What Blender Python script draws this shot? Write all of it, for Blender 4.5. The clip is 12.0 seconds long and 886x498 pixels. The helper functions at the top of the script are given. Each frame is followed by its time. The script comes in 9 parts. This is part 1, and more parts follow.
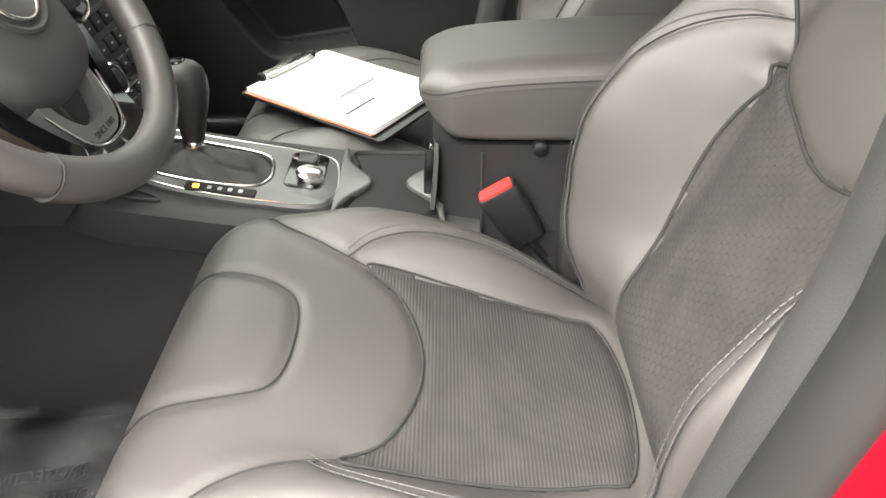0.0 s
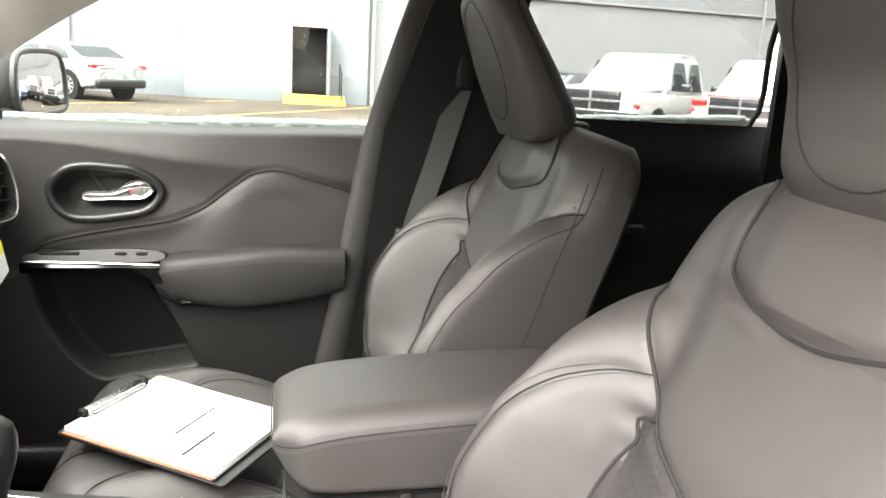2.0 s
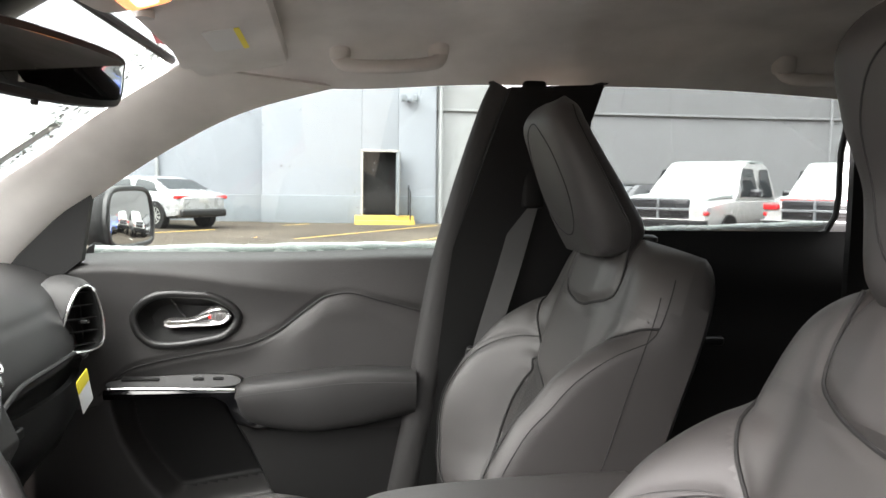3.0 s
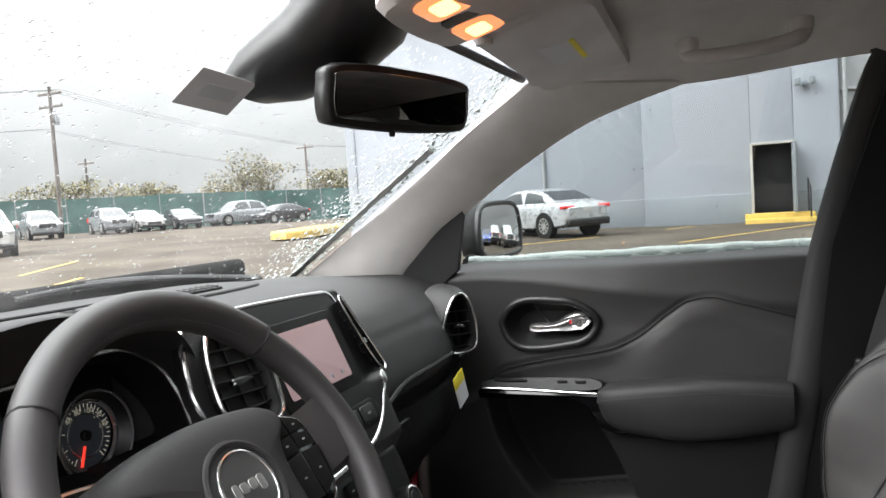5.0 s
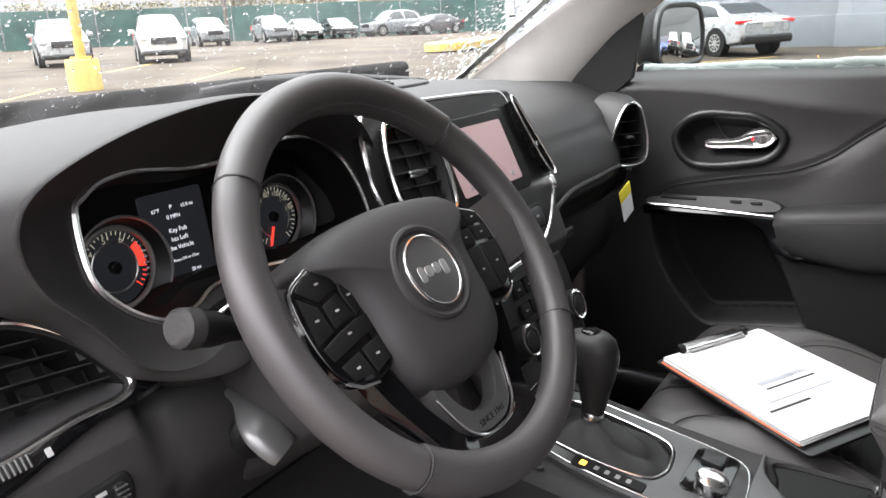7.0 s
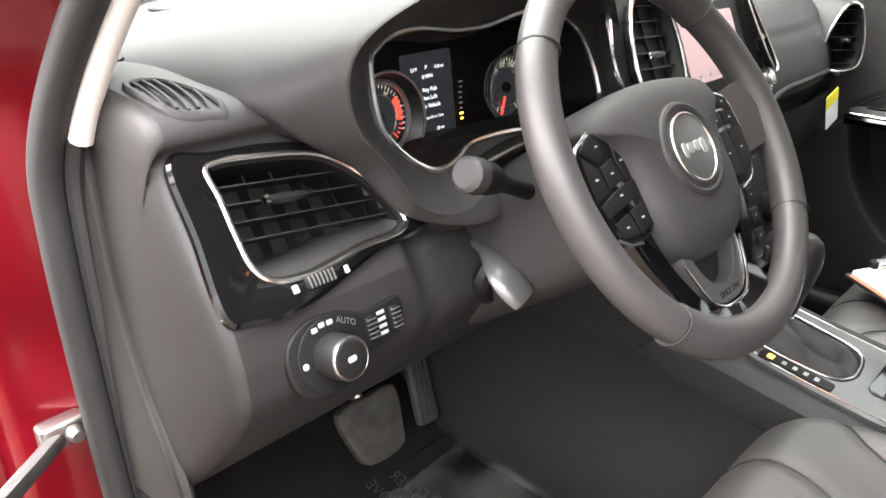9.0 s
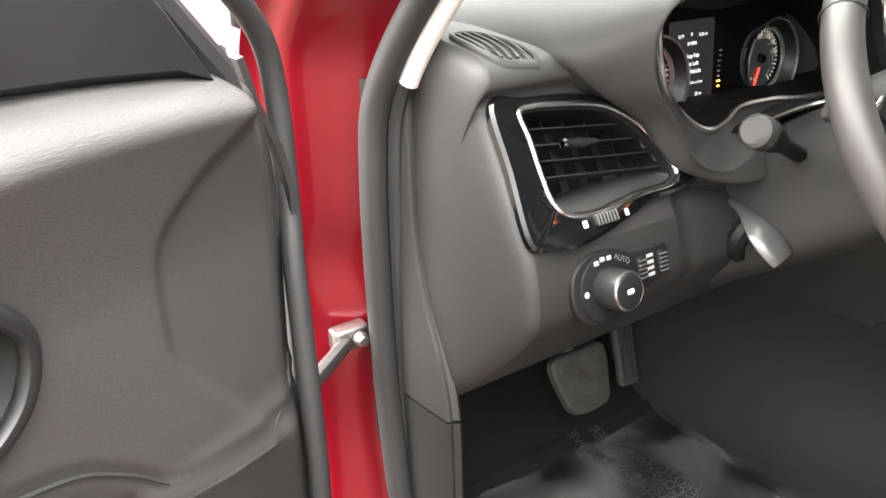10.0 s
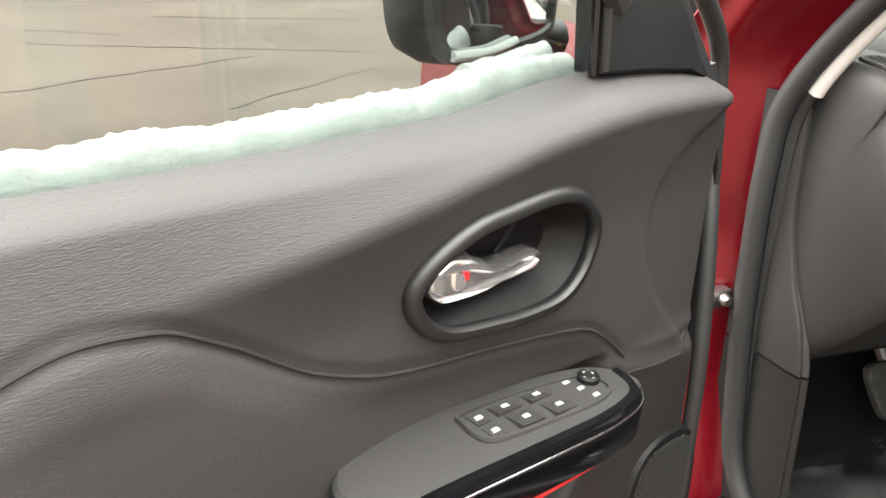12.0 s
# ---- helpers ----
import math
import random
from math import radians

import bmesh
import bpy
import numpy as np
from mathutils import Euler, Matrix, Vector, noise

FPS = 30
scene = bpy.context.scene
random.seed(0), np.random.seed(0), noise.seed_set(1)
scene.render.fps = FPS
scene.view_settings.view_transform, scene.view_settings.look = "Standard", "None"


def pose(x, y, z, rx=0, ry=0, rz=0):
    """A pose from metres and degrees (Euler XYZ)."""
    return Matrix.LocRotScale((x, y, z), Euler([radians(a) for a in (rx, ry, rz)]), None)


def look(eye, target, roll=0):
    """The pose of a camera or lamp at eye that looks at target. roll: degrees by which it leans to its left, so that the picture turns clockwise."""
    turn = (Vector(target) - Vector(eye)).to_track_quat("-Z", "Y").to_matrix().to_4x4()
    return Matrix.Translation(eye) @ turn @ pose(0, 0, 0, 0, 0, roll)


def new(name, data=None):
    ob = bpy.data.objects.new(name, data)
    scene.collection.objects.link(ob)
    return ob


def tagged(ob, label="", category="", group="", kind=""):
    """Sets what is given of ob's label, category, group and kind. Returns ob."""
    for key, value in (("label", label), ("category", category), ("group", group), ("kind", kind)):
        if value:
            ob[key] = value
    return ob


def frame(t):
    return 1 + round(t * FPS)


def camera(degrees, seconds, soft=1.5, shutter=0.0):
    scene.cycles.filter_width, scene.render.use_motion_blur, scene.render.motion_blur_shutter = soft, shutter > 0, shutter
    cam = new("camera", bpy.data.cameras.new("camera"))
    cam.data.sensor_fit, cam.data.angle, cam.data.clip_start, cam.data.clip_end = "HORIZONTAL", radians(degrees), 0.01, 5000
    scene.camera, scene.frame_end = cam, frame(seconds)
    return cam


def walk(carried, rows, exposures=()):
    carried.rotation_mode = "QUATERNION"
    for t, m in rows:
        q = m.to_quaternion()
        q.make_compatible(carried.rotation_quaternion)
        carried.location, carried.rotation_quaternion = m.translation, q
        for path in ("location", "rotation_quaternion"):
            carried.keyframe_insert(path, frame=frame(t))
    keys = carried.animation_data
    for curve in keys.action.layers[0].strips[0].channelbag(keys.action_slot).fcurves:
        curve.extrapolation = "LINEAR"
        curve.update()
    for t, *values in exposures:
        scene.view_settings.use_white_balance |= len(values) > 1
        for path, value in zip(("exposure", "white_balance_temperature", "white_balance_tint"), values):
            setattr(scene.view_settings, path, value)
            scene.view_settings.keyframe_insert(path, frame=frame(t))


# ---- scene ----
cam = camera(60.7, 12.0)
PATH = [
    (0, (-0.973, -0.35, 1.243), (0.686, -0.35, 0.126), 0.2),
    (0.5, (-0.957, -0.341, 1.259), (0.807, -0.445, 0.323), 2.7),
    (1, (-0.927, -0.357, 1.267), (0.903, -0.582, 0.492), 4.5),
    (1.5, (-0.894, -0.328, 1.284), (0.967, -0.709, 0.655), 4.3),
    (2, (-0.885, -0.323, 1.298), (1.016, -0.753, 0.851), 3.3),
    (2.5, (-0.884, -0.329, 1.303), (1.061, -0.706, 1.028), 2.1),
    (3, (-0.884, -0.324, 1.305), (1.095, -0.57, 1.15), 0.7),
    (3.5, (-0.877, -0.336, 1.301), (1.12, -0.319, 1.183), -1.6),
    (5.5, (-0.866, -0.391, 1.302), (0.92, 0.491, 1.127), -3.4),
    (6, (-0.854, -0.373, 1.291), (0.87, 0.592, 0.981), -3.0),
    (6.5, (-0.856, -0.356, 1.28), (0.806, 0.664, 0.838), -3.1),
    (8.5, (-0.936, -0.302, 1.274), (0.462, 0.886, 0.48), -0.4),
    (9, (-0.982, -0.284, 1.271), (0.343, 0.972, 0.454), 0.1),
    (9.5, (-1.045, -0.282, 1.268), (0.143, 1.092, 0.432), -0.3),
    (10, (-1.128, -0.27, 1.265), (-0.112, 1.224, 0.409), -0.2),
    (10.5, (-1.249, -0.25, 1.272), (-0.404, 1.346, 0.413), -0.3),
    (11, (-1.34, -0.267, 1.274), (-0.661, 1.402, 0.408), -0.4),
    (11.5, (-1.403, -0.32, 1.27), (-0.832, 1.382, 0.389), -0.5),
    (12, (-1.419, -0.41, 1.291), (-0.934, 1.358, 0.492), -0.1),
]
walk(cam, [(t, look(eye, target, roll)) for t, eye, target, roll in PATH],
     [(0, 3.02, 7000, 12), (0.5, 3.1, 6980, 12), (1, 3.1, 6950, 13), (1.5, 3.2, 6950, 14), (2, 3.2, 6900, 15), (2.5, 3.0, 6850, 16), (3, 2.6, 6600, 16), (3.5, 2.35, 6500, 16), (5.5, 1.7, 6350, 18), (6.5, 1.9, 6350, 20), (8.5, 2.95, 6600, 17), (9, 3.05, 6600, 16), (9.5, 3.1, 6600, 15), (10.5, 2.95, 6850, 12), (11, 2.45, 6850, 12), (12, 2.3, 6850, 12)])

# ---- world, sun, exposure ----
world = bpy.data.worlds.new("overcast_sky")
scene.world = world
world.use_nodes = True
wt = world.node_tree
wt.nodes.clear()
w_sky = wt.nodes.new("ShaderNodeTexSky")
w_sky.sky_type, w_sky.sun_disc = "NISHITA", False
w_sky.sun_elevation, w_sky.sun_rotation = radians(39), radians(318)
w_sky.dust_density, w_sky.air_density = 4.0, 1.0
w_hsv = wt.nodes.new("ShaderNodeHueSaturation")
w_hsv.inputs["Saturation"].default_value = 0.12
w_mix = wt.nodes.new("ShaderNodeMix")
w_mix.data_type = "RGBA"
w_mix.inputs[0].default_value = 0.75
w_mix.inputs[7].default_value = (7.0, 7.2, 7.0, 1)
# an overcast sky is about three times as bright overhead as at the horizon
w_tc, w_xyz = wt.nodes.new("ShaderNodeTexCoord"), wt.nodes.new("ShaderNodeSeparateXYZ")
w_up = wt.nodes.new("ShaderNodeMapRange")
w_up.inputs[1].default_value, w_up.inputs[2].default_value = 0.0, 1.0
w_up.inputs[3].default_value, w_up.inputs[4].default_value = 0.46, 6.2
w_mul = wt.nodes.new("ShaderNodeVectorMath")
w_mul.operation = "SCALE"
wt.links.new(w_tc.outputs["Generated"], w_xyz.inputs[0])
w_pow = wt.nodes.new("ShaderNodeMath")
w_pow.operation, w_pow.use_clamp = "POWER", True
w_pow.inputs[1].default_value = 1.8
wt.links.new(w_xyz.outputs["Z"], w_pow.inputs[0])
wt.links.new(w_pow.outputs[0], w_up.inputs[0])
wt.links.new(w_up.outputs[0], w_mul.inputs["Scale"])
w_bg = wt.nodes.new("ShaderNodeBackground")
w_bg.inputs["Strength"].default_value = 0.12
w_out = wt.nodes.new("ShaderNodeOutputWorld")
wt.links.new(w_sky.outputs[0], w_hsv.inputs["Color"])
wt.links.new(w_hsv.outputs[0], w_mix.inputs[6])
wt.links.new(w_mix.outputs[2], w_mul.inputs[0])
wt.links.new(w_mul.outputs[0], w_bg.inputs["Color"])
wt.links.new(w_bg.outputs[0], w_out.inputs["Surface"])

sun = new("sun", bpy.data.lights.new("sun", "SUN"))
sun.data.energy, sun.data.angle, sun.data.color = 2.4, radians(60), (1.0, 0.975, 0.94)
sun.matrix_world = look((-4.2, 4.6, 5.0), (0, 0, 0))


# ---- materials ----
def material(name, color, rough=0.5, metal=0.0, spec=0.5, grain=0.0, grain_scale=400.0, vary=0.15, vary_scale=6.0,
             coat=0.0, kind="noise", color2=None, rand=0.0, rough_vary=0.08):
    """A surface with stains at a large scale and grain at a small one."""
    m = bpy.data.materials.new(name)
    m.use_nodes = True
    t = m.node_tree
    b = t.nodes["Principled BSDF"]
    tc = t.nodes.new("ShaderNodeTexCoord")
    big = t.nodes.new("ShaderNodeTexNoise")
    big.inputs["Scale"].default_value, big.inputs["Detail"].default_value = vary_scale, 6
    t.links.new(tc.outputs["Object"], big.inputs["Vector"])
    mix = t.nodes.new("ShaderNodeMix")
    mix.data_type = "RGBA"
    lo = [c * (1 - vary) for c in color]
    hi = list(color2) if color2 else [min(1, c * (1 + vary)) for c in color]
    mix.inputs[6].default_value, mix.inputs[7].default_value = (*lo, 1), (*hi, 1)
    ramp = t.nodes.new("ShaderNodeMapRange")
    ramp.inputs[1].default_value, ramp.inputs[2].default_value = 0.3, 0.7
    t.links.new(big.outputs[0], ramp.inputs[0])
    t.links.new(ramp.outputs[0], mix.inputs[0])
    col = mix.outputs[2]
    if rand:
        oi = t.nodes.new("ShaderNodeObjectInfo")
        hs = t.nodes.new("ShaderNodeHueSaturation")
        mr = t.nodes.new("ShaderNodeMapRange")
        mr.inputs[3].default_value, mr.inputs[4].default_value = 1 - rand, 1 + rand
        t.links.new(oi.outputs["Random"], mr.inputs[0])
        t.links.new(mr.outputs[0], hs.inputs["Value"])
        t.links.new(col, hs.inputs["Color"])
        col = hs.outputs[0]
    t.links.new(col, b.inputs["Base Color"])
    rr = t.nodes.new("ShaderNodeMapRange")
    rr.inputs[3].default_value, rr.inputs[4].default_value = max(0.02, rough - rough_vary), min(1, rough + rough_vary)
    t.links.new(big.outputs[0], rr.inputs[0])
    t.links.new(rr.outputs[0], b.inputs["Roughness"])
    b.inputs["Metallic"].default_value = metal
    b.inputs["Specular IOR Level"].default_value = spec
    b.inputs["Coat Weight"].default_value = coat
    b.inputs["Coat Roughness"].default_value = 0.06
    if grain:
        if kind == "leather" or kind == "cells":
            tex = t.nodes.new("ShaderNodeTexVoronoi")
            tex.feature = "DISTANCE_TO_EDGE" if kind == "leather" else "F1"
            out = tex.outputs["Distance"]
        elif kind == "hex":
            out = None
            for an in (0.0, 60.0, 120.0):
                dt, sn = t.nodes.new("ShaderNodeVectorMath"), t.nodes.new("ShaderNodeMath")
                dt.operation, sn.operation = "DOT_PRODUCT", "COSINE"
                dt.inputs[1].default_value = (grain_scale * math.cos(radians(an)), 0.0, grain_scale * math.sin(radians(an)))
                t.links.new(tc.outputs["Object"], dt.inputs[0])
                t.links.new(dt.outputs["Value"], sn.inputs[0])
                if out is None:
                    out = sn.outputs[0]
                else:
                    ad = t.nodes.new("ShaderNodeMath")
                    t.links.new(out, ad.inputs[0])
                    t.links.new(sn.outputs[0], ad.inputs[1])
                    out = ad.outputs[0]
            cl = t.nodes.new("ShaderNodeMapRange")
            cl.inputs[1].default_value, cl.inputs[2].default_value = -1.5, -0.2
            t.links.new(out, cl.inputs[0])
            out = cl.outputs[0]
            tex = None
        elif kind == "wrinkle":
            tex = t.nodes.new("ShaderNodeTexNoise")
            tex.inputs["Detail"].default_value, tex.inputs["Distortion"].default_value = 3, 0.6
            out = tex.outputs[0]
        elif kind == "wave":
            tex = t.nodes.new("ShaderNodeTexWave")
            tex.wave_type, tex.bands_direction = "BANDS", "Y"
            out = tex.outputs[1]
        else:
            tex = t.nodes.new("ShaderNodeTexNoise")
            tex.inputs["Detail"].default_value = 4
            out = tex.outputs[0]
        if tex:
            tex.inputs["Scale"].default_value = grain_scale
            if kind == "wrinkle":
                st = t.nodes.new("ShaderNodeVectorMath")
                st.operation = "MULTIPLY"
                st.inputs[1].default_value = (1.0, 1.0, 4.0)
                t.links.new(tc.outputs["Object"], st.inputs[0])
                t.links.new(st.outputs[0], tex.inputs["Vector"])
            else:
                t.links.new(tc.outputs["Object"], tex.inputs["Vector"])
        bump = t.nodes.new("ShaderNodeBump")
        bump.inputs["Strength"].default_value, bump.inputs["Distance"].default_value = grain, 0.001
        t.links.new(out, bump.inputs["Height"])
        t.links.new(bump.outputs[0], b.inputs["Normal"])
    return m


def glow(name, color, strength):
    m = bpy.data.materials.new(name)
    m.use_nodes = True
    b = m.node_tree.nodes["Principled BSDF"]
    b.inputs["Base Color"].default_value = (*color, 1)
    b.inputs["Emission Color"].default_value = (*color, 1)
    b.inputs["Emission Strength"].default_value = strength
    b.inputs["Specular IOR Level"].default_value, b.inputs["Roughness"].default_value = 0.2, 0.25
    return m


def glass(name, tint=(1, 1, 1), gloss=1.0, dust=0.0, milky=False):
    """A thin pane: clear, with mirror gloss by the angle and a film of dirt."""
    m = bpy.data.materials.new(name)
    m.use_nodes = True
    t = m.node_tree
    t.nodes.clear()
    out = t.nodes.new("ShaderNodeOutputMaterial")
    tr, gl, mx, fr = (t.nodes.new("ShaderNode" + n) for n in ("BsdfTransparent", "BsdfGlossy", "MixShader", "LayerWeight"))
    tr.inputs[0].default_value = (*tint, 1)
    gl.inputs["Roughness"].default_value = 0.02
    gl.inputs["Color"].default_value = (gloss, gloss, gloss, 1)
    fr.inputs[0].default_value = 0.5
    pw, ml = t.nodes.new("ShaderNodeMath"), t.nodes.new("ShaderNodeMath")
    pw.operation, ml.operation = "POWER", "MULTIPLY_ADD"
    pw.inputs[1].default_value, ml.inputs[1].default_value, ml.inputs[2].default_value = 4.5, 0.7, 0.04
    t.links.new(fr.outputs["Facing"], pw.inputs[0])
    t.links.new(pw.outputs[0], ml.inputs[0])
    t.links.new(ml.outputs[0], mx.inputs[0])
    t.links.new(tr.outputs[0], mx.inputs[1])
    t.links.new(gl.outputs[0], mx.inputs[2])
    last = mx.outputs[0]
    if dust:
        df, mx2 = t.nodes.new("ShaderNodeBsdfDiffuse" if milky else "ShaderNodeBsdfTranslucent"), t.nodes.new("ShaderNodeMixShader")
        df.inputs[0].default_value = (0.8, 0.8, 0.8, 1)
        nz, tc = t.nodes.new("ShaderNodeTexNoise"), t.nodes.new("ShaderNodeTexCoord")
        nz.inputs["Scale"].default_value, nz.inputs["Detail"].default_value = 9, 5
        mr = t.nodes.new("ShaderNodeMapRange")
        mr.inputs[1].default_value, mr.inputs[2].default_value = 0.35, 0.75
        mr.inputs[4].default_value = dust
        t.links.new(tc.outputs["Object"], nz.inputs["Vector"])
        t.links.new(nz.outputs[0], mr.inputs[0])
        t.links.new(mr.outputs[0], mx2.inputs[0])
        t.links.new(last, mx2.inputs[1])
        t.links.new(df.outputs[0], mx2.inputs[2])
        last = mx2.outputs[0]
    t.links.new(last, out.inputs[0])
    return m


LEATHER = material("black_leather", (0.047, 0.0441, 0.043), 0.48, spec=0.6, grain=0.25, grain_scale=900, kind="leather", vary_scale=3)
LEATHER_SMOOTH = material("black_leather_smooth", (0.055, 0.0517, 0.050), 0.46, spec=0.6, grain=0.12, grain_scale=1200, kind="leather", vary_scale=3)
FABRIC = material("black_mesh_fabric", (0.027, 0.0258, 0.0252), 0.7, spec=0.35, grain=0.5, grain_scale=684, kind="hex", vary_scale=20, color2=(0.033, 0.0315, 0.0305))
FABRIC_RIB = material("black_rib_fabric", (0.026, 0.0248, 0.0242), 0.7, spec=0.35, grain=0.35, grain_scale=84, kind="wave", vary_scale=30, color2=(0.032, 0.0305, 0.0295))
LEATHER_BLACK = material("black_wheel_leather", (0.040, 0.0372, 0.0372), 0.47, spec=0.6, grain=0.2, grain_scale=1100, kind="leather", vary_scale=3)
GAITER = material("soft_gaiter_leather", (0.012, 0.0115, 0.0115), 0.5, spec=0.5, grain=0.3, grain_scale=900, kind="leather", vary_scale=8)
PLASTIC = material("soft_black_plastic", (0.028, 0.0271, 0.0271), 0.58, spec=0.38, grain=0.34, grain_scale=680, kind="leather", vary_scale=2, rough_vary=0.1)
LINING = material("soft_door_lining", (0.034, 0.0326, 0.0323), 0.55, spec=0.42, grain=0.6, grain_scale=240, kind="wrinkle", vary_scale=2, rough_vary=0.1)
# hard trim plastic, kept blacker to carry the footwell's shade as well
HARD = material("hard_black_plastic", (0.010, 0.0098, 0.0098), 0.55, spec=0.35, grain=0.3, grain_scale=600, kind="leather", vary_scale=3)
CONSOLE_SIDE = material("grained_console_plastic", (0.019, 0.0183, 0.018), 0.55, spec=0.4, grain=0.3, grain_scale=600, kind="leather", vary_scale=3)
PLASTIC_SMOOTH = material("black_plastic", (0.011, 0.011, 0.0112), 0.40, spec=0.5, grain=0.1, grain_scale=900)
# near-black plastic; in hollows and under parts it also carries their shade
PLASTIC_DARK = material("dark_plastic_cavity_shade", (0.004, 0.004, 0.004), 0.6, spec=0.3, grain=0.1)
GLOSS = material("piano_black", (0.003, 0.003, 0.0035), 0.09, spec=0.45, coat=0.15, rough_vary=0.03)
CHROME = material("satin_chrome", (0.84, 0.84, 0.83), 0.22, metal=1.0, vary=0.05)
SILVER = material("silver_plastic", (0.50, 0.50, 0.49), 0.30, metal=0.8, vary=0.05)
STEEL = material("bare_steel", (0.42, 0.41, 0.40), 0.35, metal=1.0, grain=0.2, grain_scale=200)
RUBBER = material("black_rubber", (0.015, 0.015, 0.0155), 0.62, grain=0.3, grain_scale=600)
CARPET = material("black_carpet", (0.008, 0.008, 0.008), 0.95, grain=1.0, grain_scale=900, spec=0.1, color2=(0.015, 0.0145, 0.014))
HEADLINER = material("grey_headliner_cloth", (0.70, 0.675, 0.66), 0.9, grain=0.4, grain_scale=900, spec=0.15)
PILLAR = material("light_grey_pillar_trim", (0.64, 0.61, 0.585), 0.7, grain=0.35, grain_scale=800, spec=0.25)
BELT = material("black_webbing", (0.06, 0.06, 0.06), 0.7, grain=0.6, grain_scale=300, kind="wave")
RED_PAINT = material("red_metallic_paint", (0.120, 0.0015, 0.0058), 0.30, metal=0.15, spec=0.3, coat=0.25, color2=(0.150, 0.0020, 0.0074), vary=0.1, vary_scale=3)
RED_PLASTIC = material("red_plastic", (0.75, 0.03, 0.03), 0.35)
PAPER = material("white_paper", (0.68, 0.68, 0.685), 0.7, vary=0.03)
PAPER_GREY = material("grey_print", (0.30, 0.31, 0.33), 0.7)
PAPER_LIGHT = material("pale_print", (0.60, 0.62, 0.64), 0.7)
PAPER_BLUE = material("pale_blue_print", (0.45, 0.62, 0.75), 0.7)
PAPER_RED = material("orange_red_paper", (0.75, 0.22, 0.12), 0.7)
INK = material("black_ink", (0.02, 0.02, 0.02), 0.6)
YELLOW = material("yellow_card", (0.85, 0.72, 0.05), 0.6)
WHITE_PRINT = material("white_print", (0.30, 0.30, 0.30), 0.5)
SATIN_GREY = material("satin_grey_trim", (0.11, 0.11, 0.109), 0.34, metal=0.55, vary=0.06)
STITCH = material("grey_thread", (0.06, 0.06, 0.06), 0.7)
SEAM = material("black_seam", (0.014, 0.014, 0.014), 0.8)
HANDLE = material("bright_chrome_handle", (0.84, 0.82, 0.82), 0.20, metal=0.92, vary=0.06, rough_vary=0.05)
SNOW = material("wet_snow", (0.40, 0.435, 0.415), 0.45, grain=1.0, grain_scale=330, vary=0.08, vary_scale=60)
PEDAL = material("worn_grey_rubber", (0.026, 0.024, 0.023), 0.7, grain=0.9, grain_scale=160, color2=(0.055, 0.052, 0.046), vary_scale=40)
TINTED = glass("tinted_rear_glass", (0.46, 0.48, 0.48), dust=0.004)
GLASS = glass("clear_window_glass", (0.62, 0.65, 0.64), dust=0.004)
WINDSCREEN = glass("wet_windscreen_glass", (0.60, 0.63, 0.61), dust=0.02)
SCREEN_ON = glow("lit_black_screen", (0.010, 0.011, 0.012), 0.3)
SCREEN_OFF = glow("lit_touch_screen", (0.13, 0.092, 0.090), 0.6)
LIT_WHITE = glow("lit_white_mark", (0.50, 0.52, 0.53), 0.42)
LIT_DIM = glow("dim_lit_scale", (0.27, 0.26, 0.20), 0.22)
LIT_AMBER = glow("lit_amber_mark", (1.0, 0.42, 0.03), 1.8)
LIT_RED = glow("lit_red_mark", (1.0, 0.06, 0.035), 0.26)
LIT_LAMP = glow("lit_map_lamp", (1.0, 0.33, 0.07), 2.6)
LAMP_LENS = glow("warm_lamp_lens", (0.75, 0.22, 0.08), 0.5)
MIRROR = material("dark_mirror_glass", (0.55, 0.55, 0.55), 0.02, metal=1.0, vary=0.02, rough_vary=0.0)
DIM_MIRROR = material("dimmed_mirror_glass", (0.34, 0.34, 0.34), 0.02, metal=1.0, vary=0.02, rough_vary=0.0)
FILM = glass("clear_plastic_film", (0.82, 0.83, 0.84), gloss=1.0, dust=0.13, milky=True)

DROP = bpy.data.materials.new("water_drop")
DROP.use_nodes = True
DROP.node_tree.nodes["Principled BSDF"].inputs["Transmission Weight"].default_value = 1.0
DROP.node_tree.nodes["Principled BSDF"].inputs["Roughness"].default_value = 0.02
DROP.node_tree.nodes["Principled BSDF"].inputs["IOR"].default_value = 1.33


# ---- shapes ----
def crom(pts, n=8, closed=False):
    """A smooth line through points."""
    P = [Vector(p) for p in pts]
    k, out = len(P), []
    for i in range(k if closed else k - 1):
        a, b, c, d = ((P[(i + j) % k] if closed else P[min(max(i + j, 0), k - 1)]) for j in (-1, 0, 1, 2))
        for s in range(n):
            t = s / n
            out.append(0.5 * ((2 * b) + (c - a) * t + (2 * a - 5 * b + 4 * c - d) * t * t + (3 * b - a - 3 * c + d) * t ** 3))
    if not closed:
        out.append(P[-1])
    return out


def sstep(a, b, x):
    t = min(1.0, max(0.0, (x - a) / (b - a)))
    return t * t * (3 - 2 * t)


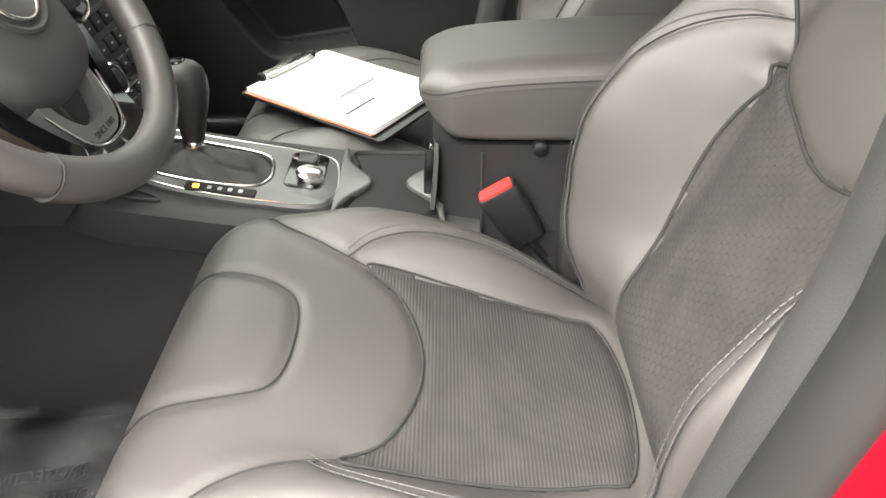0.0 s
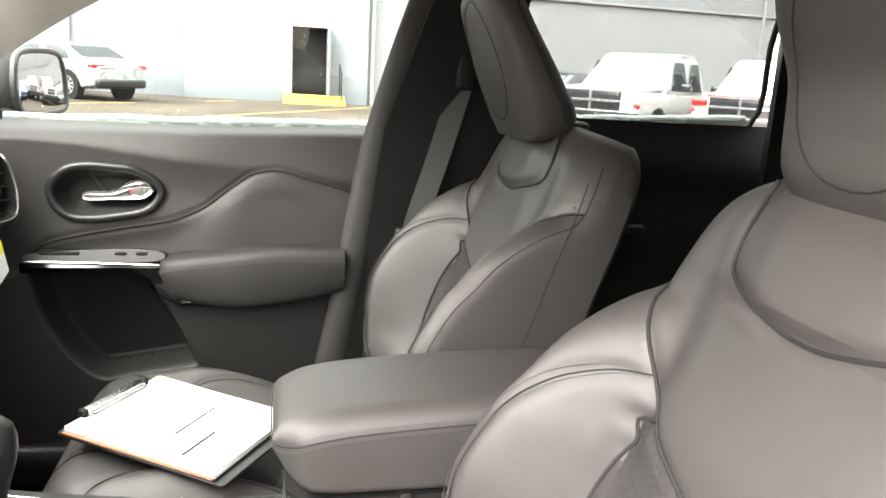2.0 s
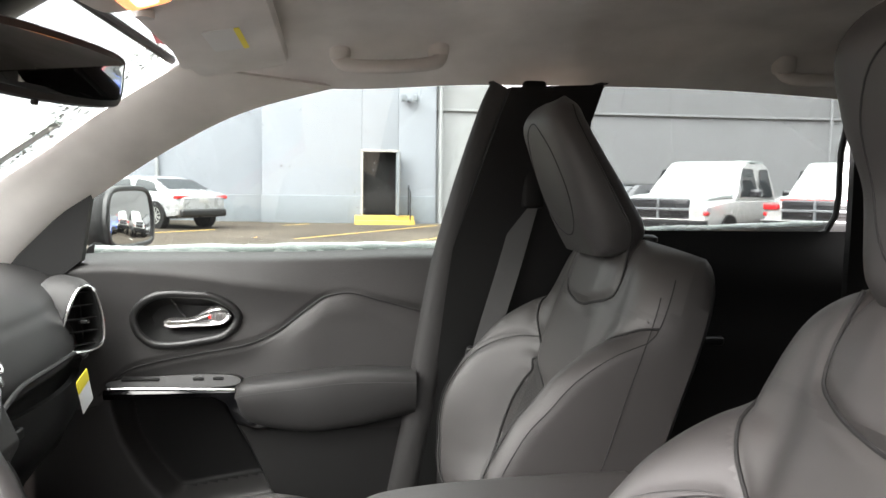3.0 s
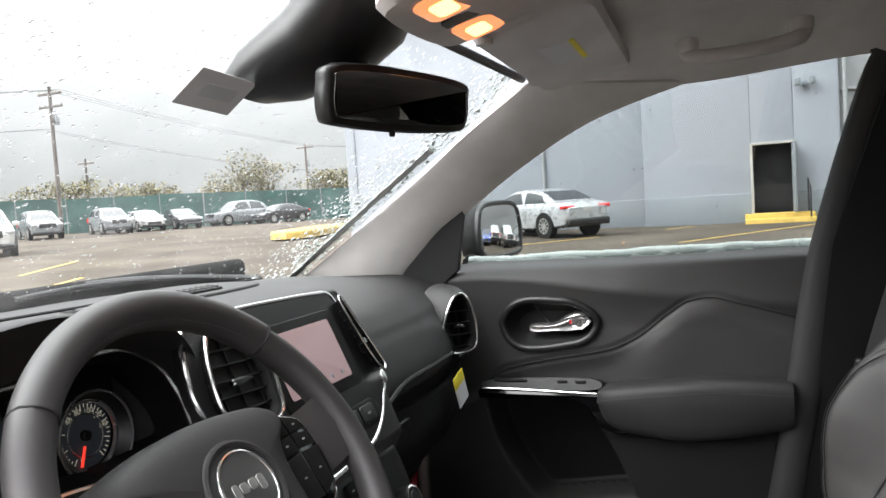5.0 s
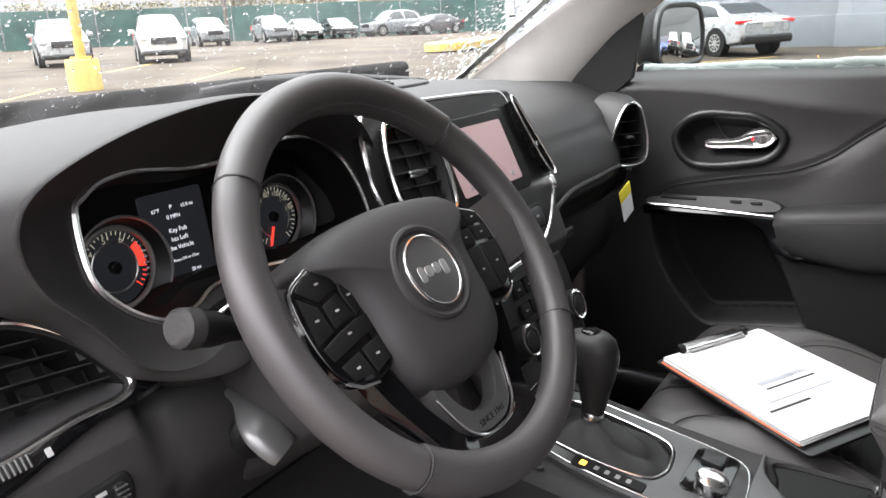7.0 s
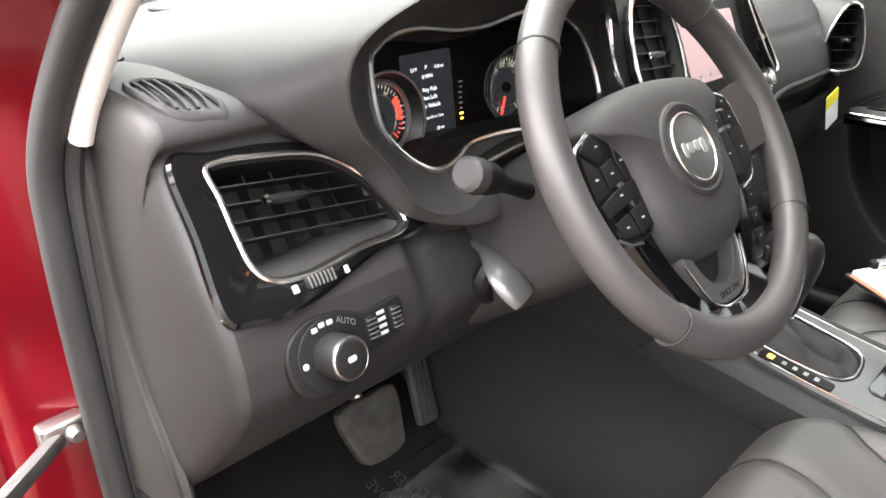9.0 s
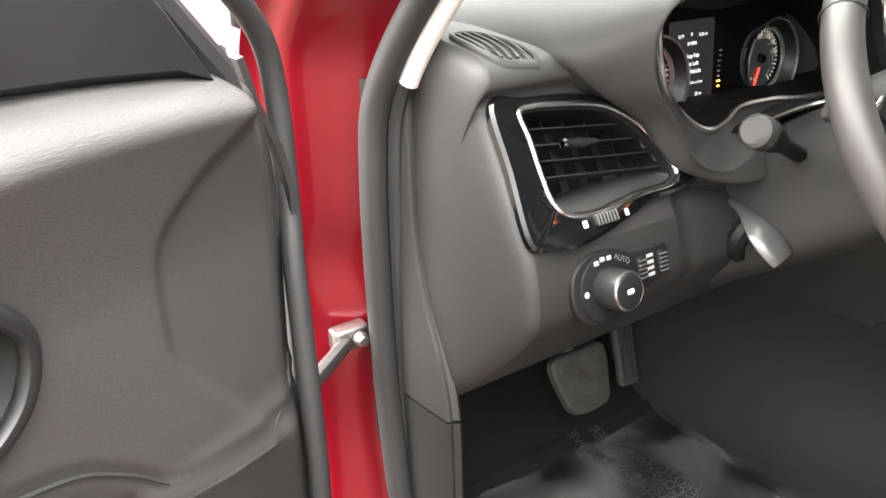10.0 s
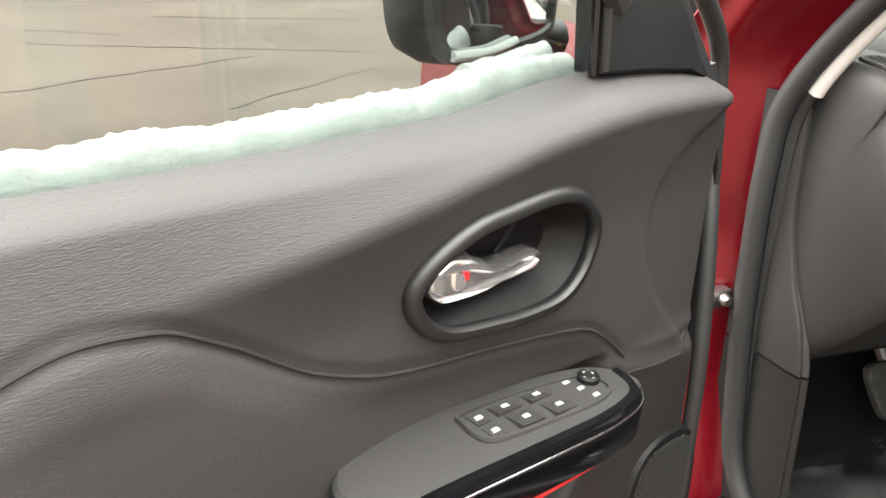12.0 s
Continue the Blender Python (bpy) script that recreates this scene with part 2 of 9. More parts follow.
def lerp_table(rows, x):
    """Rows of x and values; a smooth line through them."""
    if x <= rows[0][0]:
        return rows[0][1]
    if x >= rows[-1][0]:
        return rows[-1][1]
    k = 0
    while x > rows[k + 1][0]:
        k += 1
    (x0, v0), (x1, v1) = rows[k], rows[k + 1]
    h = x1 - x0
    s = (v1 - v0) / h

    def slope(i):
        if i == 0 or i == len(rows) - 1:
            return None
        a = (rows[i][1] - rows[i - 1][1]) / (rows[i][0] - rows[i - 1][0])
        b = (rows[i + 1][1] - rows[i][1]) / (rows[i + 1][0] - rows[i][0])
        return 0.0 if a * b <= 0 else 2 * a * b / (a + b)
    m0, m1 = slope(k), slope(k + 1)
    m0, m1 = s if m0 is None else m0, s if m1 is None else m1
    t = (x - x0) / h
    return v0 * (1 + 2 * t) * (1 - t) ** 2 + m0 * h * t * (1 - t) ** 2 + v1 * t * t * (3 - 2 * t) + m1 * h * t * t * (t - 1)


def join(*geos):
    vs, fs = [], []
    for v, f in geos:
        o = len(vs)
        vs.extend(v)
        fs.extend([tuple(i + o for i in q) for q in f])
    return vs, fs


def xf(geo, m):
    return [m @ Vector(v) for v in geo[0]], geo[1]


def flip(geo):
    """The mirror image across the car's middle plane."""
    return [Vector((-v[0], v[1], v[2])) for v in geo[0]], [tuple(reversed(f)) for f in geo[1]]


def loft(rings, closed=True, cap=True):
    n, vs, fs = len(rings[0]), [], []
    for r in rings:
        vs.extend(Vector(p) for p in r)
    for i in range(len(rings) - 1):
        for j in range(n if closed else n - 1):
            k = (j + 1) % n
            fs.append((i * n + j, i * n + k, (i + 1) * n + k, (i + 1) * n + j))
    if cap and closed:
        fs.append(tuple(reversed(range(n))))
        fs.append(tuple((len(rings) - 1) * n + j for j in range(n)))
    return vs, fs


def surf(fn, us, vs_):
    return loft([[fn(u, v) for u in us] for v in vs_], closed=False)


def thick(geo, d):
    """A sheet given thickness d against its normals (for sheets with few folds)."""
    me = bpy.data.meshes.new("tmp")
    me.from_pydata([tuple(v) for v in geo[0]], [], geo[1])
    bm = bmesh.new()
    bm.from_mesh(me)
    bmesh.ops.recalc_face_normals(bm, faces=bm.faces)
    bmesh.ops.solidify(bm, geom=bm.faces[:], thickness=d)
    bm.verts.index_update()
    out = [v.co.copy() for v in bm.verts], [tuple(v.index for v in f.verts) for f in bm.faces]
    bm.free()
    bpy.data.meshes.remove(me)
    return out


def lin(a, b, n):
    return [a + (b - a) * i / (n - 1) for i in range(n)]


def tube(path, r, n=8, closed=False, flat=1.0):
    """A round bar along a line; r a radius or a function of the way along (0 to 1)."""
    P = [Vector(p) for p in path]
    k = len(P)
    rings, up = [], None
    for i in range(k):
        a = P[(i - 1) % k] if closed or i else P[0]
        b = P[(i + 1) % k] if closed or i < k - 1 else P[-1]
        d = (b - a).normalized() if (b - a).length > 1e-9 else Vector((0, 0, 1))
        if up is None:
            up = Vector((0, 0, 1)) if abs(d.z) < 0.9 else Vector((1, 0, 0))
        side = d.cross(up).normalized()
        up = side.cross(d).normalized()
        rr = r(i / max(1, k - 1)) if callable(r) else r
        rings.append([P[i] + side * (math.cos(t) * rr) + up * (math.sin(t) * rr * flat) for t in (2 * math.pi * j / n for j in range(n))])
    if closed:
        rings.append(rings[0])
    return loft(rings, cap=not closed)


def rrect(w, h, r, n=5):
    out = []
    for cx, cy, a0 in ((w / 2 - r, h / 2 - r, 0), (-w / 2 + r, h / 2 - r, 90), (-w / 2 + r, -h / 2 + r, 180), (w / 2 - r, -h / 2 + r, 270)):
        for i in range(n):
            a = radians(a0 + 90 * i / (n - 1))
            out.append((cx + r * math.cos(a), cy + r * math.sin(a)))
    return out


def ellipse(a, b, n=32):
    return [(a * math.cos(2 * math.pi * i / n), b * math.sin(2 * math.pi * i / n)) for i in range(n)]


def smooth2(pts, n=6):
    return [(p.x, p.y) for p in crom([(x, y, 0) for x, y in pts], n, True)]


def inset(outline, d):
    """The outline drawn in by d."""
    k = len(outline)
    area = sum(outline[i][0] * outline[(i + 1) % k][1] - outline[(i + 1) % k][0] * outline[i][1] for i in range(k))
    s = 1 if area > 0 else -1
    out = []
    for i in range(k):
        a, b, c = Vector(outline[i - 1]), Vector(outline[i]), Vector(outline[(i + 1) % k])
        t = ((b - a).normalized() + (c - b).normalized())
        t = t.normalized() if t.length > 1e-6 else (c - b).normalized()
        out.append((b.x - t.y * d * s, b.y + t.x * d * s))
    return out


def plate(outline, depth, bevel=0.002, m=None, base=0.0):
    """A slab with a rounded rim: the outline lies in x, y and the slab grows along z."""
    bevel = min(bevel, abs(depth) * 0.9)
    rings = [[(x, y, base) for x, y in outline]]
    for a in (0, 30, 60, 90):
        rings.append([(x, y, base + depth - bevel + bevel * math.sin(radians(a))) for x, y in inset(outline, bevel * (1 - math.cos(radians(a))))])
    g = loft(rings)
    return xf(g, m) if m else g


def ring_plate(outer, inner, depth, bevel=0.001, m=None):
    """A flat ring between two outlines of the same count."""
    rings = [[(x, y, 0) for x, y in outer]]
    rings += [[(x, y, depth - bevel) for x, y in outer], [(x, y, depth) for x, y in inset(outer, bevel)],
              [(x, y, depth) for x, y in inset(inner, -bevel)], [(x, y, depth - bevel) for x, y in inner], [(x, y, 0) for x, y in inner]]
    rings.append(rings[0])
    g = loft(rings, cap=False)
    return xf(g, m) if m else g


def rbox(c, s, b=0.004, m=None):
    """A box with rounded edges: centre and full sizes."""
    o = rrect(s[0], s[1], min(b * 1.5, s[0] * 0.45, s[1] * 0.45), 4)
    h, b = s[2] / 2, min(b, s[2] * 0.45, s[0] * 0.4, s[1] * 0.4)
    rings = []
    for a in (90, 60, 30, 0):
        rings.append([(x, y, -h + b - b * math.sin(radians(a))) for x, y in inset(o, b * (1 - math.cos(radians(a))))])
    for a in (0, 30, 60, 90):
        rings.append([(x, y, h - b + b * math.sin(radians(a))) for x, y in inset(o, b * (1 - math.cos(radians(a))))])
    g = xf(loft(rings), Matrix.Translation(c))
    return xf(g, m) if m else g


def lathe(profile, n=32, m=None):
    """Turned round the z axis: profile of (radius, z)."""
    g = loft([[(r * math.cos(2 * math.pi * j / n), r * math.sin(2 * math.pi * j / n), z) for j in range(n)] for r, z in profile])
    return xf(g, m) if m else g


def basis(o, xdir, ydir):
    """A pose at o whose x and y axes run along two ways; z is their normal."""
    x = Vector(xdir).normalized()
    z = x.cross(Vector(ydir)).normalized()
    y = z.cross(x)
    return Matrix(((x.x, y.x, z.x, o[0]), (x.y, y.y, z.y, o[1]), (x.z, y.z, z.z, o[2]), (0, 0, 0, 1)))


def stitches(path, step=0.006, length=0.0042, r=0.00055, lift=(0, 0, 0)):
    """A row of thread stitches along a line."""
    P = [Vector(p) + Vector(lift) for p in path]
    out, want, run = [], 0.0, 0.0
    vs, fs = [], []
    for a, b in zip(P, P[1:]):
        L = (b - a).length
        if L < 1e-9:
            continue
        d = (b - a) / L
        while want <= run + L:
            p = a + d * (want - run)
            q = p + d * length
            s = d.cross(Vector((0.3, 0.5, 0.8))).normalized()
            u = s.cross(d)
            o = len(vs)
            for e in (p, q):
                vs.extend([e + s * r, e + u * r, e - s * r, e - u * r])
            fs.extend([(o, o + 1, o + 5, o + 4), (o + 1, o + 2, o + 6, o + 5), (o + 2, o + 3, o + 7, o + 6), (o + 3, o, o + 4, o + 7), (o + 3, o + 2, o + 1, o), (o + 4, o + 5, o + 6, o + 7)])
            want += step
        run += L
    return vs, fs


# ---- things and parts ----
def thing(name, at, label, category, group="", kind=""):
    ob = new(name)
    ob.empty_display_size = 0.05
    ob.matrix_basis = Matrix.Translation(at)
    return tagged(ob, label, category, group, kind)




def part(name, geo, mat, parent=None, label="", sharp=40, kind=""):
    """Links vertices and faces, in the world's places, as one mesh under a thing or part."""
    me = bpy.data.meshes.new(name)
    me.from_pydata([tuple(v) for v in geo[0]], [], geo[1])
    bm = bmesh.new()
    bm.from_mesh(me)
    bmesh.ops.recalc_face_normals(bm, faces=bm.faces)
    bm.to_mesh(me)
    bm.free()
    me.shade_smooth()
    me.set_sharp_from_angle(angle=radians(sharp))
    me.materials.append(mat)
    ob = new(name, me)
    if parent is not None:
        ob.parent = parent
        top = parent.parent or parent
        ob.matrix_parent_inverse = top.matrix_basis.inverted() if parent is top else Matrix()
    return tagged(ob, label, kind=kind)


def solid(name, geo, mat, label, category="", kind="", group=""):
    """One mesh that is a thing by itself."""
    return tagged(part(name, geo, mat), label, category, group, kind)


def text_geo(words, size, m, depth=0.0004, align="CENTER"):
    cu = bpy.data.curves.new("text", "FONT")
    cu.body, cu.size, cu.extrude, cu.align_x, cu.align_y = words, size, depth, align, "CENTER"
    ob = bpy.data.objects.new("text", cu)
    me = ob.to_mesh()
    g = [m @ v.co for v in me.vertices], [tuple(p.vertices) for p in me.polygons]
    ob.to_mesh_clear()
    bpy.data.objects.remove(ob)
    bpy.data.curves.remove(cu)
    return g


# ---- the lot and what stands round it ----
def ground_z(x, y):
    r = math.hypot(x, y)
    k = min(1.0, 62.0 / max(r, 1e-6))
    x, y = x * k, y * k
    return 0.006 * max(x - 2, 0) + 0.018 * max(y - 3, 0) - 0.004 * max(-x - 2, 0)


ASPHALT = material("wet_brown_asphalt", (0.062, 0.049, 0.038), 0.85, spec=0.15, grain=1.0, grain_scale=90, vary=0.35, vary_scale=0.35, color2=(0.094, 0.078, 0.060), rough_vary=0.1)
WALL_BLUE = material("pale_blue_grey_wall", (0.25, 0.268, 0.295), 0.85, grain=0.3, grain_scale=60, vary=0.05, vary_scale=0.6)
WALL_BAND = material("grey_wall_band", (0.172, 0.19, 0.205), 0.85, grain=0.3, grain_scale=60, vary=0.06, vary_scale=0.8)
WALL_GREY = material("grey_panel_wall", (0.255, 0.262, 0.265), 0.85, grain=0.3, grain_scale=60, vary=0.05)
FENCE = material("green_fence_screen", (0.035, 0.085, 0.075), 0.8, grain=0.5, grain_scale=40, vary=0.3, vary_scale=0.7)
LEAF = material("autumn_green_leaves", (0.13, 0.145, 0.065), 0.8, vary=0.5, vary_scale=1.5, color2=(0.21, 0.17, 0.075))
BARK = material("grey_bark", (0.10, 0.085, 0.07), 0.9, grain=0.8, grain_scale=40)
TIMBER = material("weathered_pole_timber", (0.10, 0.085, 0.075), 0.9, grain=0.6, grain_scale=40)
YELLOW_PAINT = material("yellow_paint", (0.46, 0.31, 0.06), 0.6, grain=0.3, grain_scale=60, vary=0.2)
CONCRETE = material("stained_concrete", (0.36, 0.34, 0.31), 0.85, grain=0.5, grain_scale=50, vary=0.2)
CAR_WHITE = material("white_car_paint", (0.46, 0.455, 0.44), 0.25, coat=0.8, vary=0.04)
CAR_SILVER = material("silver_car_paint", (0.42, 0.43, 0.44), 0.28, metal=0.4, coat=0.8, vary=0.04)
CAR_GREY = material("grey_car_paint", (0.20, 0.21, 0.22), 0.28, metal=0.3, coat=0.8, vary=0.04)
CAR_DARK = material("dark_car_paint", (0.02, 0.02, 0.022), 0.2, coat=0.8, vary=0.04)
CAR_GLASS = material("dark_car_glass", (0.02, 0.024, 0.026), 0.06, coat=0.5, vary=0.1)
TYRE = material("black_tyre", (0.018, 0.018, 0.018), 0.8, grain=0.3, grain_scale=80)
TAIL = material("red_tail_lamp", (0.70, 0.02, 0.02), 0.15, coat=0.6)
HEADLAMP = material("clear_headlamp", (0.6, 0.62, 0.64), 0.1, metal=0.5, coat=0.6)

gx = [-800, -400, -150, -70] + [-40 + 4 * i for i in range(31)] + [90, 150, 400, 800]
gs = surf(lambda x, y: (x, y, ground_z(x, y)), gx, gx)
solid("ground", gs, ASPHALT, "wet brown-grey asphalt of a parking lot", "ground", "structure")


def line_strip(x0, y0, x1, y1, w=0.10):
    d = Vector((x1 - x0, y1 - y0, 0))
    s = Vector((-d.y, d.x, 0)).normalized() * w / 2
    rows = []
    for i in range(13):
        p = Vector((x0, y0, 0)) + d * (i / 12)
        rows.append([Vector((q.x, q.y, ground_z(q.x, q.y) + h)) for q, h in ((p - s, 0.002), (p - s, 0.008), (p + s, 0.008), (p + s, 0.002))])
    return loft(rows, closed=False)


for x0, y0, x1, y1 in ((17.5, 1.0, 24.0, -3.2), (15.0, -0.6, 21.0, -4.4), (18.0, 5.4, 24.5, 1.0), (7.5, 11.0, 11.5, 13.0), (12.0, 15.5, 16.0, 18.0), (14.0, 22.0, 19.0, 25.5), (6.0, 14.5, 9.5, 17.5)):
    solid("parking_line", line_strip(x0, y0, x1, y1), YELLOW_PAINT, "faded yellow painted parking line on the asphalt", "line", "structure", "parking lines")

# the long pale building beside the lot
bld = thing("building", (26, 0, 0.15), "long pale blue-grey building with a darker grey base band", "building")


def wall_slab(y0, y1, x, z0, z1, t=0.4):
    return rbox((x + t / 2, (y0 + y1) / 2, (z0 + z1) / 2), (t, y1 - y0, z1 - z0), 0.02)


for wg in (wall_slab(2.6, 14.0, 25.75, -0.3, 9.0), wall_slab(-0.75, 2.6, 25.3, 0, 9.0), wall_slab(-2.0, -0.75, 25.3, 2.62, 9.0), wall_slab(-3.3, -2.0, 25.3, 0, 9.0)):
    part("wall", wg, WALL_BLUE, bld)
part("base_band", join(wall_slab(2.6, 14.02, 25.72, -0.3, 1.08, 0.05), wall_slab(-0.75, 2.62, 25.27, 0, 1.08, 0.05), wall_slab(-3.3, -2.0, 25.27, 0, 1.08, 0.05)), WALL_BAND, bld)
part("end_wall", rbox((33.7, 13.8, 4.4), (16, 0.4, 9.4), 0.02), WALL_BLUE, bld)
part("rear_wing_wall", wall_slab(-34, -3.3, 25.6, -0.3, 9.0), WALL_GREY, bld)
part("ledge", join(wall_slab(-34, -3.3, 25.5, 4.05, 4.15, 0.2), wall_slab(-34, -3.3, 25.52, 4.15, 9.0, 0.1)), WALL_GREY, bld)
part("roof_coping", join(wall_slab(-34, 14.2, 25.2, 9.0, 9.2, 9.0)), WALL_BAND, bld)
for y in (-3.45, -17.9, 6.1):
    part("downpipe", tube([(25.22 if y < 5 else 25.68, y, 0.1), (25.22 if y < 5 else 25.68, y, 9)], 0.06), WALL_GREY, bld)
part("wall_lamp", join(rbox((25.2, -2.35, 4.35), (0.2, 0.12, 0.12), 0.02), rbox((25.1, -2.55, 4.42), (0.2, 0.16, 0.22), 0.03), rbox((25.1, -2.15, 4.42), (0.2, 0.16, 0.22), 0.03)), WALL_BAND, bld)
# near-black slab stands in for the unlit space behind the door
part("dark_doorway_slab", rbox((25.9, -1.4, 1.45), (0.1, 1.3, 2.4), 0.01), PLASTIC_DARK, bld)
part("door", rbox((25.0, -1.95, 1.5), (1.0, 0.06, 2.15), 0.01, Matrix.Rotation(0, 4, "Z")), WALL_BAND, bld, "open grey steel door")
part("door_frame", join(rbox((25.3, -0.75, 1.5), (0.12, 0.08, 2.3), 0.01), rbox((25.3, -2.0, 1.5), (0.12, 0.08, 2.3), 0.01), rbox((25.3, -1.38, 2.62), (0.12, 1.3, 0.08), 0.01)), CONCRETE, bld)
stp = thing("entrance_steps", (24.7, -1.4, 0.14), "yellow painted concrete entrance steps with a handrail", "steps")
for i, (x, z) in enumerate(((24.55, 0.22), (24.85, 0.37))):
    part("step", rbox((x + 0.2, -1.5, z - 0.1), (1.0 - 0.3 * i, 2.0, 0.3), 0.02), YELLOW_PAINT, stp)
for y in (-2.35,):
    part("handrail", join(tube([(24.4, y, 0.15), (24.4, y, 1.2), (25.2, y, 1.45), (25.2, y, 0.2)], 0.025), tube([(24.4, y, 0.7), (25.2, y, 0.95)], 0.02)), CAR_DARK, stp)
solid("painted_kerb", xf(plate(smooth2([(-5, -0.8), (3, -0.8), (6, 0.0), (3, 0.9), (-5, 0.9)], 4), 0.3, 0.1), Matrix.Translation((29, 17.5, 0.42)) @ pose(0, 0, 0, 0, 0, 20)), YELLOW_PAINT, "yellow painted kerb island by the building corner", "kerb")


def wheel_geo(r=0.34, w=0.22):
    tyre = [(r * 0.66, -w / 2), (r * 0.93, -w / 2), (r, -w / 2 + 0.03), (r, w / 2 - 0.03), (r * 0.93, w / 2), (r * 0.66, w / 2), (r * 0.64, w / 2 - 0.03)]
    rim = [(r * 0.70, w / 2 - 0.01), (r * 0.69, w / 2 + 0.006), (r * 0.62, w / 2 + 0.004), (r * 0.58, w / 2 - 0.012), (r * 0.2, w / 2 - 0.012), (0.01, w / 2 - 0.012)]
    spokes = [xf(rbox((r * 0.33, 0, w / 2 - 0.004), (r * 0.6, 0.045, 0.016), 0.006), Matrix.Rotation(2 * math.pi * i / 10, 4, "Z")) for i in range(10)]
    return lathe(tyre, 24), lathe(rim, 24), join(*spokes)


def smooth_body(car, m, paint, L, W, H, suv):
    """Body and cabin of a saloon or sport utility car in one skin, with its panes laid on."""
    h = L / 2
    zb = [(-h, 0.78), (-h + 0.06, 0.93), (-h + 0.4, 1.0), (-0.9, 0.98), (0.9, 0.95), (1.25, 0.93), (h - 0.5, 0.84), (h - 0.1, 0.72), (h, 0.60)]
    zr = [(-h, 0.80), (-h + 0.06, 0.95), (-h + 0.5, 1.03), (-h + 0.85, 1.17), (-h + 1.35, 1.37), (-0.35, 1.45), (0.25, 1.43), (0.75, 1.25), (1.30, 0.95), (h - 0.5, 0.86), (h, 0.62)]
    if suv:
        zb = [(y, z + 0.13) for y, z in zb]
        zr = [(-h, 0.95), (-h + 0.06, 1.12), (-h + 0.2, 1.35), (-h + 0.5, 1.66), (-0.9, H), (0.2, H - 0.03), (0.75, 1.50), (1.25, 1.10), (h - 0.5, 1.0), (h, 0.75)]
    wt = [(-h, 0.76), (-h + 0.1, 0.90), (-h + 0.6, 0.98), (0, 1.0), (1.2, 0.99), (h - 0.4, 0.93), (h - 0.1, 0.80), (h, 0.66)]
    z0t = [(-h, 0.42), (-h + 0.15, 0.30), (-0.9, 0.22), (0.9, 0.22), (h - 0.15, 0.28), (h, 0.38)]
    sm = lambda tb, y: (lerp_table(tb, y - 0.09) + lerp_table(tb, y) * 2 + lerp_table(tb, y + 0.09)) / 4

    def side(y, v):
        w, b, r = W / 2 * sm(wt, y), sm(zb, y), max(sm(zr, y), sm(zb, y) + 0.02)
        wr = 0.94 * w - 0.36 * (r - b)
        return Vector((0.94 * w + (wr - 0.94 * w) * v + 0.02 * math.sin(math.pi * v), y, b + (r - 0.04 - b) * v))

    rings = []
    for y in lin(-h, h, 60):
        w, b, r, z0 = W / 2 * sm(wt, y), sm(zb, y), max(sm(zr, y), sm(zb, y) + 0.02), sm(z0t, y)
        wr = 0.94 * w - 0.36 * (r - b)
        half = [(0.80 * w, z0), (0.95 * w, z0 + 0.06), (1.0 * w, 0.5 * (z0 + b)), (0.99 * w, b - 0.12), (0.965 * w, b - 0.03)] + [(side(y, v).x, side(y, v).z) for v in (0.0, 0.33, 0.66, 1.0)] + [(wr * 0.9, r - 0.012), (wr * 0.6, r), (0.0, r + 0.012)]
        rings.append([(x, y, z) for x, z in half] + [(-x, y, z) for x, z in half[-2::-1]])
    part("body", xf(loft(rings), m), paint, car)
    cab0, cab1 = (-h + 0.75, 1.0) if not suv else (-h + 0.35, 1.0)
    mid = (cab0 + cab1) / 2 - 0.1
    for sx in (-1, 1):
        for a, b in ((cab0 + 0.12, mid - 0.04), (mid + 0.04, cab1 - 0.05)):
            part("side_window", xf(thick(surf(lambda u, v: Vector((sx, 1, 1)) * side(lerp1(a + 0.25 * v * (a < 0), b - 0.28 * v * (b > 0.5), u), 0.10 + 0.78 * v) + Vector((sx * 0.008, 0, 0)), lin(0, 1, 8), lin(0, 1, 5)), 0.008), m), CAR_GLASS, car)
    for a, b in ((0.38, 1.22), (-h + (0.62 if not suv else 0.14), -h + (1.28 if not suv else 0.45))):
        part("windscreen", xf(thick(surf(lambda u, v: Vector(((0.94 * W / 2 * sm(wt, y_(a, b, v)) - 0.36 * (sm(zr, y_(a, b, v)) - sm(zb, y_(a, b, v)))) * 0.84 * u, y_(a, b, v), sm(zr, y_(a, b, v)) + 0.014)), lin(-1, 1, 8), lin(0, 1, 8)), 0.008), m), CAR_GLASS, car)


def lerp1(a, b, u):
    return a + (b - a) * u


y_ = lerp1


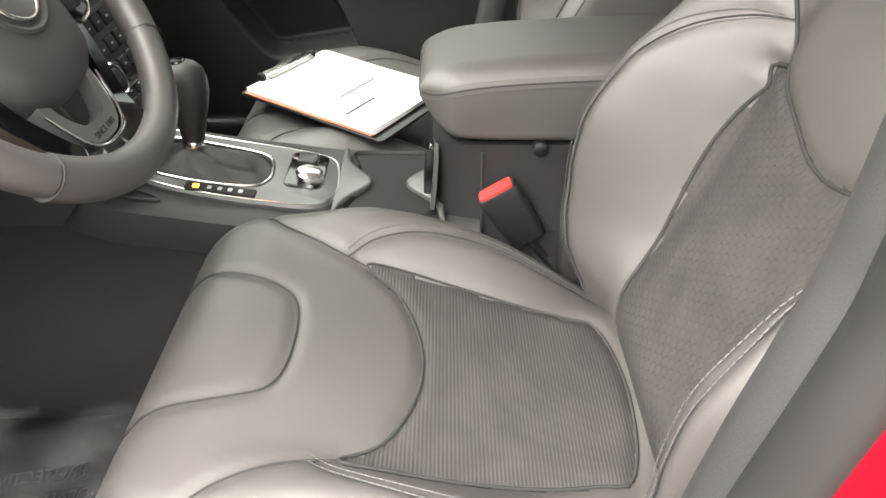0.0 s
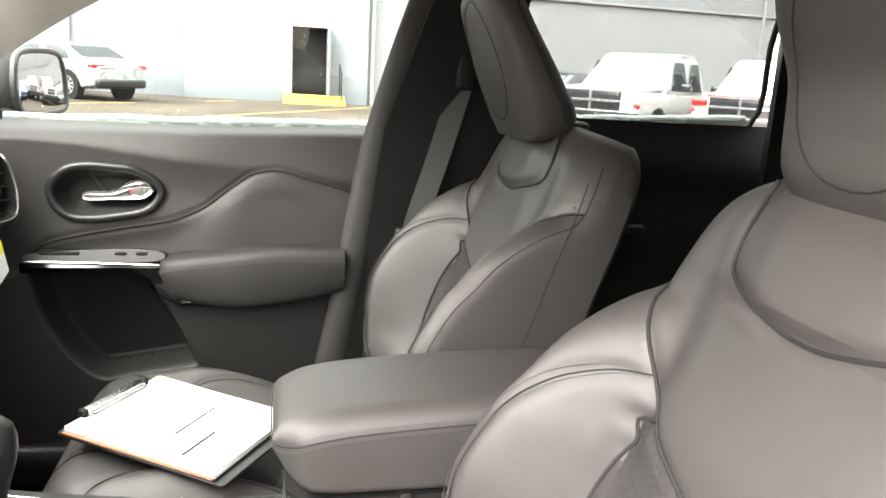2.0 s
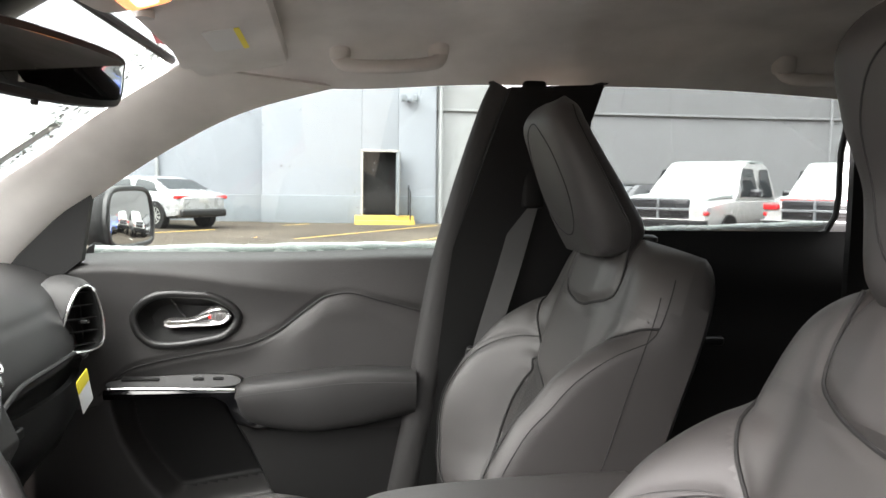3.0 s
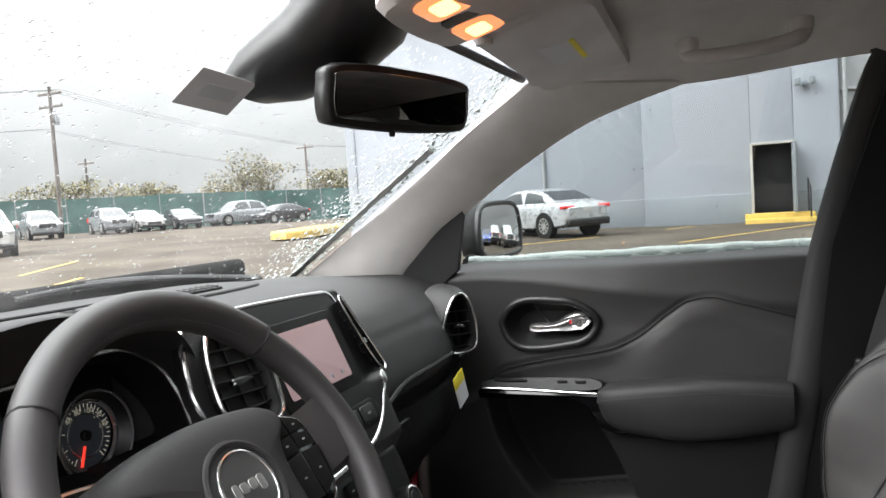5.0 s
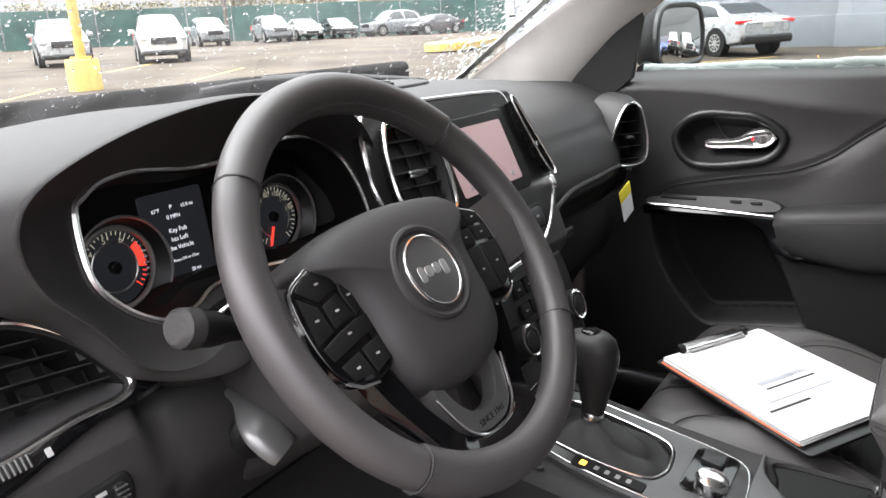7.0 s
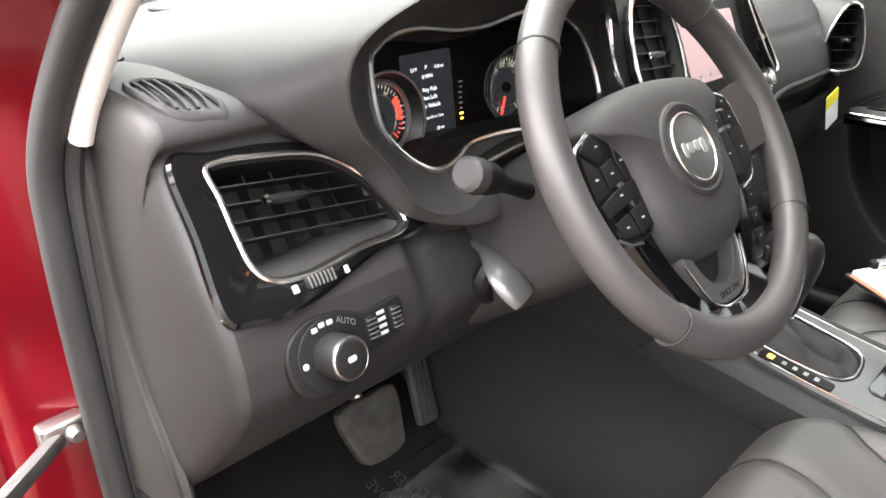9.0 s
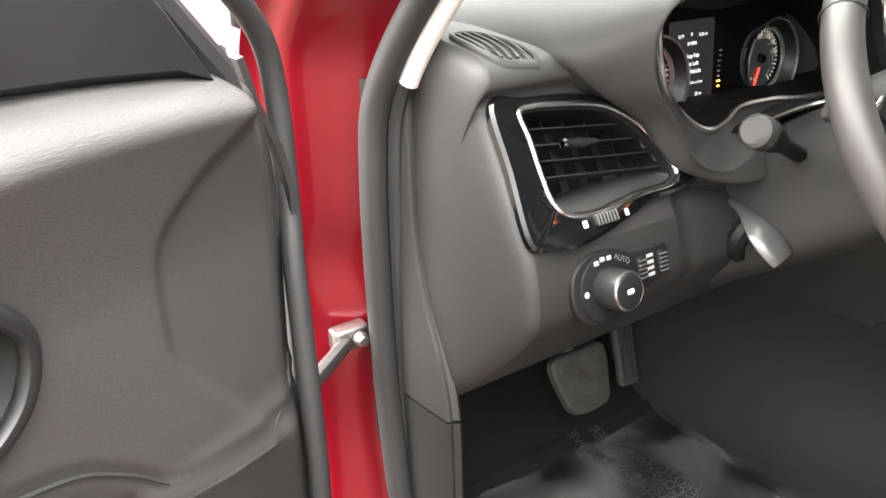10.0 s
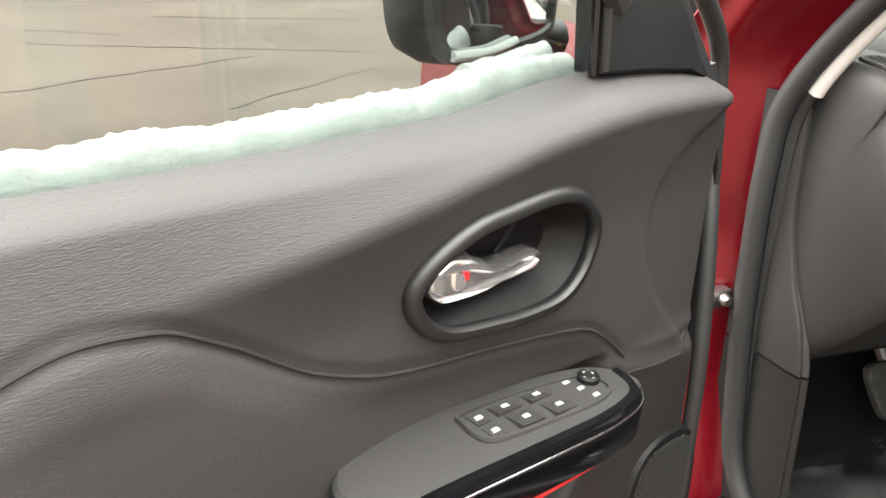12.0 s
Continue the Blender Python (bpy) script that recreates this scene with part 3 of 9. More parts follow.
def vehicle(name, at, heading, paint, label, L, W, H, kind):
    """A parked car: x right, y ahead in its own frame."""
    m = pose(at[0], at[1], ground_z(*at), 0, 0, math.degrees(math.atan2(heading[1], heading[0])) - 90)
    base = (at[0], at[1], ground_z(*at))
    car = thing(name, base, label, "car" if kind != "pickup" else "pickup truck")
    h = L / 2
    if kind == "sedan":
        belt, hood = H * 0.62, H * 0.60
        low = [(-h, 0.42, 0.84, 0.78), (-h + 0.10, 0.30, 0.95, 0.90), (-h + 0.7, 0.22, 0.97, 0.98), (-0.6, 0.2, belt + 0.01, 1.0), (0.9, 0.2, belt, 1.0), (h - 0.7, 0.22, hood - 0.08, 0.97), (h - 0.15, 0.25, 0.70, 0.9), (h, 0.36, 0.62, 0.72)]
        roof = [(-h + 0.62, 0.70), (-h + 1.0, 0.82), (-h + 1.55, 0.97), (-0.15, 1.0), (0.35, 0.975), (0.85, 0.83), (1.40, belt / H)]
    elif kind == "pickup":
        belt, hood = 1.16, 1.14
        low = [(-h, 0.55, 1.15, 0.97), (-h + 0.2, 0.45, 1.18, 1.0), (-0.5, 0.42, belt, 1.0), (0.8, 0.42, belt, 1.0), (h - 0.9, 0.42, hood, 0.99), (h - 0.15, 0.42, 1.05, 0.96), (h, 0.5, 0.98, 0.9)]
        roof = [(-0.75, belt / H), (-0.6, 0.98), (0.3, 1.0), (0.75, 0.97), (1.45, belt / H)]
    else:
        belt, hood = H * 0.60, H * 0.58
        low = [(-h, 0.45, 0.95, 0.88), (-h + 0.15, 0.3, belt, 0.97), (-0.6, 0.24, belt, 1.0), (0.9, 0.24, belt, 1.0), (h - 0.6, 0.26, hood - 0.03, 0.97), (h - 0.12, 0.3, 0.85, 0.9), (h, 0.38, 0.75, 0.76)]
        roof = [(-h + 0.1, belt / H), (-h + 0.45, 0.95), (-0.4, 1.0), (0.4, 0.98), (1.3, belt / H)]

    if kind != "pickup":
        smooth_body(car, m, paint, L, W, H, kind == "suv")
    else:
        def ring(y, z0, z1, k):
            w = W / 2 * k
            return [(-w * 0.86, y, z0), (-w * 0.97, y, z0 + 0.12), (-w, y, z0 + 0.45 * (z1 - z0)), (-w * 0.97, y, z1 - 0.12 * (z1 - z0)), (-w * 0.86, y, z1), (-w * 0.4, y, z1 + 0.02), (0, y, z1 + 0.03),
                    (w * 0.4, y, z1 + 0.02), (w * 0.86, y, z1), (w * 0.97, y, z1 - 0.12 * (z1 - z0)), (w, y, z0 + 0.45 * (z1 - z0)), (w * 0.97, y, z0 + 0.12), (w * 0.86, y, z0)]
        dense = crom([(y, z0, z1) for y, z0, z1, k in low], 4)
        ks = crom([(y, k, 0) for y, z0, z1, k in low], 4)
        body = part("body", xf(loft([ring(a.x, a.y, a.z, b.y) for a, b in zip(dense, ks)]), m), paint, car)
        # the cabin: roof and pillars in paint, glass below
        cab = []
        for y, f in [(p.x, p.y) for p in crom([(y, f, 0) for y, f in roof], 4)]:
            z = f * H
            k = 0.80 + 0.14 * (1 - sstep(belt, H, z))
            w = W / 2 * k
            cab.append([(-W / 2 * 0.94, y, belt - 0.05), (-(w + W / 2 * 0.94) / 2, y, (z + belt) / 2), (-w, y, z - 0.03), (-w * 0.8, y, z), (0, y, z + 0.02), (w * 0.8, y, z), (w, y, z - 0.03), ((w + W / 2 * 0.94) / 2, y, (z + belt) / 2), (W / 2 * 0.94, y, belt - 0.05)])
        part("cabin", xf(loft(cab), m), paint, car)
        y0, y1 = roof[1][0] - 0.25, (roof[-2][0] if kind != "sedan" else roof[-3][0]) + 0.45
        for sx in (-1, 1):
            for a, b in ((y0 + 0.25, (y0 + y1) / 2 - 0.05), ((y0 + y1) / 2 + 0.05, y1 - 0.12)):
                q = [(sx * (W / 2 * 0.945), a, belt + 0.01), (sx * (W / 2 * 0.945), b + 0.12, belt + 0.01), (sx * W / 2 * 0.855, b - 0.15, H * 0.93), (sx * W / 2 * 0.855, a + 0.15, H * 0.93)]
                part("side_window", xf(thick(([Vector(p) for p in q], [(0, 1, 2, 3)]), 0.012), m), CAR_GLASS, car)
        for ya, yb, za, zb, w0, w1 in ((roof[-1][0] + 0.02, (roof[-2][0] if kind != "sedan" else roof[-3][0]) + 0.08, belt + 0.03, H * 0.95, 0.8, 0.68), (roof[0][0] - 0.03, (roof[1][0] if kind != "sedan" else roof[2][0]) - 0.06, max(belt, roof[0][1] * H) + 0.03, H * 0.95, 0.78, 0.66)):
            q = [(-W / 2 * w0, ya, za), (W / 2 * w0, ya, za), (W / 2 * w1, yb, zb), (-W / 2 * w1, yb, zb)]
            part("windscreen", xf(thick(([Vector(p) for p in q], [(0, 1, 2, 3)]), 0.03), m), SNOW if kind == "pickup" else CAR_GLASS, car)
    r = 0.34 if kind == "sedan" else 0.39
    ty, rm, sp = wheel_geo(r)
    for sx in (-1, 1):
        for y in (-h + (0.95 if kind != "pickup" else 1.2), h - 0.92):
            wm = m @ pose(sx * (W / 2 - 0.1), y, r, 0, 90 * sx, 0)
            tp = part("wheel", xf(ty, wm), TYRE, car)
            part("rim", xf(join(rm, sp), wm), SILVER, tp)
            # no opening is cut; a near-black ring stands for the arch's shade
            part("wheel_arch", xf(lathe([(r + 0.06, -0.1), (r + 0.06, 0.112), (r - 0.02, 0.112)], 24), wm), PLASTIC_DARK, car)
        part("headlamp", xf(rbox((sx * W * 0.37, h - 0.12, 0.68 if kind == "sedan" else H * 0.48), (0.34, 0.2, 0.14), 0.04), m), HEADLAMP, car)
        part("tail_lamp", xf(rbox((sx * W * 0.36, -h + 0.13, 0.86 if kind == "sedan" else H * 0.55), (0.46, 0.2, 0.10 if kind == "sedan" else 0.3), 0.03), m), TAIL, car)
        part("door_mirror", xf(rbox((sx * (W / 2 + 0.1), 0.85, belt + 0.08), (0.24, 0.12, 0.16), 0.05), m), paint if kind != "pickup" else CAR_DARK, car)
    if kind == "pickup":
        gr = part("grille", xf(rbox((0, h - 0.02, 0.93), (W * 0.60, 0.12, 0.40), 0.05), m), CAR_DARK, car)
        part("grille_frame", xf(join(rbox((0, h + 0.03, 0.93), (W * 0.60, 0.05, 0.05), 0.012), rbox((0, h + 0.03, 0.93), (0.06, 0.05, 0.40), 0.012)), m), CAR_GREY, gr)
        for i in range(6):
            part("bar", xf(rbox((0, h + 0.045, 0.77 + 0.064 * i), (W * 0.54, 0.012, 0.010), 0.003), m), PLASTIC_DARK, gr)
        part("front_bumper", xf(rbox((0, h + 0.04, 0.58), (W * 0.97, 0.24, 0.34), 0.07), m), PLASTIC_DARK, car)
        part("bumper_top", xf(rbox((0, h + 0.03, 0.745), (W * 0.95, 0.20, 0.03), 0.012), m), CAR_WHITE, car)
        for sx in (-1, 1):
            part("indicator", xf(rbox((sx * W * 0.435, h - 0.10, 0.90), (0.14, 0.2, 0.20), 0.04), m), HEADLAMP, car)
            part("lamp_core", xf(rbox((sx * W * 0.45, h - 0.06, 0.86), (0.09, 0.16, 0.08), 0.03), m), TAIL, car)
        part("roof_snow", xf(loft([[(x * k, y, z) for x in lin(-0.78, 0.78, 13)] + [(0.78 * k, y, z - 0.05), (-0.78 * k, y, z - 0.05)] for y, z, k in ((-0.58, H + 0.02, 0.9), (-0.4, H + 0.045, 1.0), (0.3, H + 0.05, 1.0), (0.68, H + 0.0, 0.98), (1.0, H - 0.28, 1.04), (1.42, belt + 0.07, 1.1), (1.6, hood + 0.06, 1.15), (h - 0.9, hood + 0.055, 1.12), (h - 0.3, hood - 0.01, 1.05))]), m), SNOW, car, "snow lying on roof, windscreen and bonnet")
    else:
        gr = part("grille", xf(rbox((0, h - 0.02, 0.52 if kind == "sedan" else 0.78), (W * 0.5, 0.1, 0.16 if kind == "sedan" else 0.26), 0.03), m), CAR_DARK, car)
        part("front_bumper", xf(rbox((0, h - 0.06, 0.36), (W * 0.9, 0.22, 0.16), 0.06), m), PLASTIC_SMOOTH, car)
    part("rear_bumper", xf(rbox((0, -h + 0.02, 0.42), (W * 0.86, 0.2, 0.22), 0.06), m), PLASTIC_SMOOTH if kind != "pickup" else SILVER, car)
    part("plate", xf(rbox((0, -h - 0.02 + (0.0 if kind != "sedan" else 0.03), 0.78), (0.34, 0.04, 0.16), 0.01), m), CAR_WHITE, car)
    return car


vehicle("parked_sedan", (22.6, 5.6), (0.63, 0.77), CAR_SILVER, "silver saloon car parked beside the pale building", 4.85, 1.82, 1.45, "sedan")
vehicle("parked_pickup", (14.6, -8.2), (-0.66, 0.75), CAR_WHITE, "white pickup truck with a black grille", 5.6, 1.98, 1.86, "pickup")
pk = vehicle("parked_pickup", (13.9, -10.9), (-0.66, 0.75), CAR_WHITE, "white pickup truck with red trim on its front", 5.6, 1.98, 1.86, "pickup")
mt = pose(13.9, -10.9, ground_z(13.9, -10.9), 0, 0, math.degrees(math.atan2(0.75, -0.66)) - 90)
part("red_trim", xf(join(rbox((-0.78, 2.80, 1.0), (0.3, 0.1, 0.12), 0.03), rbox((0.78, 2.80, 1.0), (0.3, 0.1, 0.12), 0.03), rbox((0, 2.74, 1.13), (1.3, 0.06, 0.04), 0.01)), mt), TAIL, pk, "red painted trim")
vehicle("parked_sedan", (16.2, -6.6), (-0.66, 0.75), CAR_DARK, "dark saloon car half hidden beside a pickup", 4.6, 1.8, 1.42, "sedan")


def at_bearing(deg, d):
    return (-0.86 + d * math.cos(radians(deg)), -0.37 + d * math.sin(radians(deg)))


vehicle("parked_suv", at_bearing(52.8, 33), (-0.55, -0.83), CAR_WHITE, "white sport utility car facing the lot", 4.6, 1.85, 1.78, "suv")
vehicle("parked_suv", at_bearing(59.0, 34), (-0.45, -0.89), CAR_SILVER, "pale silver sport utility car behind the yellow post", 4.6, 1.85, 1.75, "suv")
vehicle("parked_suv", at_bearing(45.2, 55), (-0.5, -0.86), CAR_GREY, "grey sport utility car before the green fence", 4.6, 1.85, 1.75, "suv")
vehicle("parked_sedan", at_bearing(43.0, 57), (-0.5, -0.86), CAR_WHITE, "white saloon car before the green fence", 4.6, 1.8, 1.45, "sedan")
vehicle("parked_suv", at_bearing(49.5, 52), (-0.5, -0.86), CAR_GREY, "grey car before the green fence", 4.6, 1.85, 1.75, "suv")
vehicle("parked_sedan", at_bearing(40.6, 58), (-0.5, -0.86), CAR_DARK, "dark saloon car before the green fence", 4.6, 1.8, 1.45, "sedan")
vehicle("parked_suv", at_bearing(36.6, 60), (-0.9, 0.3), CAR_GREY, "grey utility car before the green fence", 4.8, 1.85, 1.85, "suv")
vehicle("parked_sedan", at_bearing(33.5, 60), (-0.9, 0.3), CAR_DARK, "dark saloon car near the fence end", 4.6, 1.8, 1.45, "sedan")

CAR_BLUE = material("blue_car_paint", (0.01, 0.06, 0.32), 0.25, coat=0.8, vary=0.04)
CAR_RED = material("red_car_paint", (0.35, 0.01, 0.012), 0.25, coat=0.8, vary=0.04)
vehicle("parked_sedan", at_bearing(-41.0, 15), (-0.6, 0.8), CAR_BLUE, "bright blue saloon car parked along the wall", 4.5, 1.8, 1.45, "sedan")
vehicle("parked_suv", at_bearing(-38.0, 19), (-0.6, 0.8), CAR_RED, "red sport utility car parked along the wall", 4.6, 1.85, 1.75, "suv")

CRACK = material("dark_tar_crack", (0.02, 0.017, 0.014), 0.8, grain=0.6, grain_scale=60)
for ax, ay, bx, by in ((-3.6, 8.7, 0.2, 7.1), (-3.2, 6.2, -1.2, 7.3), (-2.4, 10.5, 0.6, 9.4), (-4.5, 10.2, -2.6, 9.0), (-1.5, 5.2, -0.2, 6.4)):
    run = [Vector((ax + (bx - ax) * u, ay + (by - ay) * u, 0)) for u in lin(0, 1, 40)]
    run = [p + Vector((0.05 * noise.noise(p * 3), 0.10 * noise.noise(p * 2.2 + Vector((9, 0, 0))), 0)) for p in run]
    solid("pavement_crack", tube([(p.x, p.y, ground_z(p.x, p.y) + 0.001) for p in run], lambda u: 0.010 + 0.008 * math.sin(17 * u) ** 2, 6, flat=0.25), CRACK, "dark crack running across the worn asphalt", "crack", "structure", "cracks in the asphalt")

# fence
fence = thing("fence", (36, 46, 1), "green screened chain fence along the lot", "fence")
FP = [(72, 20), (52, 34), (36, 50), (16, 64), (-14, 78)]
for (ax, ay), (bx, by) in zip(FP, FP[1:]):
    n = int(math.hypot(bx - ax, by - ay) / 3)
    for i in range(n):
        p0 = Vector((ax + (bx - ax) * i / n, ay + (by - ay) * i / n, 0))
        p1 = Vector((ax + (bx - ax) * (i + 1) / n, ay + (by - ay) * (i + 1) / n, 0))
        z0, z1 = ground_z(p0.x, p0.y), ground_z(p1.x, p1.y)
        h = 2.5 + 0.12 * random.random()
        part("screen_panel", thick(surf(lambda u, v: p0.lerp(p1, u) + Vector((0.05 * math.sin(9 * u), 0.05 * math.sin(7 * u + i), z0 + (z1 - z0) * u + v * h)), lin(0.01, 0.99, 6), lin(0, 1, 3)), 0.03), FENCE, fence)
        part("post", tube([p0 + Vector((0, 0, z0)), p0 + Vector((0, 0, z0 + 2.75))], 0.05, 6), CAR_GREY, fence)


def tree(x, y, h, r, name="tree", label="leafy autumn tree behind the fence"):
    z = ground_z(x, y)
    t = thing(name, (x, y, z), label, "tree", "trees behind the fence")
    rnd = random.Random(int(x * 31 + y * 17))
    trunk = tube([(x, y, z), (x + 0.1, y, z + h * 0.35), (x - 0.05, y + 0.1, z + h * 0.7)], lambda u: 0.16 * (1 - 0.7 * u), 8)
    limbs = []
    for i in range(7):
        a = rnd.uniform(0, 6.28)
        b = Vector((x, y, z + h * rnd.uniform(0.3, 0.6)))
        limbs.append(tube([b, b + Vector((math.cos(a) * r * 0.4, math.sin(a) * r * 0.4, h * 0.15)), b + Vector((math.cos(a) * r * 0.8, math.sin(a) * r * 0.8, h * 0.32))], lambda u: 0.06 * (1 - 0.8 * u), 5))
    part("trunk", join(trunk, *limbs), BARK, t)
    vs, fs = [], []
    centres = [Vector((rnd.gauss(0, r * 0.42), rnd.gauss(0, r * 0.42), h * rnd.uniform(0.38, 0.95))) for _ in range(26)]
    for c in centres:
        for _ in range(60):
            p = Vector((x, y, z)) + c + Vector((rnd.gauss(0, r * 0.2), rnd.gauss(0, r * 0.2), rnd.gauss(0, h * 0.06)))
            d = Vector((rnd.gauss(0, 1), rnd.gauss(0, 1), rnd.gauss(0, 1))).normalized()
            e = d.cross(Vector((0, 0, 1))).normalized() if abs(d.z) < 0.95 else Vector((1, 0, 0))
            s = rnd.uniform(0.08, 0.18)
            o = len(vs)
            vs.extend([p - d * s, p + e * s * 0.6, p + d * s, p - e * s * 0.6 + Vector((0, 0, 0.05))])
            fs.append((o, o + 1, o + 2, o + 3))
    part("crown", (vs, fs), LEAF, t)
    return t


for b, d, h, r in ((36.0, 76, 6.6, 2.6), (34.2, 79, 6.0, 2.4), (37.6, 80, 4.6, 2.2), (30.4, 72, 4.4, 2.0), (41.5, 82, 4.2, 2.0), (45.6, 80, 4.8, 3.0), (48.0, 79, 4.6, 2.6), (43.4, 83, 4.5, 2.6), (52.5, 82, 3.9, 2.4), (56.0, 80, 3.9, 2.6), (60.5, 80, 3.9, 2.6), (28.9, 74, 4.8, 2.2), (50.2, 84, 4.2, 2.6), (64, 82, 4.4, 2.6)):
    tree(*at_bearing(b, d), h, r)


def utility_pole(x, y, h, arms=2):
    z = ground_z(x, y)
    p = thing("utility_pole", (x, y, z), "weathered wooden utility pole with crossarms", "pole")
    part("post", tube([(x, y, z), (x, y, z + h)], lambda u: 0.17 - 0.06 * u, 10), TIMBER, p)
    for i in range(arms):
        part("crossarm", rbox((x, y, z + h - 0.5 - 0.9 * i), (0.12, 2.2, 0.14), 0.02, None), TIMBER, p)
        for s in (-1.0, -0.5, 0.5, 1.0):
            part("insulator", lathe([(0.03, 0), (0.06, 0.05), (0.03, 0.16)], 8, Matrix.Translation((x, y + s, z + h - 0.43 - 0.9 * i))), CONCRETE, p)
    part("transformer", lathe([(0.2, 0), (0.24, 0.03), (0.24, 0.7), (0.2, 0.75)], 12, Matrix.Translation((x + 0.35, y, z + h - 2.6))), CAR_GREY, p)
    return Vector((x, y, z + h))


tops = [utility_pole(*at_bearing(48.2, 60), 10.4)] + [utility_pole(*at_bearing(b, d), h, 1) for b, d, h in ((46.4, 88, 7.6), (31.4, 86, 8.4), (24.0, 92, 9.0), (75.0, 70, 10.0))]
for k in range(5):
    off = Vector((0, -1 + 0.5 * k, -0.3 - (0 if k < 3 else 2.6)))
    for a, b in ((0, 2), (2, 3), (0, 4)):
        A, B = tops[a] + off, tops[b] + off
        path = [A.lerp(B, i / 24) - Vector((0, 0, 0.35 * 4 * (i / 24) * (1 - i / 24))) for i in range(25)]
        solid("overhead_wire", tube(path, 0.013, 5), CAR_DARK, "thin dark overhead wire between utility poles", "wire", "", "overhead wires")

px, py = at_bearing(57.9, 19.4)
pz = ground_z(px, py)
lp = thing("light_pole", (px, py, pz), "yellow light pole on a round yellow concrete base", "light pole")
part("base", lathe([(0.36, 0), (0.36, 0.66), (0.33, 0.7), (0.05, 0.71)], 24, Matrix.Translation((px, py, pz))), YELLOW_PAINT, lp)
part("pole", tube([(px, py, pz + 0.7), (px, py, pz + 8)], 0.11, 12), YELLOW_PAINT, lp)
part("base_flange", rbox((px, py, pz + 0.73), (0.34, 0.34, 0.05), 0.01), YELLOW_PAINT, lp)


# ---- the red car: shell, roof, pillars, glass ----
body = thing("car", (0, 0, 0.3), "dark red car with black trimmed interior, driver door open", "car")

RAIL_O = crom([(0.70, 0.66, 1.115), (0.675, 0.53, 1.190), (0.667, 0.455, 1.238), (0.66, 0.38, 1.285), (0.64, 0.25, 1.368), (0.61, 0.128, 1.45), (0.56, -0.02, 1.53)], 6)
RAIL_I = crom([(0.735, 0.40, 1.10), (0.738, 0.345, 1.156), (0.738, 0.27, 1.228), (0.735, 0.175, 1.298), (0.728, 0.045, 1.385), (0.712, -0.110, 1.464), (0.70, -0.30, 1.518)], 6)


def pillar_sheet(u, v):
    i = v * (len(RAIL_O) - 1)
    a = RAIL_O[int(i)].lerp(RAIL_O[min(int(i) + 1, len(RAIL_O) - 1)], i % 1)
    b = RAIL_I[int(i)].lerp(RAIL_I[min(int(i) + 1, len(RAIL_I) - 1)], i % 1)
    p = a.lerp(b, u)
    bulge = 0.022 * math.sin(math.pi * u) ** 0.7
    return p + Vector((-0.8, -0.35, -0.2)) * bulge


ap = surf(pillar_sheet, lin(0, 1, 13), lin(0, 0.8, 30))
ap2 = surf(pillar_sheet, lin(0, 1, 13), lin(0.8005, 1, 9))
for g in (ap, flip(ap)):
    part("pillar_trim", thick(g, 0.006), PILLAR, body, "light grey pillar trim")
for g in (ap2, flip(ap2)):
    part("upper_pillar_trim", thick(g, 0.006), PILLAR, body)

HW = [(-2.2, 0.62), (-1.0, 0.70), (-0.6, 0.70), (-0.30, 0.700), (-0.02, 0.56)]
ZE = [(-2.2, 1.45), (-1.0, 1.54), (-0.6, 1.535), (-0.30, 1.518), (-0.02, 1.53)]
ZC = [(-2.2, 1.53), (-1.5, 1.625), (-0.6, 1.635), (-0.2, 1.61), (-0.02, 1.565)]


def roof_sheet(u, y):
    w, ze, zc = lerp_table(HW, y), lerp_table(ZE, y), lerp_table(ZC, y)
    x = w * u
    return (x, y, ze + (zc - ze) * (1 - abs(u) ** 5))


part("headliner", thick(surf(roof_sheet, lin(-1, 1, 61), lin(-2.2, -0.02, 50)), 0.012), HEADLINER, body, "grey cloth headliner")
part("roof_skin", surf(lambda u, y: Vector(roof_sheet(u * 1.06, y)) + Vector((0, 0, 0.05)), lin(-1, 1, 31), lin(-2.25, 0.03, 30)), RED_PAINT, body)


def side_x(z):
    """How far out the side glass stands at a height."""
    return 0.782 - 0.085 * (z - 1.15) / 0.38


def side_sheet(outline, off=0.0, n=5):
    pts = crom([(side_x(z) + off, y, z) for y, z in outline], n, True)
    return pts


FRONT_WIN = [(0.225, 1.15), (0.205, 1.285), (0.13, 1.345), (0.03, 1.41), (-0.09, 1.474), (-0.209, 1.516), (-0.349, 1.532),  (-0.50, 1.540), (-0.60, 1.542), (-0.625, 1.50), (-0.61, 1.40), (-0.55, 1.26), (-0.521, 1.15), (-0.25, 1.14), (0.0, 1.14)]
REAR_WIN = [(-0.80, 1.20), (-0.815, 1.45), (-0.85, 1.535), (-1.0, 1.545), (-1.2, 1.545), (-1.41, 1.538), (-1.43, 1.4), (-1.43, 1.22), (-1.2, 1.2), (-1.0, 1.19)]


def pane(outline, off=0.0):
    p = side_sheet(outline, off, 4)
    return thick((p, [tuple(range(len(p)))]), 0.004)


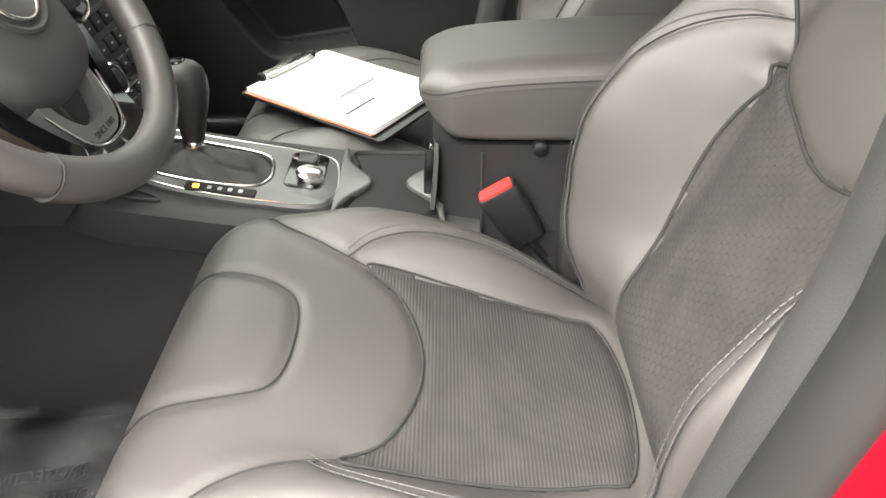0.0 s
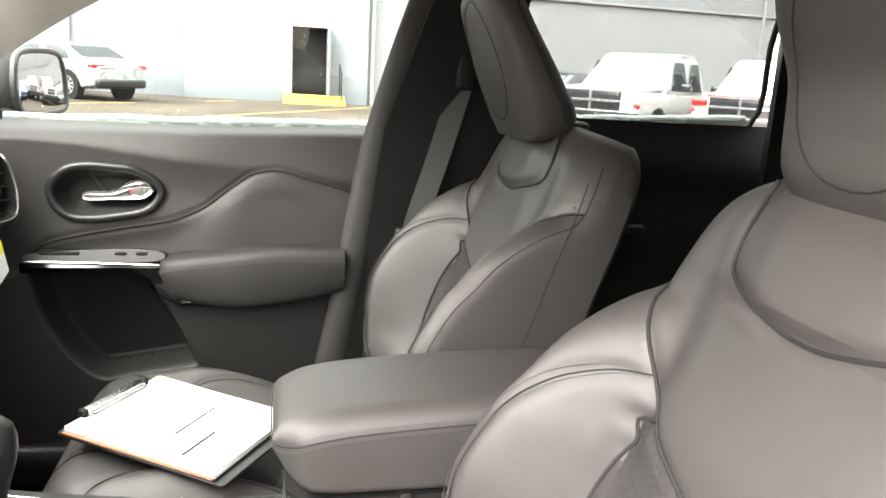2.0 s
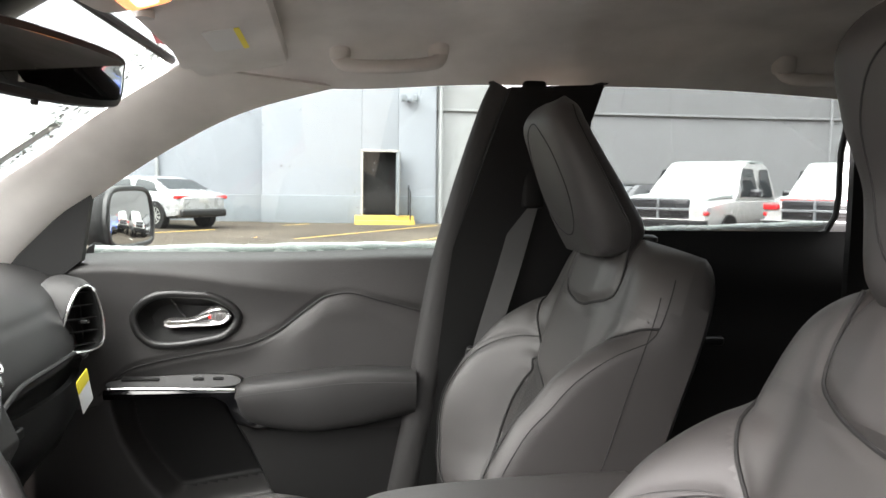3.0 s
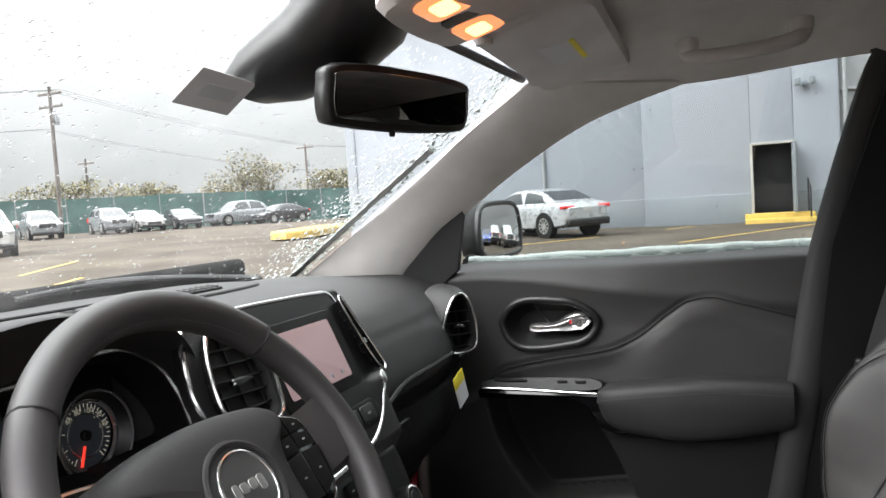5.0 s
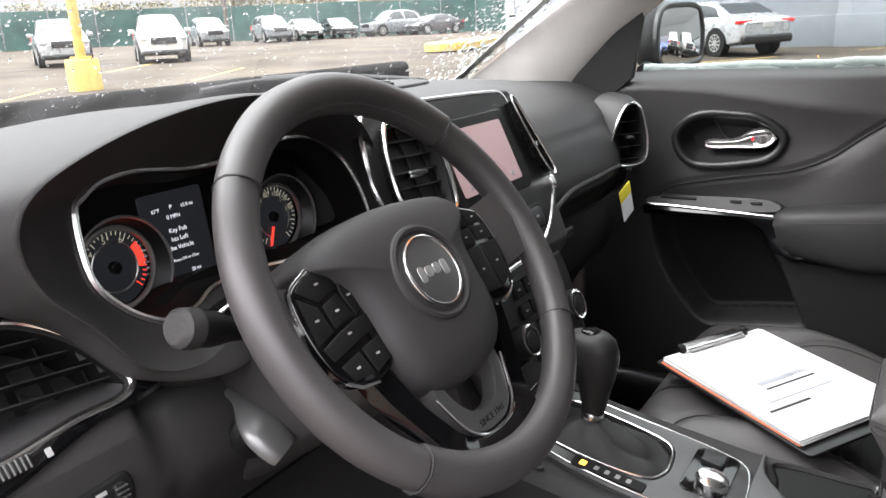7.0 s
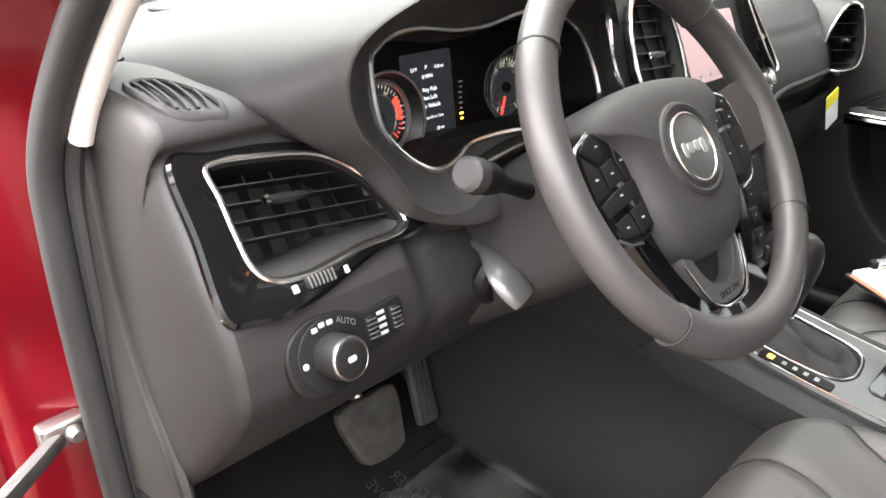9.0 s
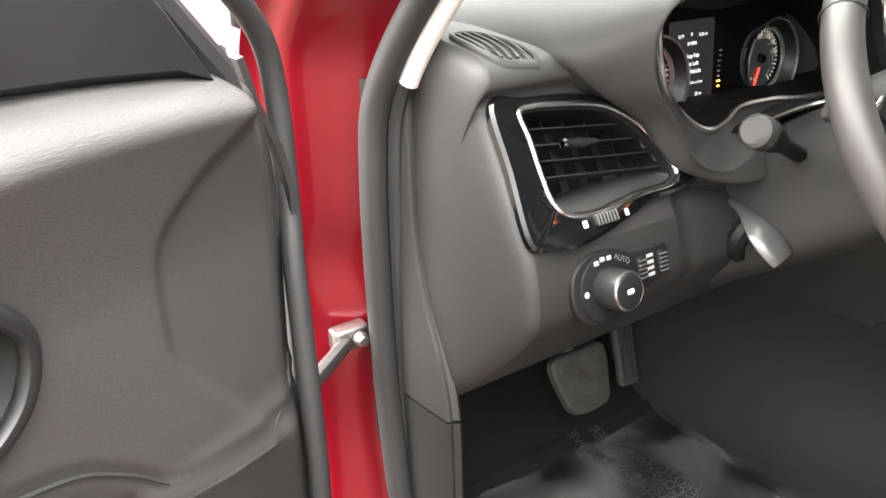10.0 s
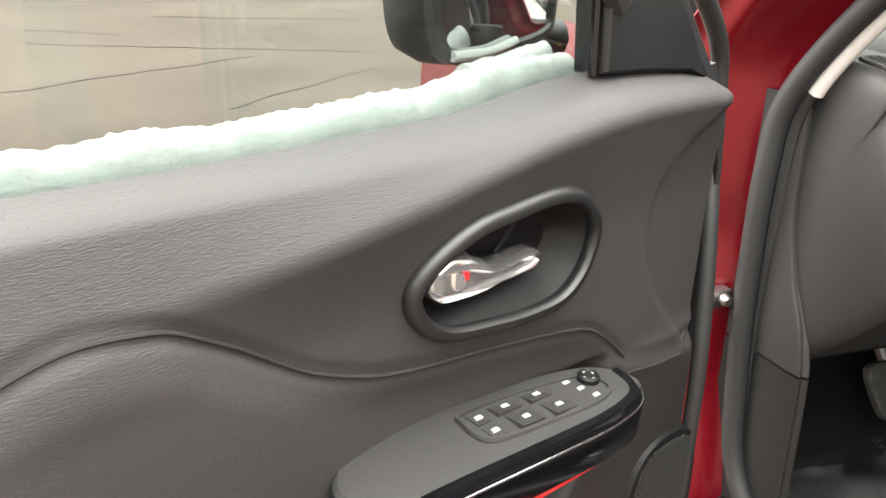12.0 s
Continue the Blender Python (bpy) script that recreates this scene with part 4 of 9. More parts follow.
passenger_glass = part("window_1", pane(FRONT_WIN), GLASS, None, kind="structure")
tagged(passenger_glass, "clear front side window specked with rain", "window")
rear_glass = tagged(part("window_2", pane(REAR_WIN), TINTED, None, kind="structure"), "lightly tinted rear side window specked with rain", "window")
rear_glass_l = tagged(part("window_3", flip(pane(REAR_WIN)), TINTED, None, kind="structure"), "lightly tinted rear side window on the open side", "window")
part("window_seal", tube(side_sheet(FRONT_WIN, -0.006, 4), 0.007, 8, True), RUBBER, body)
part("window_seal", tube(side_sheet(REAR_WIN, -0.006, 4), 0.007, 8, True), RUBBER, body)
part("window_seal", flip(tube(side_sheet(REAR_WIN, -0.006, 4), 0.007, 8, True)), RUBBER, body)

# door mirror corner cover beside the pillar foot
tri = [(0.37, 1.12), (0.335, 1.165), (0.265, 1.235), (0.190, 1.300), (0.200, 1.24), (0.213, 1.155), (0.25, 1.125)]
part("corner_cover", thick(([Vector((0.738, y, z)) for y, z in tri], [tuple(range(len(tri)))]), 0.02), PLASTIC_DARK, body)


# windscreen
def screen_sheet(u, v):
    lo = Vector((0.70 * u, 0.86 - 0.22 * abs(u) ** 2.2, 1.115 + 0.01 * abs(u)))
    hi = Vector((0.575 * u, 0.05 - 0.06 * abs(u) ** 2, 1.578 - 0.035 * abs(u) ** 2))
    p = lo.lerp(hi, v)
    return p + Vector((0, 0.03, 0.05)) * math.sin(math.pi * v) * 0.8 * (1 - abs(u) ** 3)


wsc = tagged(part("window_4", surf(screen_sheet, lin(-1, 1, 25), lin(0, 1, 13)), WINDSCREEN, None, kind="structure"), "wet windscreen covered with raindrops and slush", "windscreen")
edge = [screen_sheet(u, 0.985) for u in lin(-1, 1, 30)]
part("windscreen_seal", tube([p + Vector((-0.002, 0.003, 0.003)) for p in RAIL_I], 0.0035), RUBBER, body)
part("windscreen_seal", tube([Vector((-p.x + 0.002, p.y + 0.003, p.z + 0.003)) for p in RAIL_I], 0.0035), RUBBER, body)
part("windscreen_seal", tube(edge, 0.008), RUBBER, body)

# rain on the panes
rnd = random.Random(5)


def drops(fn, count, rmin, rmax, normal, squash=0.45, name="raindrops", label="clear raindrops on the glass", streak=1.0, weight=None, mat=None):
    vs, fs = [], []
    while count > 0:
        u, v = rnd.random(), rnd.random()
        if weight and rnd.random() > weight(u, v):
            continue
        count -= 1
        c = Vector(fn(u, v))
        r = rmin + (rmax - rmin) * rnd.random() ** 3
        n = Vector(normal).normalized()
        a = n.cross(Vector((0, 0, 1))).normalized()
        b = n.cross(a)
        o, k = len(vs), 7
        st = streak * rnd.uniform(0.8, 1.3)
        ang = rnd.uniform(0, 6.28)
        for lev, rr in ((0.0, 1.0), (0.55, 0.8), (0.9, 0.4)):
            for j in range(k):
                t = 2 * math.pi * j / k + ang
                wob = 1 + 0.2 * math.sin(2 * t + ang)
                vs.append(c + (a * math.cos(t) + b * math.sin(t) * st) * (r * rr * wob) + n * (lev * r * squash))
        for q in range(2):
            for j in range(k):
                fs.append((o + q * k + j, o + q * k + (j + 1) % k, o + (q + 1) * k + (j + 1) % k, o + (q + 1) * k + j))
        fs.append(tuple(o + 2 * k + j for j in range(k)))
        fs.append(tuple(reversed([o + j for j in range(k)])))
    return tagged(part(name, (vs, fs), mat or DROP), label, "slush" if mat else "raindrops", kind="stuff")


def on_screen(u, v):
    return Vector(screen_sheet(2 * u - 1, v)) + Vector((0, 0.002, 0.003))


drops(on_screen, 6500, 0.0006, 0.0030, (0, 0.5, 0.85), label="clear raindrops scattered over the windscreen")
drops(lambda u, v: on_screen(0.80 + 0.2 * u, v), 1300, 0.0012, 0.0042, (0, 0.5, 0.85), streak=1.4, label="dense sleet streaks along the windscreen edge",
      weight=lambda u, v: sstep(0.15, 0.9, u))
drops(lambda u, v: on_screen(0.86 + 0.14 * u, v), 1500, 0.0010, 0.0045, (0, 0.5, 0.85), squash=0.7, streak=1.2, name="slush_grains", label="white slush grains along the windscreen edge",
      weight=lambda u, v: sstep(0.1, 1.0, u) ** 2, mat=SNOW)
drops(lambda u, v: (side_x(1.18 + 0.33 * v) + 0.003, 0.1 - 0.68 * u, 1.16 + 0.36 * v), 130, 0.0008, 0.0028, (1, 0, 0.2), label="raindrops on the front side window")
drops(lambda u, v: (side_x(1.22 + 0.3 * v) + 0.003, -0.83 - 0.56 * u, 1.22 + 0.31 * v), 150, 0.0008, 0.0026, (1, 0, 0.2), label="raindrops on the rear side window")


def snow_ridge(path, h, w, seed, name="snow_ridge", label="ridge of wet snow on the window sill"):
    """Lumpy snow lying along a ledge: the path runs along its middle, at its foot."""
    r = random.Random(seed)
    rings = []
    for i, p in enumerate(path):
        p = Vector(p)
        hh = h * (0.95 + 0.16 * noise.noise(p * 16 + Vector((seed, 0, 0))) + 0.07 * noise.noise(p * 60) + 0.07 * noise.noise(p * 190))
        ww = w * (1 + 0.35 * noise.noise(p * 40))
        d = (Vector(path[min(i + 1, len(path) - 1)]) - Vector(path[max(i - 1, 0)])).normalized()
        s = d.cross(Vector((0, 0, 1))).normalized()
        rings.append([p + s * ww * math.cos(a) + Vector((0, 0, max(hh, h * 0.3) * math.sin(a) * (1 + 0.07 * noise.noise(p * 170 + Vector((3 * a, 0, 0)))))) for a in lin(0, math.pi, 13)] + [p - Vector((0, 0, 0.004))])
    return solid(name, loft(rings), SNOW, label, "snow")


snow_ridge([(side_x(1.15) + 0.012, 0.21 - 0.0045 * i, 1.160 + 0.014 * i / 170) for i in range(164)], 0.019, 0.013, 3)
snow_ridge([(side_x(1.2) + 0.012, -0.83 - 0.0055 * i, 1.208 + 0.022 * i / 100) for i in range(110)], 0.013, 0.012, 4)
snow_ridge([Vector(screen_sheet(1 - 0.02, 0.02 + 0.0075 * i)) + Vector((-0.008, 0.006, 0.004)) for i in range(90)], 0.008, 0.014, 6, label="slush frozen along the windscreen edge")

# wiper lying at the windscreen foot
wp = thing("windscreen_wiper", (0.35, 0.75, 1.15), "black windscreen wiper resting at the glass foot", "wiper")
wpath = [Vector(screen_sheet(u, 0.07 + 0.05 * math.sin(3 * (u + 0.2)))) + Vector((0, 0.010, 0.007)) for u in lin(0.1, 0.88, 24)]
part("blade", tube(wpath, 0.0045, 8), RUBBER, wp)
part("arm", tube([p + Vector((0, 0.008, 0.003)) for p in wpath[6:]], 0.0045, 8), PLASTIC_SMOOTH, wp)
part("cowl", thick(surf(lambda u, v: Vector(screen_sheet(u, 0.0)) + Vector((0, 0.01 + 0.14 * v, -0.01 - 0.02 * v)), lin(-1, 1, 30), lin(0, 1, 4)), 0.01), PLASTIC_DARK, body)
part("bonnet", surf(lambda u, v: Vector((0.84 * u, 0.92 - 0.2 * abs(u) ** 3 + 1.0 * v, 1.07 - 0.03 * abs(u) ** 4 - 0.16 * v ** 1.3)), lin(-1, 1, 31), lin(0, 1, 16)), RED_PAINT, body)

# B pillar, belt side
bp_out = [(-0.535, 1.17), (-0.575, 1.30), (-0.625, 1.46), (-0.645, 1.515), (-0.835, 1.525), (-0.815, 1.45), (-0.80, 1.19), (-0.78, 0.9), (-0.74, 0.45), (-0.40, 0.45), (-0.44, 0.65), (-0.50, 0.90)]


def bpillar_geo(off=0.0):
    zc = lambda z: side_x(max(z, 1.12)) - 0.035 - off
    f = [Vector((zc(z), y, z)) for y, z in bp_out]
    return thick((f, [tuple(range(len(f)))]), 0.05)


# near-black on this side only: the gap's shade is in the colour
part("b_pillar", bpillar_geo(), PLASTIC_DARK, body, "pillar trim, blackened for the dark gap behind the belt")
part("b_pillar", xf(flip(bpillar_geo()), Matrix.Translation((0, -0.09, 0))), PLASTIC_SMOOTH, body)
edge_b = crom([(0.715, -0.42, 0.55), (0.715, -0.47, 0.80), (0.71, -0.52, 1.10), (0.70, -0.565, 1.28), (0.675, -0.62, 1.46), (0.665, -0.645, 1.515)], 8)
part("pillar_edge", tube(edge_b, 0.034, 12, flat=0.55), PLASTIC, body)
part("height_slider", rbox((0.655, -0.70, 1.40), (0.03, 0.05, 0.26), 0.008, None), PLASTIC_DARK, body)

# rear lining, blackened to stand for the dark rear, and the outer skin that closes the car
for sx in (1, -1):
    f = (lambda g: g) if sx == 1 else flip
    part("rear_door_panel", f(thick(surf(lambda y, z: (0.745 + 0.03 * sstep(1.1, 1.22, z) - 0.02 * math.exp(-((z - 0.95) / 0.05) ** 2), y, z), lin(-0.78, -1.75, 20), lin(0.45, 1.215, 20)), 0.02)), PLASTIC_DARK, body, "rear door lining, blackened for the dark rear cabin")
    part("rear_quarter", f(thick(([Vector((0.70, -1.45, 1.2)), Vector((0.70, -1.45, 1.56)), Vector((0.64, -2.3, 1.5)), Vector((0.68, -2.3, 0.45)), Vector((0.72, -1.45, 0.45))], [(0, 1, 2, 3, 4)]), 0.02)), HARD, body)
part("rear_door_pull", rbox((0.712, -1.06, 0.975), (0.03, 0.20, 0.02), 0.006), PLASTIC_SMOOTH, body)
part("tail_lining", rbox((0, -2.28, 1.0), (1.4, 0.05, 1.15), 0.02), HARD, body)
part("outer_side", thick(surf(lambda y, z: (0.86 - 0.03 * ((z - 0.7) / 0.4) ** 2, y, z), lin(0.44, -2.3, 20), lin(0.3, 1.14, 10)), 0.01), RED_PAINT, body)
part("outer_side", flip(thick(surf(lambda y, z: (0.86 - 0.03 * ((z - 0.7) / 0.4) ** 2, y, z), lin(-0.80, -2.3, 14), lin(0.3, 1.14, 10)), 0.01)), RED_PAINT, body)
part("front_fender", thick(surf(lambda y, z: (0.87 - 0.03 * ((z - 0.7) / 0.4) ** 2 - 0.03 * sstep(0.95, 1.12, z), y, z), lin(0.455, 1.8, 20), lin(0.3, 1.115, 10)), 0.01), RED_PAINT, body)
part("front_fender", flip(thick(surf(lambda y, z: (0.885 - 0.03 * ((z - 0.7) / 0.4) ** 2 - 0.05 * sstep(0.95, 1.12, z), y, z), lin(0.47, 1.8, 20), lin(0.3, 1.115, 10)), 0.01)), RED_PAINT, body)

# floor, sills, tunnel, bulkhead
part("carpet", thick(surf(lambda x, y: (x, y, 0.385 + 0.16 * sstep(0.42, 0.75, y) + 0.012 * noise.noise(Vector((x * 7, y * 7, 0)))), lin(-0.76, 0.76, 40), lin(-2.2, 0.8, 60)), 0.03), CARPET, body, "black carpet floor")
part("bulkhead", rbox((0, 0.82, 0.8), (1.5, 0.04, 0.8), 0.02), CARPET, body)
for sx in (1, -1):
    f = (lambda g: g) if sx == 1 else flip
    part("sill_trim", f(rbox((0.755, -0.15, 0.43), (0.09, 1.05, 0.10), 0.03)), PLASTIC_SMOOTH, body)
    part("sill", f(rbox((0.825, -0.2, 0.36), (0.07, 1.3, 0.14), 0.03)), RED_PAINT, body)
tun = [(-2.0, 0.52), (-0.3, 0.52), (0.3, 0.55), (0.7, 0.68)]
part("tunnel", loft([[(-0.095, y, 0.38), (-0.085, y, z), (-0.06, y, z + 0.02), (0.06, y, z + 0.02), (0.085, y, z), (0.095, y, 0.38)] for y, z in tun]), CARPET, body)

# red hinge pillar with its seal, seen in the open doorway
hp = crom([(-0.742, 0.378, 0), (-0.765, 0.405, 0), (-0.80, 0.425, 0), (-0.835, 0.445, 0), (-0.845, 0.475, 0), (-0.865, 0.485, 0)], 6)


def hinge_face(u, z):
    i = u * (len(hp) - 1)
    p = hp[int(i)].lerp(hp[min(int(i) + 1, len(hp) - 1)], i % 1)
    lean = 0.10 * max(0, z - 1.08)
    dent = 0.010 * math.exp(-((z - 0.885) / 0.045) ** 2 - ((u - 0.35) / 0.25) ** 2) - 0.008 * sstep(0.80, 0.77, z) * sstep(0.2, 0.4, u)
    rise = 0.10 * sstep(1.10, 1.35, z) * 2.3
    return (p.x + lean * 0.45, p.y + dent - 0.04 * sstep(0.70, 0.45, z) - rise * (1 - 0.25 * u) * 0.9, z)


part("hinge_pillar", thick(surf(hinge_face, lin(0, 1, 30), lin(0.33, 1.35, 60)), 0.004), RED_PAINT, body, "glossy dark red door pillar")
SEAL = crom([(-0.755, 0.20, 0.46), (-0.762, 0.28, 0.48), (-0.768, 0.345, 0.56), (-0.772, 0.365, 0.70), (-0.774, 0.375, 0.85), (-0.775, 0.375, 1.0), (-0.772, 0.362, 1.09), (-0.755, 0.30, 1.19), (-0.735, 0.20, 1.29), (-0.72, 0.07, 1.375), (-0.705, -0.10, 1.45), (-0.70, -0.30, 1.51), (-0.70, -0.55, 1.55)], 10)
part("door_seal", tube(SEAL, 0.015, 10), RUBBER, body, "black rubber door seal")
part("seal_lip", tube([p + Vector((0.018, -0.012, 0.0)) for p in SEAL if p.z < 1.10], 0.008, 8), RUBBER, body)
part("pillar_edge_trim", tube([p + Vector((0.021, -0.014, 0.0)) for p in SEAL if p.z > 1.095], 0.0105, 10), PILLAR, body, "light grey pillar trim edge")
# kick panel between seal and dash end
def trim_row(z):
    ye = lerp_table([(0.40, 0.262), (0.60, 0.268), (0.74, 0.275), (0.80, 0.290), (0.86, 0.319), (0.95, 0.344), (1.095, 0.352)], z)
    return crom([(-0.770, 0.405, z), (-0.764, 0.385, z), (-0.759, 0.5 * (0.385 + ye), z), (-0.752, ye + 0.006, z), (-0.745, ye, z), (-0.730, ye + 0.012, z), (-0.70, 0.45, z)], 4)


# blacker than the trim above: footwell shade goes into its colour
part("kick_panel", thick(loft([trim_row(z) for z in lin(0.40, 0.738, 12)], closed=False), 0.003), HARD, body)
# darker than the dash pad, so doorway shade is in the colour
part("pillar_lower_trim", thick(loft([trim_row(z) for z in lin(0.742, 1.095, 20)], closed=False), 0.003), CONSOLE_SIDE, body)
# driver-side B pillar rubber and red edge
B_Y = [(0.40, -0.40), (0.47, -0.43), (0.70, -0.470), (0.918, -0.507), (1.0, -0.524), (1.054, -0.535), (1.09, -0.538), (1.15, -0.543), (1.25, -0.562), (1.45, -0.63), (1.55, -0.67)]
SEAL_B = crom([(-0.715 + 0.05 * max(0, z - 1.2), y, z) for z, y in B_Y], 10)
part("door_seal", tube(SEAL_B, 0.030, 14, flat=0.7), RUBBER, body, "soft black door opening seal")
part("outer_seal", tube([p + Vector((-0.036, 0.010, 0.0)) for p in SEAL_B], 0.020, 12), PLASTIC_SMOOTH, body, "smooth black outer door seal")
part("b_pillar_skin", thick(surf(lambda u, z: (-0.764 - 0.11 * u + 0.16 * max(0, z - 1.1), lerp_table(B_Y, z) + 0.014 - 0.02 * u ** 0.5 - 0.16 * u ** 3, z), lin(0, 1, 14), lin(0.40, 1.5, 30)), 0.004), RED_PAINT, body)
# check strap with its bolt
cs = thing("door_check_strap", (-0.80, 0.40, 0.80), "steel door check strap bolted to the red pillar", "door check")
part("bracket", rbox((-0.80, 0.405, 0.803), (0.045, 0.022, 0.028), 0.004), STEEL, cs)
part("bolt", lathe([(0.001, 0.012), (0.006, 0.012), (0.009, 0.006), (0.009, 0.0)], 12, basis((-0.793, 0.392, 0.805), (1, 0, 0), (0, 0, 1))), STEEL, cs)
part("strap", tube([(-0.805, 0.400, 0.800), (-0.83, 0.385, 0.795), (-0.87, 0.36, 0.79), (-0.91, 0.34, 0.785)], 0.008, 8, flat=1.4), STEEL, cs)


# ---- doors ----
def on_passenger(s, d, z):
    return Vector((0.745 - d, 0.37 - s, z))


def on_driver(s, d, z):
    return Vector((-0.895 - 0.904 * s + 0.428 * d, 0.279 - 0.428 * s - 0.904 * d, z))


WAVE = [(0.0, 0.845), (0.07, 0.845), (0.12, 0.850), (0.165, 0.860), (0.20, 0.893), (0.24, 0.922), (0.30, 0.938), (0.377, 0.953), (0.473, 0.970), (0.54, 0.998), (0.61, 1.052), (0.65, 1.077), (0.69, 1.083), (0.76, 1.066), (0.87, 1.034), (0.95, 1.01)]


def wave_z(s):
    return lerp_table(WAVE, s)


SILL_DROP = [0.0]


def sill_z(s):
    return 1.146 - SILL_DROP[0] * sstep(0.25, 0.42, s) + 0.018 * sstep(0, 0.22, s) + 0.009 * sstep(0.5, 0.9, s)


RING = smooth2([(0.249, 1.036), (0.262, 1.058), (0.288, 1.077), (0.322, 1.084), (0.37, 1.082), (0.408, 1.078), (0.444, 1.060), (0.461, 1.037), (0.452, 1.010), (0.426, 0.990), (0.38, 0.980), (0.335, 0.974), (0.292, 0.975), (0.266, 0.990), (0.252, 1.012)], 5)


def in_poly(x, y, poly):
    c, j = False, len(poly) - 1
    for i in range(len(poly)):
        (x0, y0), (x1, y1) = poly[i], poly[j]
        if (y0 > y) != (y1 > y) and x < (x1 - x0) * (y - y0) / (y1 - y0) + x0:
            c = not c
        j = i
    return c


def pocket_edges(s, z):
    """Front and rear edge and floor of the map pocket."""
    return lerp_table([(0.60, 0.350), (0.625, 0.325), (0.644, 0.299), (0.70, 0.254), (0.778, 0.215), (0.875, 0.196)], z), 0.458 + (0.789 - z) * 0.55, 0.625 + 0.15 * max(0.0, s - 0.334)


def panel_d(s, z):
    """Relief of the door lining, with its creases rounded."""
    return sum(panel_raw(s, z + k) * w for k, w in ((-0.007, 0.2), (-0.0035, 0.2), (0.0, 0.2), (0.0035, 0.2), (0.007, 0.2)))


def panel_raw(s, z):
    zs, zw = sill_z(s), wave_z(s)
    front = 1 - sstep(0.50, 0.66, s)
    zc = min(zs - 0.014, lerp_table([(0.0, 1.128), (0.2, 1.136), (0.31, 1.129), (0.39, 1.118), (0.46, 1.107), (0.55, 1.096), (0.62, 1.088), (0.93, 1.06)], s))
    up = min(1.0, max(0.0, (z - zc) / (zs - zc)))
    under = min(1.0, max(0.0, (z - 1.020) / (zc - 1.020)))
    d = (0.024 * front + 0.012 * (1 - front)) * (under ** 1.5) * (1 - up) - 0.006 * up
    d -= 0.03 * sstep(zs - 0.010, zs + 0.006, z)
    # edge rolls back at the front
    d -= 0.035 * (1 - sstep(0.0, 0.05, s)) 
    sc = lerp_table([(0.83, 0.06), (0.843, 0.067), (0.924, 0.128), (0.98, 0.153), (1.04, 0.152), (1.088, 0.116), (1.111, 0.074), (1.13, 0.03)], z)
    d -= 0.007 * (1 - sstep(sc - 0.010, sc + 0.004, s)) * sstep(0.82, 0.84, z)
    # below the wave line
    below = sstep(zw + 0.001, zw - 0.045, z) ** 0.6
    d += below * (0.015 * sstep(0.45, 0.62, s) * (1 - sstep(0.02, 0.22, zw - z)) - 0.012 * sstep(0.1, 0.3, s) * (1 - sstep(0.45, 0.65, s)))
    d -= 0.006 * math.exp(-((z - zw - 0.001) / 0.004) ** 2)
    # low panel and map pocket
    low = sstep(0.875, 0.855, z)
    a, b, c = pocket_edges(s, z)
    d += 0.005 * low - low * 0.075 * sstep(a - 0.004, a + 0.022, s) * (1 - sstep(b - 0.022, b + 0.004, s)) * sstep(c - 0.004, c + 0.016, z)
    return d


def edge_s(s, z):
    """The lining's front edge: it bows forward in the middle and back at the sill."""
    return s - lerp_table([(0.40, 0.004), (0.80, 0.006), (0.87, 0.008), (0.96, 0.012), (1.02, 0.014), (1.08, 0.0), (1.12, -0.022), (1.17, -0.035)], z) * (1 - sstep(0.0, 0.11, s))


def lining(place):
    us, vs_ = lin(0.0, 0.93, 260), lin(0.47, 1.17, 210)

    def f(s, v):
        z = 0.47 + (sill_z(s) + 0.004 - 0.47) * (v - 0.47) / 0.70
        lim = 0.93 - 0.13 * sstep(1.17, 0.60, z) * 0.9
        s = s * lim / 0.93
        return place(edge_s(s, z) if place is on_driver else s, panel_d(s, z), z)
    return surf(f, us, vs_), us, vs_


